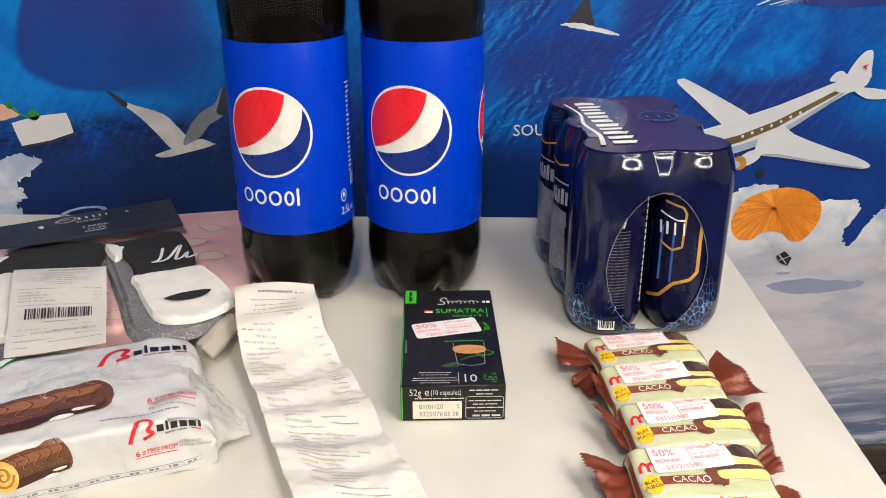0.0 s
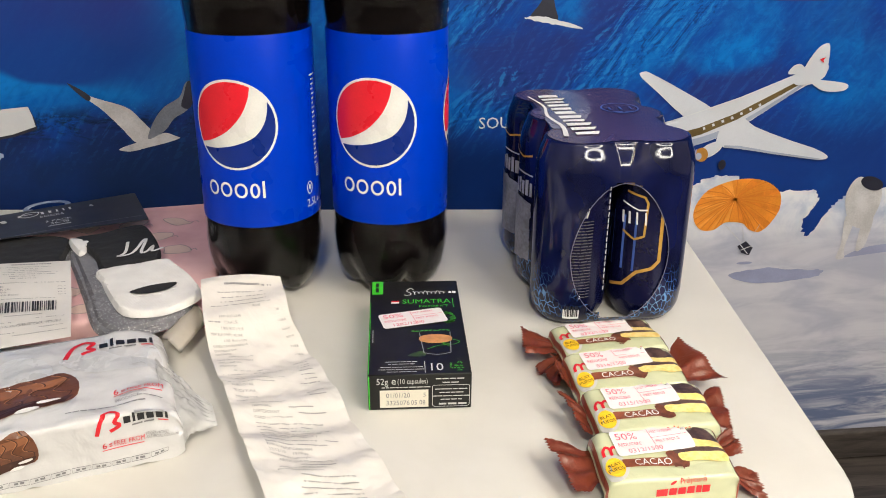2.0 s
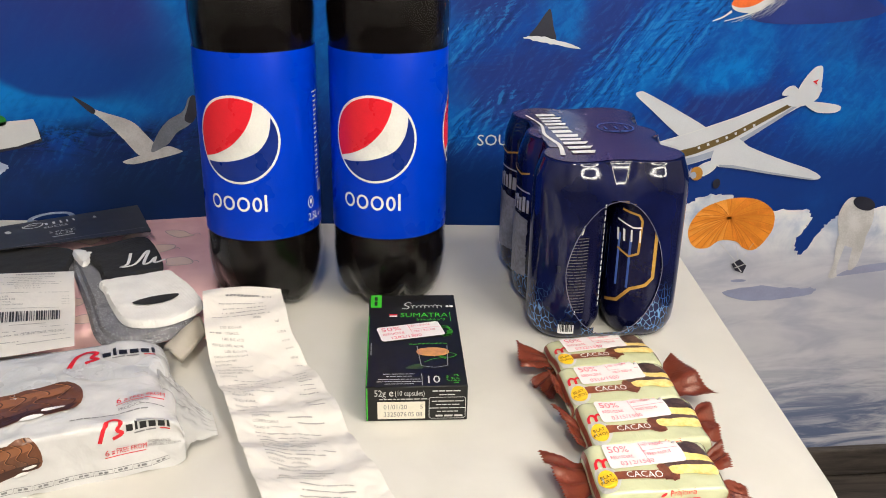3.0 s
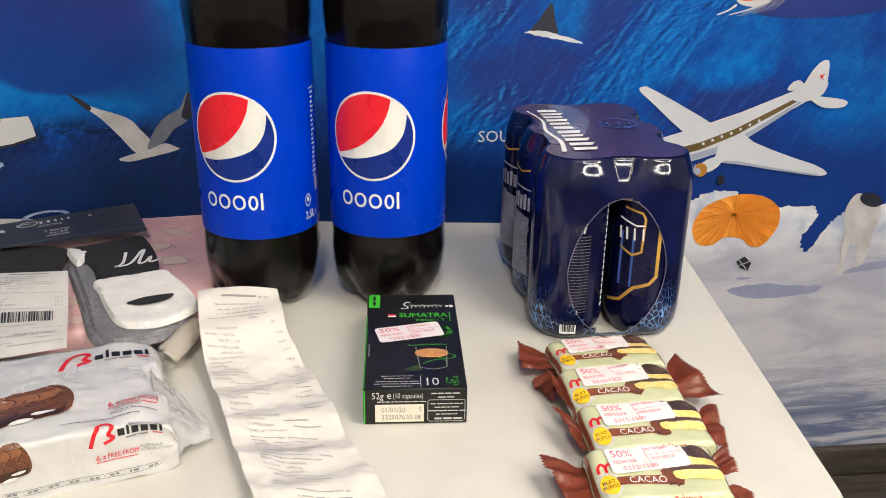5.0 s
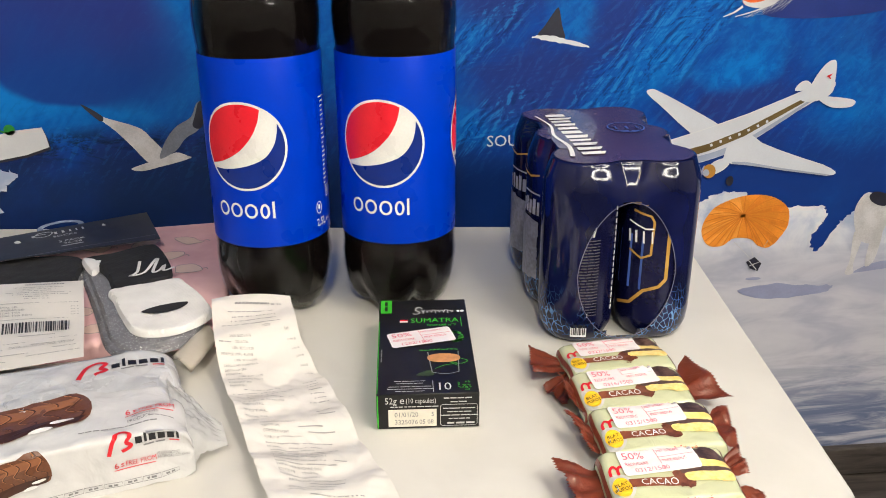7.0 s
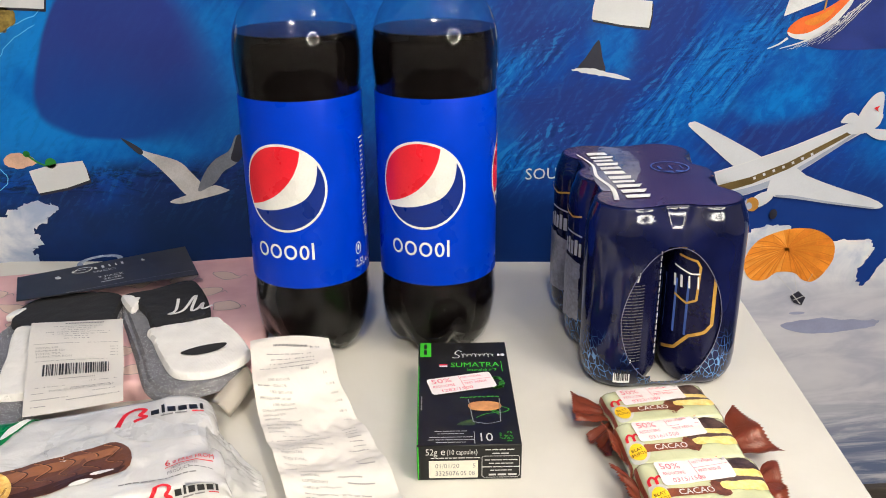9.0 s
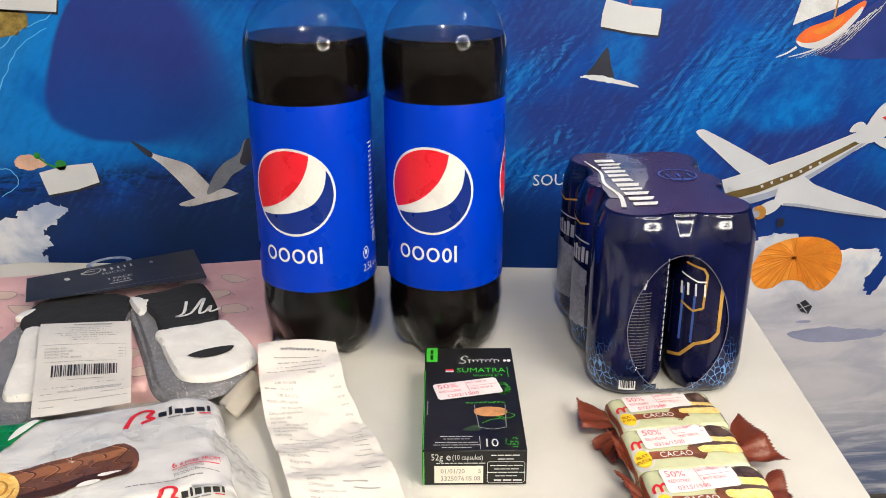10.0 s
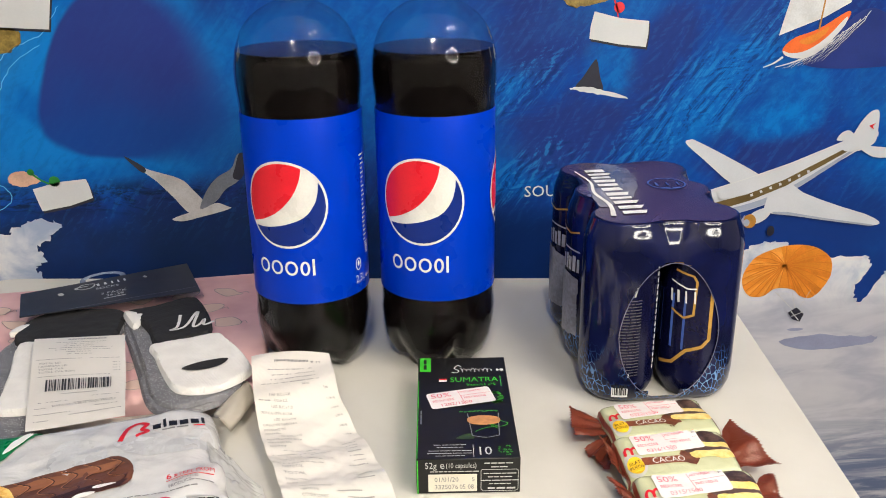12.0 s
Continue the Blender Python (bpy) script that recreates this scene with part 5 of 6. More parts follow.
    W("SUBTOTAL", 0.006, y)
    g.bars(0.056, -y, 0.017, 0.0030, 2, 0, 60)
    y += 0.0085
    W("TOTAL", 0.006, y, 0.0052, 1.5)
    y += 0.0085
    for word in ("TOTAL TVA", "CARD"):
        W(word, 0.006, y, 0.0044)
        g.bars(0.058, -y, 0.013, 0.0026, 1, 0, 61)
        y += 0.0075
    W("**Chitanta bancara**", 0.014, y, 0.0042, 1.0)
    y += 0.0058
    W("TERMINAL", 0.014, y, 0.0042), g.bars(0.040, -y, 0.018, 0.0028, 1)
    y += 0.0058
    W("COMERCIANT", 0.014, y, 0.0042), g.bars(0.046, -y, 0.020, 0.0028, 1)
    y += 0.0058
    W("CARD #: ************", 0.014, y, 0.0042)
    y += 0.0058
    for k in range(5):
        g.bars(0.014, -y, 0.046 - 0.006 * (k % 3), 0.0026, 3, 0, 70 + k)
        y += 0.0055
    W("TRANZACTIE APROBATA 1", 0.014, y, 0.0042)
    y += 0.0055
    for k in range(2):
        g.bars(0.014, -y, 0.048 - 0.008 * k, 0.0026, 3, 0, 80 + k)
        y += 0.0055
    W("FARA VERIFICARE PIN", 0.014, y, 0.0042)
    y += 0.0055
    W("22/12/19     19:03:34", 0.014, y, 0.0042)
    y += 0.0055
    W("**Chitanta bancara**", 0.014, y, 0.0042)
    y += 0.0055
    W("ARTICOLE CUMPARATE: 9", 0.018, y, 0.0044)
    y += 0.0055
    g.bars(0.030, -y, 0.022, 0.0028, 1)
    y += 0.0055
    W("pentru o viata mai buna!", 0.016, y, 0.0042)
    y += 0.005
    W("***********************", 0.014, y, 0.0042)
    y += 0.0055
    for k in range(5):
        g.bars(0.024, -y, 0.036, 0.0026, 3, 0, 90 + k)
        y += 0.0058
    g.lay("receipt_print", M_TILL, r, lambda u, v, lift: fn(u, -v * 0.865, lift), 0.0005, "grey till printing")


receipt()


# ---- wrapped goods: a surface over the top and down the front of a soft pack ----
def pack_surface(length, width, height, seed, sag=0.0, front_lean=0.0, rough=0.001, sharp=10):
    """u along the pack from the middle, s from the back edge over the top and down the front."""
    sec = [(width / 2 + 0.001, 0.0), (width / 2 + 0.001, height * 0.45), (width / 2, height * 0.88), (width / 2 - height * 0.08, height * 0.97), (width * 0.2, height), (-width * 0.2, height),
           (-width / 2 + height * 0.09, height * 0.985), (-width / 2, height * 0.92), (-width / 2 - front_lean * 0.5, height * 0.45), (-width / 2 - front_lean, 0.0)]
    line = np.array([[p.x, p.y] for p in smooth_line(sec, 6)])
    run = np.r_[0, np.cumsum(np.linalg.norm(np.diff(line, axis=0), axis=1))]
    start = run[12]

    def fn(u, s, lift):
        q = min(max(start + s, 0), run[-1])
        y, z = float(np.interp(q, run, line[:, 0])), float(np.interp(q, run, line[:, 1]))
        y2, z2 = float(np.interp(q + 1e-4, run, line[:, 0])), float(np.interp(q + 1e-4, run, line[:, 1]))
        nrm = Vector((0, -(z2 - z), y2 - y))
        nrm = -nrm.normalized() if nrm.length else Vector((0, 0, 1))
        e = max(0.0, 1 - abs(2 * u / length) ** sharp) ** 0.5
        mid = height * 0.42
        k = 0.10 + 0.90 * e
        p = Vector((u, y * (0.93 + 0.07 * e), mid * (1 - k) * (1 if z > 0.002 else 0) + z * k))
        near_end = 1 + 2.5 * abs(2 * u / length) ** 5
        w = noise.noise(Vector((u * 45 + seed * 7, y * 45, z * 45))) * near_end + noise.noise(Vector((u * 130 + seed, y * 130, z * 130))) * 0.4
        return p + nrm * (lift + w * rough) - Vector((0, 0, sag * max(0.0, 1 - (u / (length * 0.3)) ** 2) * (1 if z > height * 0.8 else 0)))
    return fn, run[-1], start


def pack_body(fn, length, total, start, material, parent, name="wrapper", label="", nu=48, ns=40):
    p = Print().grid(-length / 2, -start, length / 2, total - start, nu, ns)
    ob = p.lay(name, material, parent, fn, 0.0, label)
    for f in ob.data.polygons:
        f.use_smooth = True
    return ob


def crimp(parent, material, length, width, z, depth, end, lift_end, seed, teeth=14, label="", name="crimped_end", skew=0.0, pleat=0.0):
    """A flat crimped end with a zigzag edge."""
    bm = bmesh.new()
    rng = random.Random(seed)
    rows = []
    nv, nd = teeth * 2, 6
    for j in range(nd + 1):
        row = []
        for i in range(nv + 1):
            y = (i / nv - 0.5) * width * (0.86 + 0.30 * j / nd)
            x = length / 2 - 0.002 + depth * j / nd
            if j == nd:
                x += 0.0014 * (1 if i % 2 else -1)
            x += skew * (i / nv - 0.5) * j / nd
            wave = pleat * math.sin(i * 1.25 + 0.6 * math.sin(j)) * j / nd + 0.0012 * math.sin(2 * math.pi * 3 * j / nd) + 0.0028 * noise.noise(Vector((i * 0.35, j * 0.25, seed * 3.1))) * (0.3 + j / nd)
            zz = max(z + (lift_end - z) * (j / nd) ** 1.3 + wave, 0.0008)
            row.append(bm.verts.new((end * x, y, zz)))
        rows.append(row)
    for a, b in zip(rows, rows[1:]):
        for i in range(nv):
            bm.faces.new((a[i], a[i + 1], b[i + 1], b[i]) if end > 0 else (a[i], b[i], b[i + 1], a[i + 1]))
    bmesh.ops.solidify(bm, geom=bm.faces[:], thickness=0.0003)
    return part(name, bm, material, parent, label)


# ---- cocoa cake bars ----
def fan_end(parent, length, end, depth, y0, w0, y1, w1, z1, seed, folds=5, skew=0.0):
    """A gathered film end: narrow where it leaves the bar, fanned out in folds, with a zigzag-cut edge."""
    bm = bmesh.new()
    nv, nd = 44, 12
    rows = []
    for j in range(nd + 1):
        t = j / nd
        row = []
        for i in range(nv + 1):
            q = i / nv - 0.5
            w = w0 + (w1 - w0) * t ** 0.8 - 0.25 * w0 * math.sin(math.pi * min(1.0, t * 2.2)) * (t < 0.45)
            y = y0 + (y1 - y0) * t + q * w
            x = length / 2 - 0.003 + (depth + 0.003) * t + skew * q * t
            if j == nd:
                x += 0.0011 * (1 if i % 2 else -1)
            fold = (0.0015 * math.sin(2 * math.pi * folds * q + seed) + 0.0050 * noise.noise(Vector((q * 5.0, t * 1.6, seed * 2.7)))) * (0.35 + 0.65 * t)
            rib = 0.0004 * math.sin(2 * math.pi * 5 * t) * (t > 0.45)
            z = 0.0095 * (1 - t) + z1 * t + fold + rib
            row.append(bm.verts.new((end * x, y, max(z, 0.0009))))
        rows.append(row)
    for a, b in zip(rows, rows[1:]):
        for i in range(nv):
            bm.faces.new((a[i], a[i + 1], b[i + 1], b[i]) if end > 0 else (a[i], b[i], b[i + 1], a[i + 1]))
    bmesh.ops.solidify(bm, geom=bm.faces[:], thickness=0.0002)
    return part("crimped_end", bm, M_BROWNFILM, parent, "zigzag-cut brown film end", angle=60)


def cake_bar(m, code, seed, fans):
    """fans: rows of end, depth, y0, w0, y1, w1, z1, skew for the gathered ends."""
    L, Wd, h = 0.0885, 0.0470, 0.0215
    b = thing("cake_bar", "wrapped cocoa cake bar in pale green film with brown ends", "snack bar", m, "cake bars in a row")
    plain, total, start = pack_surface(L, Wd, h, seed, 0.0, 0.001, 0.0012, 14)
    body = pack_body(plain, L, total, start, M_BAR, b, "wrapper", "pale green glossy film wrapper", 60, 44)
    fn = lambda u, s, lift: plain(u * 0.950, s, lift)
    for k, (end, depth, y0, w0, y1, w1, z1, skew) in enumerate(fans):
        fan_end(b, L, end, depth, y0, w0, y1, w1, z1, seed + 3 * k, 1.3 + 0.6 * (k % 3), skew)
    # brown film where the wrapper gathers at its ends
    for side, edge in ((-1, 0.0449), (1, 0.0449)):
        u0, u1 = sorted((side * edge, side * 0.0464))
        Print().grid(u0, -0.012, u1, total - start - 0.001, 3, 30).lay("brown_band", M_BROWNFILM, body, fn, 0.0006, "brown gathered film edge")
    # cake picture
    Print().fill(ragged([(0.012, 0.001), (0.022, 0.0005), (0.035, 0.003), (0.042, 0.012), (0.0425, 0.019), (0.030, 0.0175), (0.018, 0.0145)], 0.0005, 5, seed), 0.005).lay("cake_dark_print", M_CHOC, body, fn, 0.0005, "printed chocolate cake slice")
    Print().fill(ragged([(0.016, 0.0135), (0.030, 0.0165), (0.0425, 0.018), (0.0425, 0.024), (0.030, 0.0225), (0.017, 0.0205)], 0.0004, 5, seed), 0.005).lay("sponge_print", M_SPONGE, body, fn, 0.0008)
    Print().fill(ragged([(0.008, 0.0215), (0.022, 0.0205), (0.0425, 0.0235), (0.0425, 0.0285), (0.022, 0.0265), (0.008, 0.0270)], 0.0005, 5, seed + 1), 0.005).lay("cake_dark_print", M_CHOC, body, fn, 0.0007)
    Print().fill(ragged([(0.010, 0.0270), (0.024, 0.0265), (0.0420, 0.0280), (0.0425, 0.0350), (0.036, 0.0370), (0.024, 0.0345), (0.011, 0.0335)], 0.0004, 5, seed + 2), 0.005).lay("sponge_print", M_SPONGE, body, fn, 0.0009)
    # crumbs of chocolate and the name stripe
    crumbs = Print()
    rng = random.Random(seed)
    for k in range(9):
        crumbs.oval(rng.uniform(0.004, 0.014), rng.uniform(0.024, 0.041), rng.uniform(0.0004, 0.0011), rng.uniform(0.0004, 0.0009), 8, rng.uniform(0, 90))
    crumbs.fill(ragged([(0.002, 0.0255), (0.008, 0.0240), (0.013, 0.0258), (0.0155, 0.031), (0.012, 0.0385), (0.006, 0.0392), (0.0025, 0.0355)], 0.0014, 5, seed), 0.004)
    crumbs.lay("chocolate_splash", M_SPLASH, body, fn, 0.0006)
    Print().grid(-0.0310, 0.0290, 0.0090, 0.0368, 14, 3).lay("name_stripe", M_BROWNSTRIPE, body, fn, 0.0005)
    down = lambda u, v, lift: fn(u, -v, lift)
    Print().text("CACAO", -0.0235, -0.0358, 0.0083, 0.90).lay("name_print", M_WHITE, body, down, 0.0009)
    Print().fill(smooth_loop([(-0.0435, 0.026), (-0.037, 0.0235), (-0.030, 0.027), (-0.028, 0.037), (-0.034, 0.046), (-0.0430, 0.046)], 4), 0.005).lay("swoosh", M_SILVERINK, body, fn, 0.0004)
    Print().oval(-0.0370, 0.0355, 0.0064, 0.0086).lay("yellow_roundel", M_YELLOW, body, fn, 0.0008, "yellow roundel")
    Print().text("BLAT", -0.0372, -0.0348, 0.0042, 0.95, 8, "c").text("PUFOS", -0.0368, -0.0392, 0.0042, 0.90, 8, "c").lay("roundel_mark", M_ROLLDARK, body, down, 0.0011)
    # brand strokes, half under the sticker
    mark = Print()
    for u0 in (-0.0388, -0.0335):
        mark.stroke(smooth_line([(u0 - 0.0027, -0.0245), (u0 - 0.0025, -0.0198), (u0, -0.0172), (u0 + 0.0025, -0.0198), (u0 + 0.0027, -0.0245)], 6), 0.0020)
    mark.lay("brand_stroke", M_RED, body, down, 0.0006)
    Print().text("Prăjitură", 0.0030, -0.0520, 0.0056, 0.9, 2).lay("front_writing", M_RED, body, down, 0.0006)
    Print().oval(-0.0015, -0.0506, 0.0024, 0.0010, 12, 35).lay("brand_leaf", M_RED, body, down, 0.0006)
    for k, wd in enumerate((0.0078, 0.0052, 0.0052, 0.0052, 0.0036, 0.0052)):
        u0 = -0.0125 + (0.0, 0.0088, 0.0150, 0.0212, 0.0274, 0.0316)[k]
        Print().grid(u0, -0.0606 + 0.0002 * k, u0 + wd, -0.0550 + 0.0002 * k, 3, 2).lay("brand_block", M_RED, body, down, 0.0006)
    sticker(body, down, -0.0048, -0.0136, 0.0560, 0.0232, 4, code, 0.0013)
    return b


LEAN = 0.0024   # each bar leans back on the next one
cake_bar(pose(0.1985, 0.6085, T, 0, 0, 4.0), "0322/1500", 11, [(-1, 0.024, 0.008, 0.030, 0.014, 0.046, 0.016, -0.008), (-1, 0.016, -0.010, 0.020, -0.030, 0.032, 0.006, 0.010), (1, 0.004, 0.0, 0.036, 0.0, 0.038, 0.006, 0.0)])
cake_bar(pose(0.1965, 0.5560, T + LEAN, 6.0, 0, 3.0), "0316/1500", 12, [(-1, 0.006, 0.0, 0.042, 0.004, 0.052, 0.020, 0.004), (1, 0.024, 0.006, 0.034, 0.014, 0.062, 0.015, -0.014)])
cake_bar(pose(0.1985, 0.5030, T + LEAN, 6.0, 0, 2.0), "0315/1500", 13, [(-1, 0.011, 0.004, 0.036, 0.010, 0.048, 0.015, 0.008), (1, 0.016, 0.002, 0.036, 0.006, 0.046, 0.012, 0.008)])
cake_bar(pose(0.1895, 0.4490, T + LEAN, 6.0, 0, 0.5), "0312/1500", 14, [(-1, 0.023, 0.004, 0.034, 0.004, 0.052, 0.015, 0.010), (1, 0.011, 0.012, 0.018, 0.014, 0.026, 0.018, 0.0), (1, 0.018, -0.010, 0.020, -0.018, 0.026, 0.004, 0.004)])

# ---- bag of cake rolls ----
def film_gather(parent, L, Wd, h):
    """The film beyond the rolls: it slopes down in soft dents to a narrow pleated tail."""
    bm = bmesh.new()
    nv, nd = 60, 26
    rows = []
    for j in range(nd + 1):
        t = j / nd
        row = []
        for i in range(nv + 1):
            q = i / nv - 0.5
            wide = Wd * (0.96 - 0.58 * max(0.0, t - 0.15) ** 0.8)
            y = q * wide - 0.020 * t * t
            x = L / 2 - 0.010 + (0.034 - 0.014 * max(0.0, q) * 2) * t
            crown = max(0.0, 1 - abs(2 * q) ** 6) ** 0.5
            z = (h * 0.90 * crown * (1 - t) ** 1.25) * (1 - 0.12 * t) + 0.010 * t
            dent = noise.noise(Vector((q * 5.0 + 1.7, t * 3.0, 5.0))) + 0.8 * abs(noise.noise(Vector((q * 14.0, t * 8.0, 2.0))))
            pleat = 0.0016 * math.sin(2 * math.pi * 13 * q) * max(0.0, t - 0.72) / 0.28
            row.append(bm.verts.new((x, y, max(z + 0.0058 * dent * math.sin(math.pi * min(1.0, t * 1.15 + 0.05)) + pleat, 0.0010))))
        rows.append(row)
    for a, c in zip(rows, rows[1:]):
        for i in range(nv):
            bm.faces.new((a[i], a[i + 1], c[i + 1], c[i]))
    bmesh.ops.solidify(bm, geom=bm.faces[:], thickness=0.0003)
    part("pleated_end", bm, M_BAGEND, parent, "crumpled white film end with a pleated tail", angle=70)


def cake_roll_bag():
    L, Wd, h = 0.250, 0.120, 0.043
    ang = 15.5
    m = pose(-0.1420, 0.5658, T, 0, 0, ang) @ Matrix.Translation((-L / 2, 0, 0))
    b = thing("cake_roll_bag", "glossy white film pack of chocolate cake rolls", "snack pack", m)
    fn, total, start = pack_surface(L, Wd, h, 21, 0.0, 0.001, 0.0022, 12)
    body = pack_body(fn, L, total, start, M_BAG, b, "wrapper", "crinkled glossy white film wrapper", 100, 60)
    film_gather(b, L, Wd, h)
    crimp(b, M_BAG, L, 0.088, h * 0.40, 0.017, -1, 0.010, 32, 18, "pleated white film end")
    down = lambda u, v, lift: fn(u, -v, lift)
    right = L / 2
    for k, pts in enumerate(([(right - 0.075, 0.040), (right - 0.050, 0.032), (right - 0.030, 0.046), (right - 0.010, 0.030), (right - 0.006, 0.060), (right - 0.030, 0.066), (right - 0.060, 0.060)],
                             [(right - 0.11, 0.025), (right - 0.085, 0.035), (right - 0.080, 0.060), (right - 0.10, 0.075), (right - 0.12, 0.055)])):
        Print().fill(smooth_loop(pts, 6), 0.012).lay("milk_swirl", M_BAGGREY, body, fn, 0.0005)

    def brand(u, s, k, tilt=0.0):
        top_down = down
        def slanted(a, v, lift):
            return top_down(a, v + (a - u) * tilt, lift)
        p = Print().stroke(smooth_line([(u, -s), (u + 0.006 * k, -s + 0.016 * k), (u + 0.014 * k, -s + 0.022 * k), (u + 0.021 * k, -s + 0.018 * k), (u + 0.017 * k, -s + 0.011 * k), (u + 0.021 * k, -s + 0.006 * k), (u + 0.012 * k, -s + 0.002 * k)], 5), 0.0038 * k)
        p.lay("brand_stroke", M_RED, body, slanted, 0.0007, "red brush stroke")
        Print().grid(u + 0.056 * k, -s + 0.003 * k, u + 0.065 * k, -s + 0.0045 * k, 2, 1).lay("brand_dash", M_RED, body, slanted, 0.0007)
        at = u + 0.025 * k
        for wd, hh in ((0.0062, 0.0075), (0.0024, 0.0125), (0.0062, 0.0075), (0.0066, 0.0075), (0.0062, 0.0075), (0.0024, 0.0095)):
            Print().grid(at, -s + 0.0065 * k, at + wd * k, -s + (0.0065 + hh) * k, 2, 3).lay("brand_bar", M_BLACK, body, slanted, 0.0007)
            at += (wd + 0.0020) * k
        Print().bars(u + 0.032 * k, -s + 0.0025 * k, 0.020 * k, 0.0018 * k, 2).lay("brand_note", M_GREYINK, body, slanted, 0.0007)

    def claim(u, s, k, under):
        p = Print().text("6", u, -s, 0.0125 * k, 0.95).text("FREE FROM", u + 0.0135 * k, -s, 0.0110 * k, 0.66)
        p.bars(u + 0.0082 * k, -s + 0.001 * k, 0.0035 * k, 0.0016 * k, 1).bars(u + 0.0082 * k, -s + 0.0042 * k, 0.0035 * k, 0.0016 * k, 1).grid(u, -s - 0.0035 * k, u + 0.048 * k, -s - 0.0024 * k, 3, 1)
        p.lay("claim_print", M_RED, body, down, 0.0007)
        q = Print()
        if under:
            q.text("PRESERVATIVES", u + 0.004, -s - 0.0056, 0.0034, 0.75).text("PRODUCT", u + 0.001, -s - 0.0100, 0.0044, 0.75).bars(u + 0.015, -s - 0.0092, 0.016, 0.0009, 4, 0, 4).bars(u - 0.030, -s - 0.0140, 0.050, 0.0010, 11, 0, 5)
        else:
            q.text("PRESERVATIVES", u + 0.051 * k, -s + 0.0055 * k, 0.0058 * k, 0.68).text("ARTIFICIAL COLOURS", u + 0.051 * k, -s + 0.0005 * k, 0.0058 * k, 0.68)
        q.lay("small_print", M_GREYINK, body, down, 0.0007)

    def roll(u0, s0, u1, s1, r, face_r):
        """A printed chocolate roll from its cut face to its tip."""
        d = Vector((u1 - u0, s1 - s0)).normalized()
        q = Vector((-d.y, d.x))
        A, B = Vector((u0, s0)), Vector((u1, s1))
        span = (B - A).length
        P = lambda a, w: tuple(A + d * (a * span) + q * (w * r))
        end = [P(1.0 - 0.14 * (1 - math.cos(t)), math.sin(t)) for t in np.linspace(-1.5, 1.5, 9)]
        Print().fill([P(0, -1), P(0.3, -1.02), P(0.6, -1.0), *end, P(0.6, 1.0), P(0.3, 1.02), P(0, 1)], 0.008).lay("roll_print", M_ROLL, body, fn, 0.0009, "printed chocolate-coated cake roll")
        Print().fill([P(0, 0.55), P(0.4, 0.50), P(0.75, 0.55), P(0.94, 0.62), P(0.86, 0.96), P(0.4, 0.99), P(0, 0.99)], 0.008).lay("roll_underside_print", M_ROLLDARK, body, fn, 0.0011)
        Print().fill([P(0, -0.72), P(0.3, -0.76), P(0.6, -0.74), P(0.93, -0.62), P(0.95, -0.30), P(0.6, -0.22), P(0.3, -0.25), P(0, -0.20)], 0.008).lay("roll_gleam_print", M_ROLLGLEAM, body, fn, 0.0011)
        for k in range(5):
            a = 0.16 + 0.17 * k
            curve = smooth_line([P(a, -0.92), P(a + 0.10, -0.45), P(a - 0.02, 0.0), P(a + 0.09, 0.40), P(a + 0.02, 0.72)], 5)
            Print().stroke(curve, r * 0.055, taper=0.3).lay("swirl_line", M_ROLLDARK, body, fn, 0.0012)
            Print().stroke([(c.x - r * 0.06, c.y) for c in curve[:16]], r * 0.05, taper=0.6).lay("swirl_gleam", M_ROLLLIGHT, body, fn, 0.0012)
        Print().oval(u0, s0, face_r[0], face_r[1], 30, math.degrees(math.atan2(d.y, d.x)), 0.008).lay("roll_face_print", M_CREAMSWIRL, body, fn, 0.0014, "printed golden sponge swirl")
        Print().stroke([(u0 + face_r[0] * 0.75 * (1 - t / 26) * math.cos(t * 0.5), s0 + face_r[1] * 0.75 * (1 - t / 26) * math.sin(t * 0.5)) for t in range(24)], 0.0016).lay("swirl_print", M_OCHRE, body, fn, 0.0018)
        for a, w in ((0.60, 1.02), (0.76, 0.72)):
            Print().oval(*P(a, w), r * 0.40, r * 0.10, 14, math.degrees(math.atan2(d.y, d.x)) - 4).lay("milk_drop", M_WHITE, body, fn, 0.0016)

    brand(right - 0.071, 0.0390, 0.95, 0.12)
    claim(right - 0.041, 0.0985, 0.66, True)
    roll(right - 0.150, 0.090, right - 0.062, 0.0765, 0.0195, (0.0125, 0.0205))
    # front face: s beyond the top
    f0 = 0.1205
    brand(right - 0.054, f0 + 0.0150, 0.70)
    claim(right - 0.052, f0 + 0.0265, 0.55, False)
    roll(right - 0.131, f0 + 0.0210, right - 0.090, f0 + 0.0120, 0.0120, (0.0085, 0.0125))
    Print().fill([(right - 0.250, -0.004), (right - 0.118, -0.004), (right - 0.128, 0.006), (right - 0.142, 0.022), (right - 0.156, 0.044), (right - 0.172, 0.062), (right - 0.20, 0.080), (right - 0.250, 0.095)], 0.010).lay("green_corner", M_BAGGREEN, body, fn, 0.0012, "leaf-green printed corner")
    Print().fill(smooth_loop([(right - 0.137, 0.005), (right - 0.130, 0.004), (right - 0.140, 0.018), (right - 0.151, 0.028), (right - 0.147, 0.016)], 4)).lay("green_corner_drop", M_WHITE, body, fn, 0.0016)
    table_print = Print()
    for k in range(10):
        u = right - 0.135 + 0.0125 * k
        table_print.stroke([(u, -(f0 + 0.0405)), (u + 0.0115, -(f0 + 0.0405)), (u + 0.0115, -(f0 + 0.0372)), (u, -(f0 + 0.0372))], 0.0004, True).bars(u + 0.0025, -(f0 + 0.0396), 0.006, 0.0014, 2, 0, k)
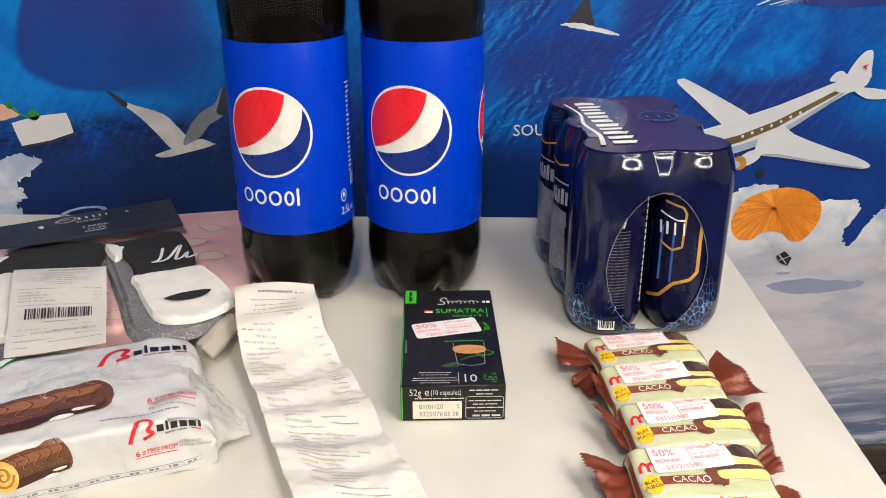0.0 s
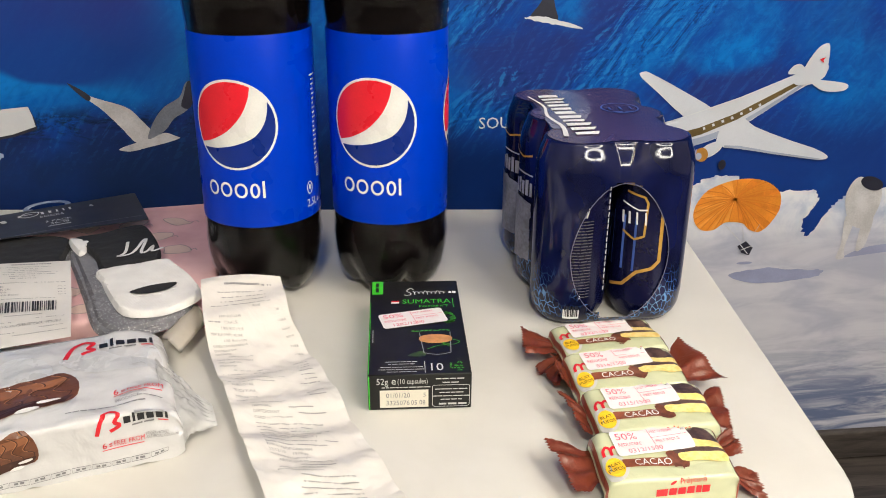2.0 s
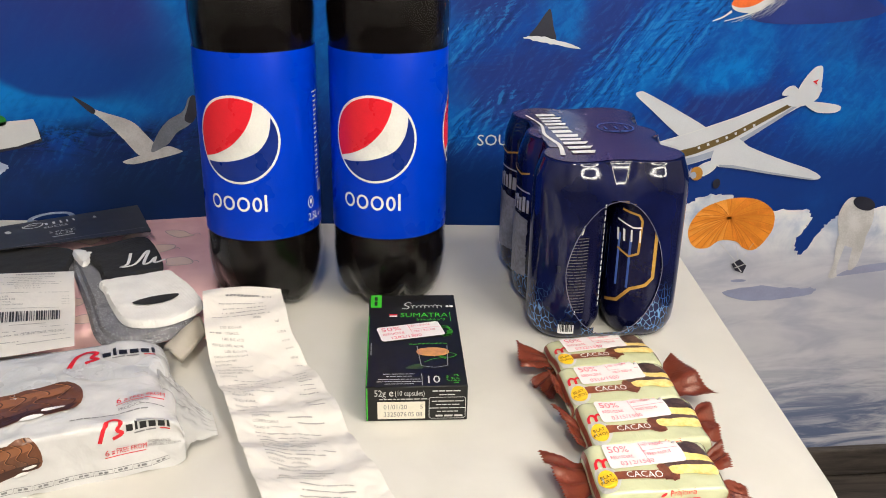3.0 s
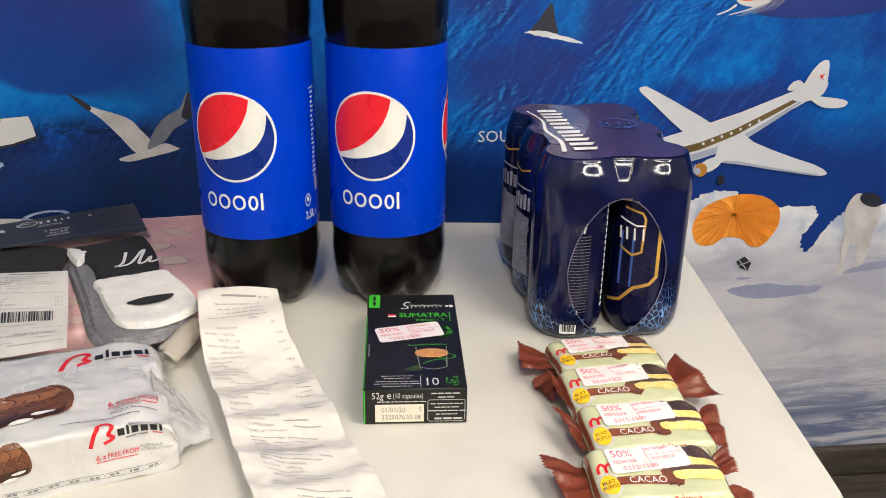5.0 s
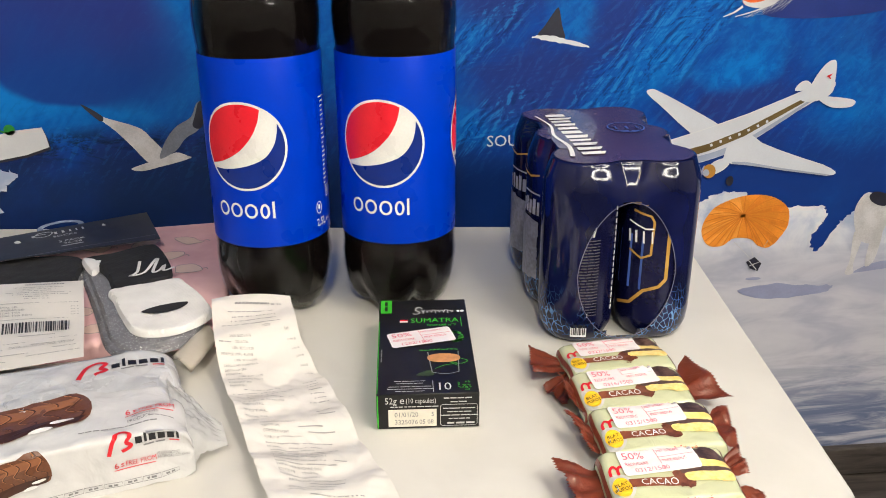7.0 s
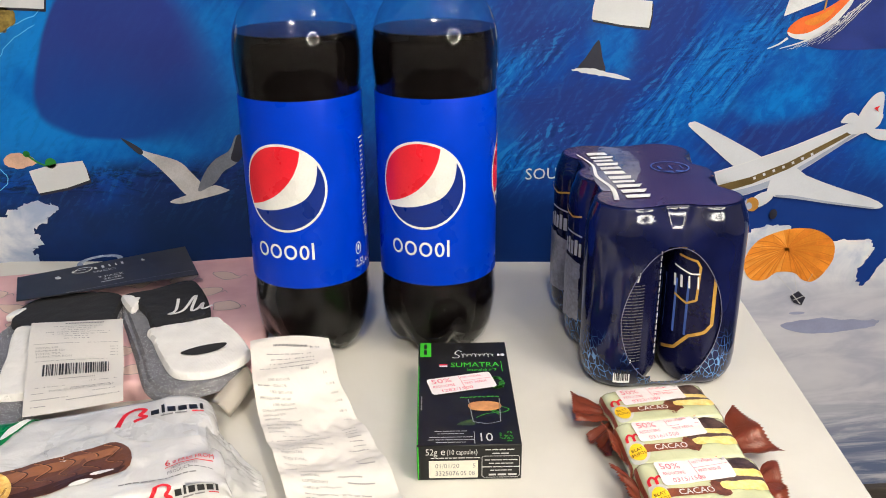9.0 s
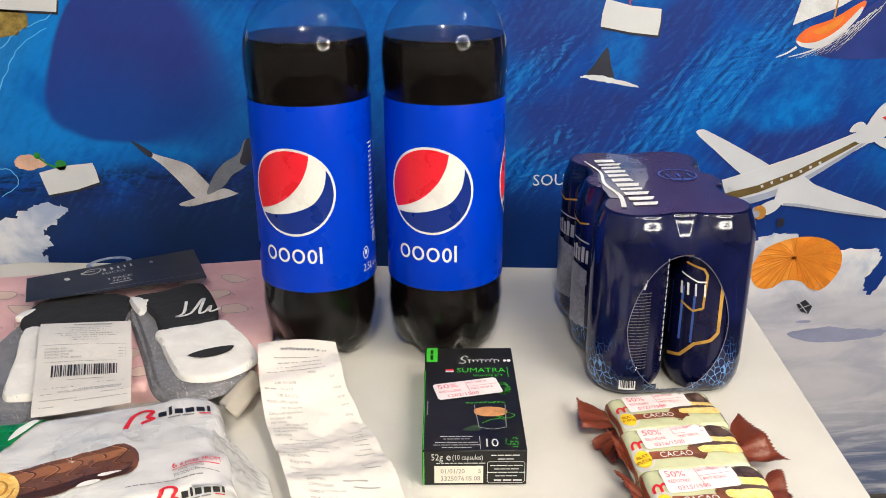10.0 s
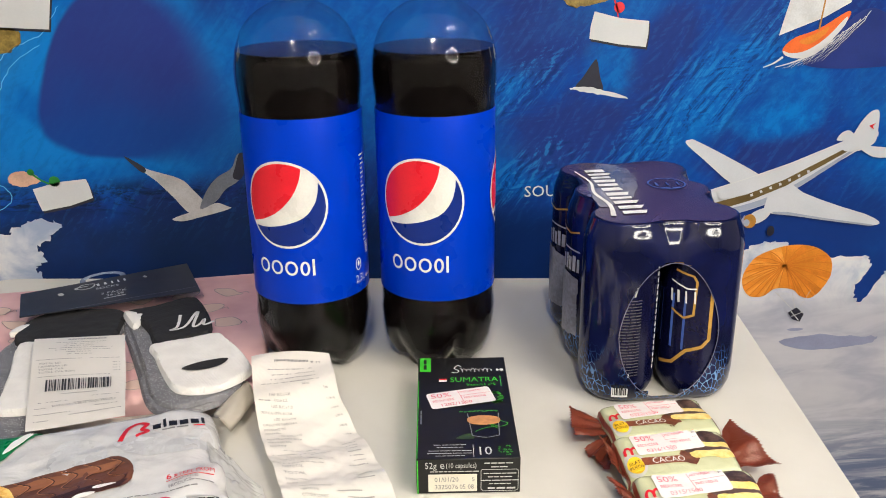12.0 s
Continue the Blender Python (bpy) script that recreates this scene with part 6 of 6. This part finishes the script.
    table_print.lay("nutrition_print", M_GREYINK, body, down, 0.0007)


cake_roll_bag()


# ---- pink fabric pack ----
def pink_pack():
    p = thing("pyjama_pack", "folded pink printed fabric in a flat pack, under the socks", "clothing", pose(-0.305, 0.812, T, 0, 0, 7.0))
    w, l, h = 0.325, 0.276, 0.017
    pts = []
    for cx, cy, a0 in ((w / 2 - 0.012, -l / 2 + 0.012, -90), (w / 2 - 0.012, l / 2 - 0.012, 0), (-w / 2 + 0.012, l / 2 - 0.012, 90), (-w / 2 + 0.012, -l / 2 + 0.012, 180)):
        pts += [(cx + 0.012 * math.cos(radians(a0 + 22.5 * k)), cy + 0.012 * math.sin(radians(a0 + 22.5 * k))) for k in range(5)]
    body = part("fabric", slab(pts, 0.0, h, 0.007), M_PINK, p, "pink fabric with dark line drawings")
    top = lambda u, v, lift: Vector((u, v, h + lift))
    g, fill = Print(), Print()
    rng = random.Random(6)
    for i in range(7):
        for j in range(7):
            u, v = -w / 2 + 0.024 + i * 0.048 + (0.020 if j % 2 else 0), -l / 2 + 0.024 + j * 0.039
            if abs(u) > w / 2 - 0.022 or abs(v) > l / 2 - 0.020:
                continue
            tilt = rng.uniform(-0.6, 0.6)
            loop = [(u + (0.0150 + rng.uniform(-0.005, 0.003)) * math.cos(a + tilt), v + (0.0125 + rng.uniform(-0.004, 0.003)) * math.sin(a)) for a in (2 * math.pi * k / 8 for k in range(8))]
            line = smooth_loop(loop, 5)
            g.stroke(line, 0.0007, True)
            fill.fill(line, 0.03)
            g.stroke(smooth_line([(u + 0.014, v - 0.004), (u + 0.019, v - 0.001), (u + 0.021, v - 0.006)], 4), 0.0007)
    fill.lay("pale_print", M_PALESHAPE, body, top, 0.0004)
    g.lay("line_drawing", M_GREYINK, body, top, 0.0008)
    Print().text("E", 0.066, -0.083, 0.011).text("AY.", 0.066, -0.098, 0.012).lay("fabric_print", M_BLACK, body, top, 0.0009)
    # the loose corner of its clear bag, folded over towards the bottles
    inv = p.matrix_basis.inverted()
    bm, rows = bmesh.new(), []
    for a in range(13):
        row = []
        for c in range(9):
            q, t = a / 12, c / 8
            near, far = Vector((-0.166 + 0.018 * t, 0.642 - 0.016 * t, 0)), Vector((-0.148 + 0.014 * t, 0.700 - 0.022 * t, 0))
            place = near.lerp(far, q) + Vector((0, 0, T + 0.0195 + 0.005 * math.sin(math.pi * t) * (0.4 + 0.6 * q) - 0.006 * t * t + 0.0010 * noise.noise(Vector((q * 4, t * 3, 6)))))
            row.append(bm.verts.new(inv @ place))
        rows.append(row)
    for low, up in zip(rows, rows[1:]):
        for c in range(8):
            bm.faces.new((low[c], low[c + 1], up[c + 1], up[c]))
    bmesh.ops.solidify(bm, geom=bm.faces[:], thickness=0.0004)
    part("bag_corner", bm, M_FLAP, p, "crumpled translucent bag corner", angle=70)


M_PALESHAPE = surface("pale_fabric_print", srgb(214, 188, 176), 0.75, 0.06, 40, 900, 0.2)
M_FLAP = crumpled("milky_film", (0.80, 0.75, 0.67), 0.4, 60, 0.35, 0.0015, 0.2)
pink_pack()


# ---- sock pack ----
def cloth(pts, z0, thick, seed, lump=0.0009):
    """A soft folded cloth of this outline: it rises from its rim in a rounded edge and lies a little uneven."""
    flat = Print().fill(pts, 0.0045)
    rim = [Vector(p) for p in pts]
    bm = bmesh.new()
    vs = []
    for u, v in flat.verts:
        p = Vector((u, v))
        gap = min((p - r).length for r in rim)
        for a, b in zip(rim, rim[1:] + rim[:1]):
            d = b - a
            t = min(1.0, max(0.0, (p - a).dot(d) / max(d.length_squared, 1e-12)))
            gap = min(gap, (p - a - d * t).length)
        rise = min(1.0, gap / 0.0045)
        z = z0 + thick * math.sqrt(1 - (1 - rise) ** 2) + lump * rise * (noise.noise(Vector((u * 60, v * 60, seed))) + 0.5 * noise.noise(Vector((u * 150, v * 150, seed))))
        vs.append(bm.verts.new((u, v, z)))
    for f in flat.faces:
        bm.faces.new([vs[i] for i in f])
    bmesh.ops.recalc_face_normals(bm, faces=bm.faces[:])
    if sum(f.normal.z for f in bm.faces) < 0:
        bmesh.ops.reverse_faces(bm, faces=bm.faces[:])
    bm.faces.new([bm.verts.new((p[0], p[1], z0)) for p in reversed(pts)])
    return bm


def sock_pack():
    s = thing("sock_pack", "three pairs of socks on a black header card", "socks", pose(0, 0, T + 0.0175))
    grey = smooth_loop([(-0.286, 0.845), (-0.262, 0.850), (-0.235, 0.800), (-0.17, 0.72), (-0.150, 0.694), (-0.158, 0.664), (-0.185, 0.648), (-0.204, 0.645), (-0.224, 0.664), (-0.246, 0.720), (-0.268, 0.775), (-0.284, 0.815)], 5)
    g = part("grey_sock", cloth(grey, 0.0005, 0.0045, 1), M_GLITTER, s, "grey glittery sock")
    part("grey_sock", cloth([(x + 0.003, y + 0.006) for x, y in grey], 0.0042, 0.0045, 31), M_GLITTER, s, "grey glittery sock")
    black = smooth_loop([(-0.287, 0.836), (-0.262, 0.848), (-0.225, 0.868), (-0.205, 0.838), (-0.190, 0.785), (-0.205, 0.770), (-0.235, 0.756), (-0.252, 0.790), (-0.272, 0.820)], 5)
    b = part("black_sock", cloth(black, 0.0095, 0.005, 2), M_SOCKBLACK, s, "black knitted sock with a white panel")
    white = smooth_loop([(-0.2420, 0.757), (-0.212, 0.768), (-0.184, 0.7780), (-0.172, 0.766), (-0.150, 0.731), (-0.1400, 0.697), (-0.160, 0.671), (-0.182, 0.6645), (-0.202, 0.672), (-0.220, 0.705), (-0.233, 0.735)], 6)
    part("white_panel", cloth(white, 0.0094, 0.0054, 3), M_SOCKWHITE, b, "white knitted panel")
    heel = [(-0.290, 0.838), (-0.280, 0.836), (-0.264, 0.829), (-0.263, 0.826), (-0.265, 0.802), (-0.268, 0.798), (-0.274, 0.806), (-0.283, 0.822)]
    part("white_heel", cloth(heel, 0.0096, 0.0056, 4), M_SOCKWHITE, b)
    flat = lambda u, v, lift: Vector((u, v, 0.0156 + lift))
    mark = Print().fill(smooth_loop([(-0.201, 0.702), (-0.186, 0.714), (-0.164, 0.719), (-0.168, 0.706), (-0.184, 0.698)], 4))
    mark.lay("dark_patch", M_SOCKBLACK, b, flat, 0.0003, "plain dark knitted lozenge")
    squiggle = Print().stroke(smooth_line([(-0.2265, 0.817), (-0.2235, 0.790), (-0.2290, 0.782), (-0.2165, 0.789), (-0.2125, 0.818), (-0.2100, 0.821), (-0.2085, 0.790), (-0.2030, 0.793), (-0.2005, 0.806), (-0.1985, 0.792), (-0.1900, 0.800)], 4), 0.0030)
    squiggle.lay("pale_squiggle", M_SOCKWHITE, b, lambda u, v, lift: Vector((u, v, 0.0153 + lift)), 0.0004, "white stitched squiggle")
    # second pair, half under the small receipt
    grey2 = smooth_loop([(-0.380, 0.815), (-0.350, 0.838), (-0.288, 0.845), (-0.284, 0.800), (-0.29, 0.70), (-0.31, 0.62), (-0.345, 0.585), (-0.385, 0.60), (-0.400, 0.66), (-0.392, 0.74)], 5)
    part("grey_sock", cloth(grey2, 0.0005, 0.0050, 5), M_GLITTER, s, "grey glittery sock")
    black2 = smooth_loop([(-0.384, 0.816), (-0.362, 0.850), (-0.295, 0.850), (-0.284, 0.810), (-0.287, 0.775), (-0.33, 0.775), (-0.372, 0.778)], 5)
    b2 = part("black_sock", cloth(black2, 0.006, 0.005, 6), M_SOCKBLACK, s, "black knitted sock with a white panel")
    white2 = smooth_loop([(-0.370, 0.778), (-0.33, 0.776), (-0.290, 0.774), (-0.285, 0.72), (-0.30, 0.66), (-0.330, 0.648), (-0.345, 0.66), (-0.358, 0.72)], 5)
    part("white_panel", cloth(white2, 0.0059, 0.0056, 7), M_SOCKWHITE, b2, "white knitted panel")
    part("white_heel", slab(smooth_loop([(-0.388, 0.800), (-0.384, 0.814), (-0.374, 0.818), (-0.378, 0.802)], 4), 0.0061, 0.0056, 0.002), M_SOCKWHITE, b2)
    # header card, folded, leaning back a little
    c0, c1 = Vector((-0.404, 0.876)), Vector((-0.247, 0.950))
    d = (c1 - c0).normalized()
    up = Vector((-d.y, d.x))
    length = (c1 - c0).length
    card = lambda u, v, lift: Vector((c0.x + d.x * u + 0.0 + up.x * v + 0.0, c0.y + d.y * u + up.y * v, 0.0160 + lift + 0.05 * (v + 0.05)))
    bm = bmesh.new()
    outline_pts = [(0, 0), (length, 0), (length - 0.005, -0.077), (-0.006, -0.055)]
    lower = [bm.verts.new(card(u, v, 0)) for u, v in outline_pts]
    upper = [bm.verts.new(card(u, v, 0.0012)) for u, v in outline_pts]
    bm.faces.new(lower[::-1]), bm.faces.new(upper)
    for i in range(4):
        bm.faces.new((lower[i], lower[(i + 1) % 4], upper[(i + 1) % 4], upper[i]))
    bmesh.ops.recalc_face_normals(bm, faces=bm.faces[:])
    head = part("header_card", bm, M_HEADER, s, "black printed header card", smooth=False)
    words = Print().text("SOCKS", 0.083, -0.0255, 0.0062, 1.25, 0, "c").text("3 PACK", 0.087, -0.0410, 0.0066, 1.2, 0, "c").text("36-38", 0.087, -0.0475, 0.0066, 1.2, 0, "c").bars(0.075, -0.0520, 0.022, 0.0016, 1)
    words.stroke(smooth_line([(0.052, -0.0165), (0.060, -0.008), (0.072, -0.010), (0.068, -0.018), (0.058, -0.0190), (0.052, -0.0130), (0.066, -0.0125)], 5), 0.0013).bars(0.074, -0.0170, 0.030, 0.0060, 5, 2)
    words.lay("card_print", M_PALEPRINT, head, card, 0.0016)
    Print().stroke([(0.040, -0.060), (0.10, -0.062), (0.166, -0.066)], 0.0006).lay("card_fold", M_GREYINK, head, card, 0.0015)
    for loop in ([(0.034, -0.020), (0.038, -0.018), (0.040, -0.024), (0.036, -0.025)], [(0.122, -0.017), (0.124, -0.012), (0.126, -0.018)]):
        Print().fill(smooth_loop(loop, 3)).lay("tag_fastener", M_SILVERINK, head, card, 0.0018)
    hook = Print().ring(0.083, 0.004, 0.021, 0.013, 0.006, 30)
    hook.lay("hanger_hook", M_HOOK, s, card, 0.0004, "clear plastic hanger hook")


M_HOOK = surface("frosted_plastic", (0.22, 0.26, 0.36), 0.25, 0.1, 60, 500, 0.05)
sock_pack()


# ---- small receipt with a barcode ----
def small_receipt():
    r = thing("small_receipt", "white till receipt with a barcode, lying on the socks", "receipt", pose(0, 0, T + 0.0320))
    a, b, c, d = Vector((-0.3525, 0.772)), Vector((-0.2690, 0.774)), Vector((-0.2290, 0.625)), Vector((-0.3020, 0.610))
    w, l = 0.080, 0.158

    def fn(u, v, lift):
        s, t = u / w, -v / l
        p = (a * (1 - s) + b * s) * (1 - t) + (d * (1 - s) + c * s) * t
        z = 0.0016 * math.sin(3.1 * s + 1) * math.sin(4 * t) + 0.0014 * math.sin(9 * t) + 0.002 * (1 - t)
        return Vector((p.x, p.y, z + lift))
    ob = Print().grid(0, -l, w, 0, 16, 28).lay("paper", M_PAPER, r, fn, 0.0, "white thermal paper")
    for p in ob.data.polygons:
        p.use_smooth = True
    g = TillPrint()
    g.bars(0.030, -0.008, 0.034, 0.0055, 2)
    for k, wd in enumerate((0.044, 0.030, 0.030, 0.056, 0.050, 0.026, 0.024)):
        g.bars(0.042 - wd / 2, -0.0145 - 0.0042 * k, wd, 0.0020, 4, 0, k)
    g.bars(0.004, -0.0480, 0.040, 0.0020, 3), g.bars(0.050, -0.0480, 0.026, 0.0020, 4)
    for k, word in enumerate(("TOTAL LEI", "NUMERAR LEI", "TOTAL TVA", "TOTAL TVA BON")):
        g.text(word, 0.006, -0.0555 - 0.0048 * k, 0.0040)
        g.bars(0.069, -0.0555 - 0.0048 * k, 0.007, 0.0018, 1)
    g.bars(0.006, -0.0760, 0.062, 0.0018, 6)
    rng = random.Random(9)
    at = 0.013
    while at < 0.069:
        wd = rng.choice((0.0006, 0.0006, 0.0011, 0.0016))
        Print().grid(at, -0.1015, at + wd, -0.0815, 1, 3).lay("barcode_bar", M_BLACK, r, fn, 0.0006)
        at += wd + rng.choice((0.0006, 0.0008, 0.0013))
    g.bars(0.027, -0.1085, 0.030, 0.0022, 1)
    for k, (u, wd, n) in enumerate(((0.052, 0.024, 2), (0.006, 0.028, 2), (0.036, 0.040, 1), (0.006, 0.012, 2), (0.055, 0.020, 1), (0.006, 0.030, 1), (0.034, 0.044, 3), (0.006, 0.014, 1))):
        g.bars(u, -0.1165 - 0.0046 * k, wd, 0.0022, n, 0, 30 + k)
    g.text("DATA: 22-12-2019  ORA: 19:22:07", 0.020, -0.1290, 0.0040, 0.9)
    g.lay("receipt_print", M_TILL, r, fn, 0.0005, "grey till printing")


small_receipt()


# ---- lamps beside and behind the camera ----

def ring_lamp(x, y, z, aim, size, glow):
    r = thing("ring_lamp", "round glowing ring lamp on a thin dark stand", "lamp", pose(x, y, 0), "ring lamps")
    m = look((0, 0, z), Vector(aim) - Vector((x, y, 0))) @ Matrix.Scale(size, 4)
    bm = bmesh.new()
    rings = []
    for i in range(64):
        a = 2 * math.pi * i / 64
        rings.append([bm.verts.new(((0.17 + 0.024 * math.cos(q)) * math.cos(a), (0.17 + 0.024 * math.cos(q)) * math.sin(a), 0.012 * math.sin(q))) for q in (2 * math.pi * k / 10 for k in range(10))])
    for i in range(64):
        for k in range(10):
            bm.faces.new((rings[i][k], rings[(i + 1) % 64][k], rings[(i + 1) % 64][(k + 1) % 10], rings[i][(k + 1) % 10]))
    bm.transform(m)
    part("glowing_ring", bm, glow, r)
    back = lathe([(0.188, 0.016), (0.200, 0.020), (0.200, 0.026), (0.143, 0.026), (0.143, 0.018)], 64)
    back.transform(m)
    part("ring_housing", back, M_METALDARK, r)
    part("pole", lathe([(0.012, 0.0), (0.012, z - 0.12 * size)], 16), M_METALDARK, r)
    part("foot", lathe([(0.0, 0.02), (0.14, 0.018), (0.15, 0.0), (0.0, 0.0)], 40), M_METALDARK, r)


def pendant_ring():
    """A glowing ring hung from the ceiling on three cords."""
    p = thing("pendant_lamp", "glowing ring pendant lamp hung from the ceiling", "lamp", pose(0.80, 0.10, H))
    drop, big, thin = 0.42, 0.20, 0.022
    ring = lathe([(big + thin * math.cos(q), -drop + thin * 0.7 * math.sin(q)) for q in (2 * math.pi * k / 12 for k in range(13))], 64)
    part("glowing_ring", ring, M_KEY, p)
    part("ceiling_plate", lathe([(0.0, -0.025), (0.06, -0.025), (0.065, -0.018), (0.065, 0.0)], 32), M_METALDARK, p)
    for k in range(3):
        a = 2 * math.pi * k / 3
        cord = bmesh.new()
        ends = (Vector((0.03 * math.cos(a), 0.03 * math.sin(a), -0.02)), Vector((big * math.cos(a), big * math.sin(a), -drop + 0.012)))
        rings = [[cord.verts.new(e + Vector((0.0015 * math.cos(q), 0.0015 * math.sin(q), 0))) for q in (0, 1.57, 3.14, 4.71)] for e in ends]
        for i in range(4):
            cord.faces.new((rings[0][i], rings[0][(i + 1) % 4], rings[1][(i + 1) % 4], rings[1][i]))
        part("cord", cord, M_METALDARK, p)


def ceiling_lamp():
    c = thing("ceiling_lamp", "ceiling lamp with three warm bulbs and an added glowing fill disc", "lamp", pose(-0.15, -1.35, H))
    part("plate", lathe([(0.0, -0.03), (0.10, -0.03), (0.11, -0.02), (0.11, 0.0)], 40), M_METALDARK, c)
    # added glowing disc, out of view, that evens out the light on table and wall
    part("diffuser", lathe([(0.0, -0.052), (0.17, -0.050), (0.20, -0.040), (0.20, -0.028)], 48), M_FILL, c)
    for k in range(3):
        bm = bmesh.new()
        bmesh.ops.create_uvsphere(bm, u_segments=20, v_segments=12, radius=0.032)
        bmesh.ops.translate(bm, verts=bm.verts[:], vec=(-0.09 + 0.09 * k, -0.30, -0.52))
        part("bulb", bm, M_BULB, c)
        arm = lathe([(0.006, -0.49), (0.006, 0.0)], 10)
        bmesh.ops.translate(arm, verts=arm.verts[:], vec=(-0.09 + 0.09 * k, -0.30, 0))
        part("arm", arm, M_METALDARK, c)


ring_lamp(0.58, -0.14, 1.04, (0.24, 0.30, 0.30), 1.2, M_RING)
pendant_ring()
ceiling_lamp()


# ---- floor planks ----
def planks():
    bms = box(0, 0, -0.004, 1.20, 0.118, 0.0, 0.0012, 1)
    me = mesh_of(bms, "plank", False)
    me.materials.append(M_WOOD)
    k = 0
    y = -0.60
    while y < WALL - 0.13:
        x = X0 + (0.4 if k % 2 else 0.0)
        while x < X1 - 1.2:
            ob = new("plank", me)
            ob.parent = floor
            ob.location = (x, y, 0)
            x += 1.203
        y += 0.1205
        k += 1


planks()
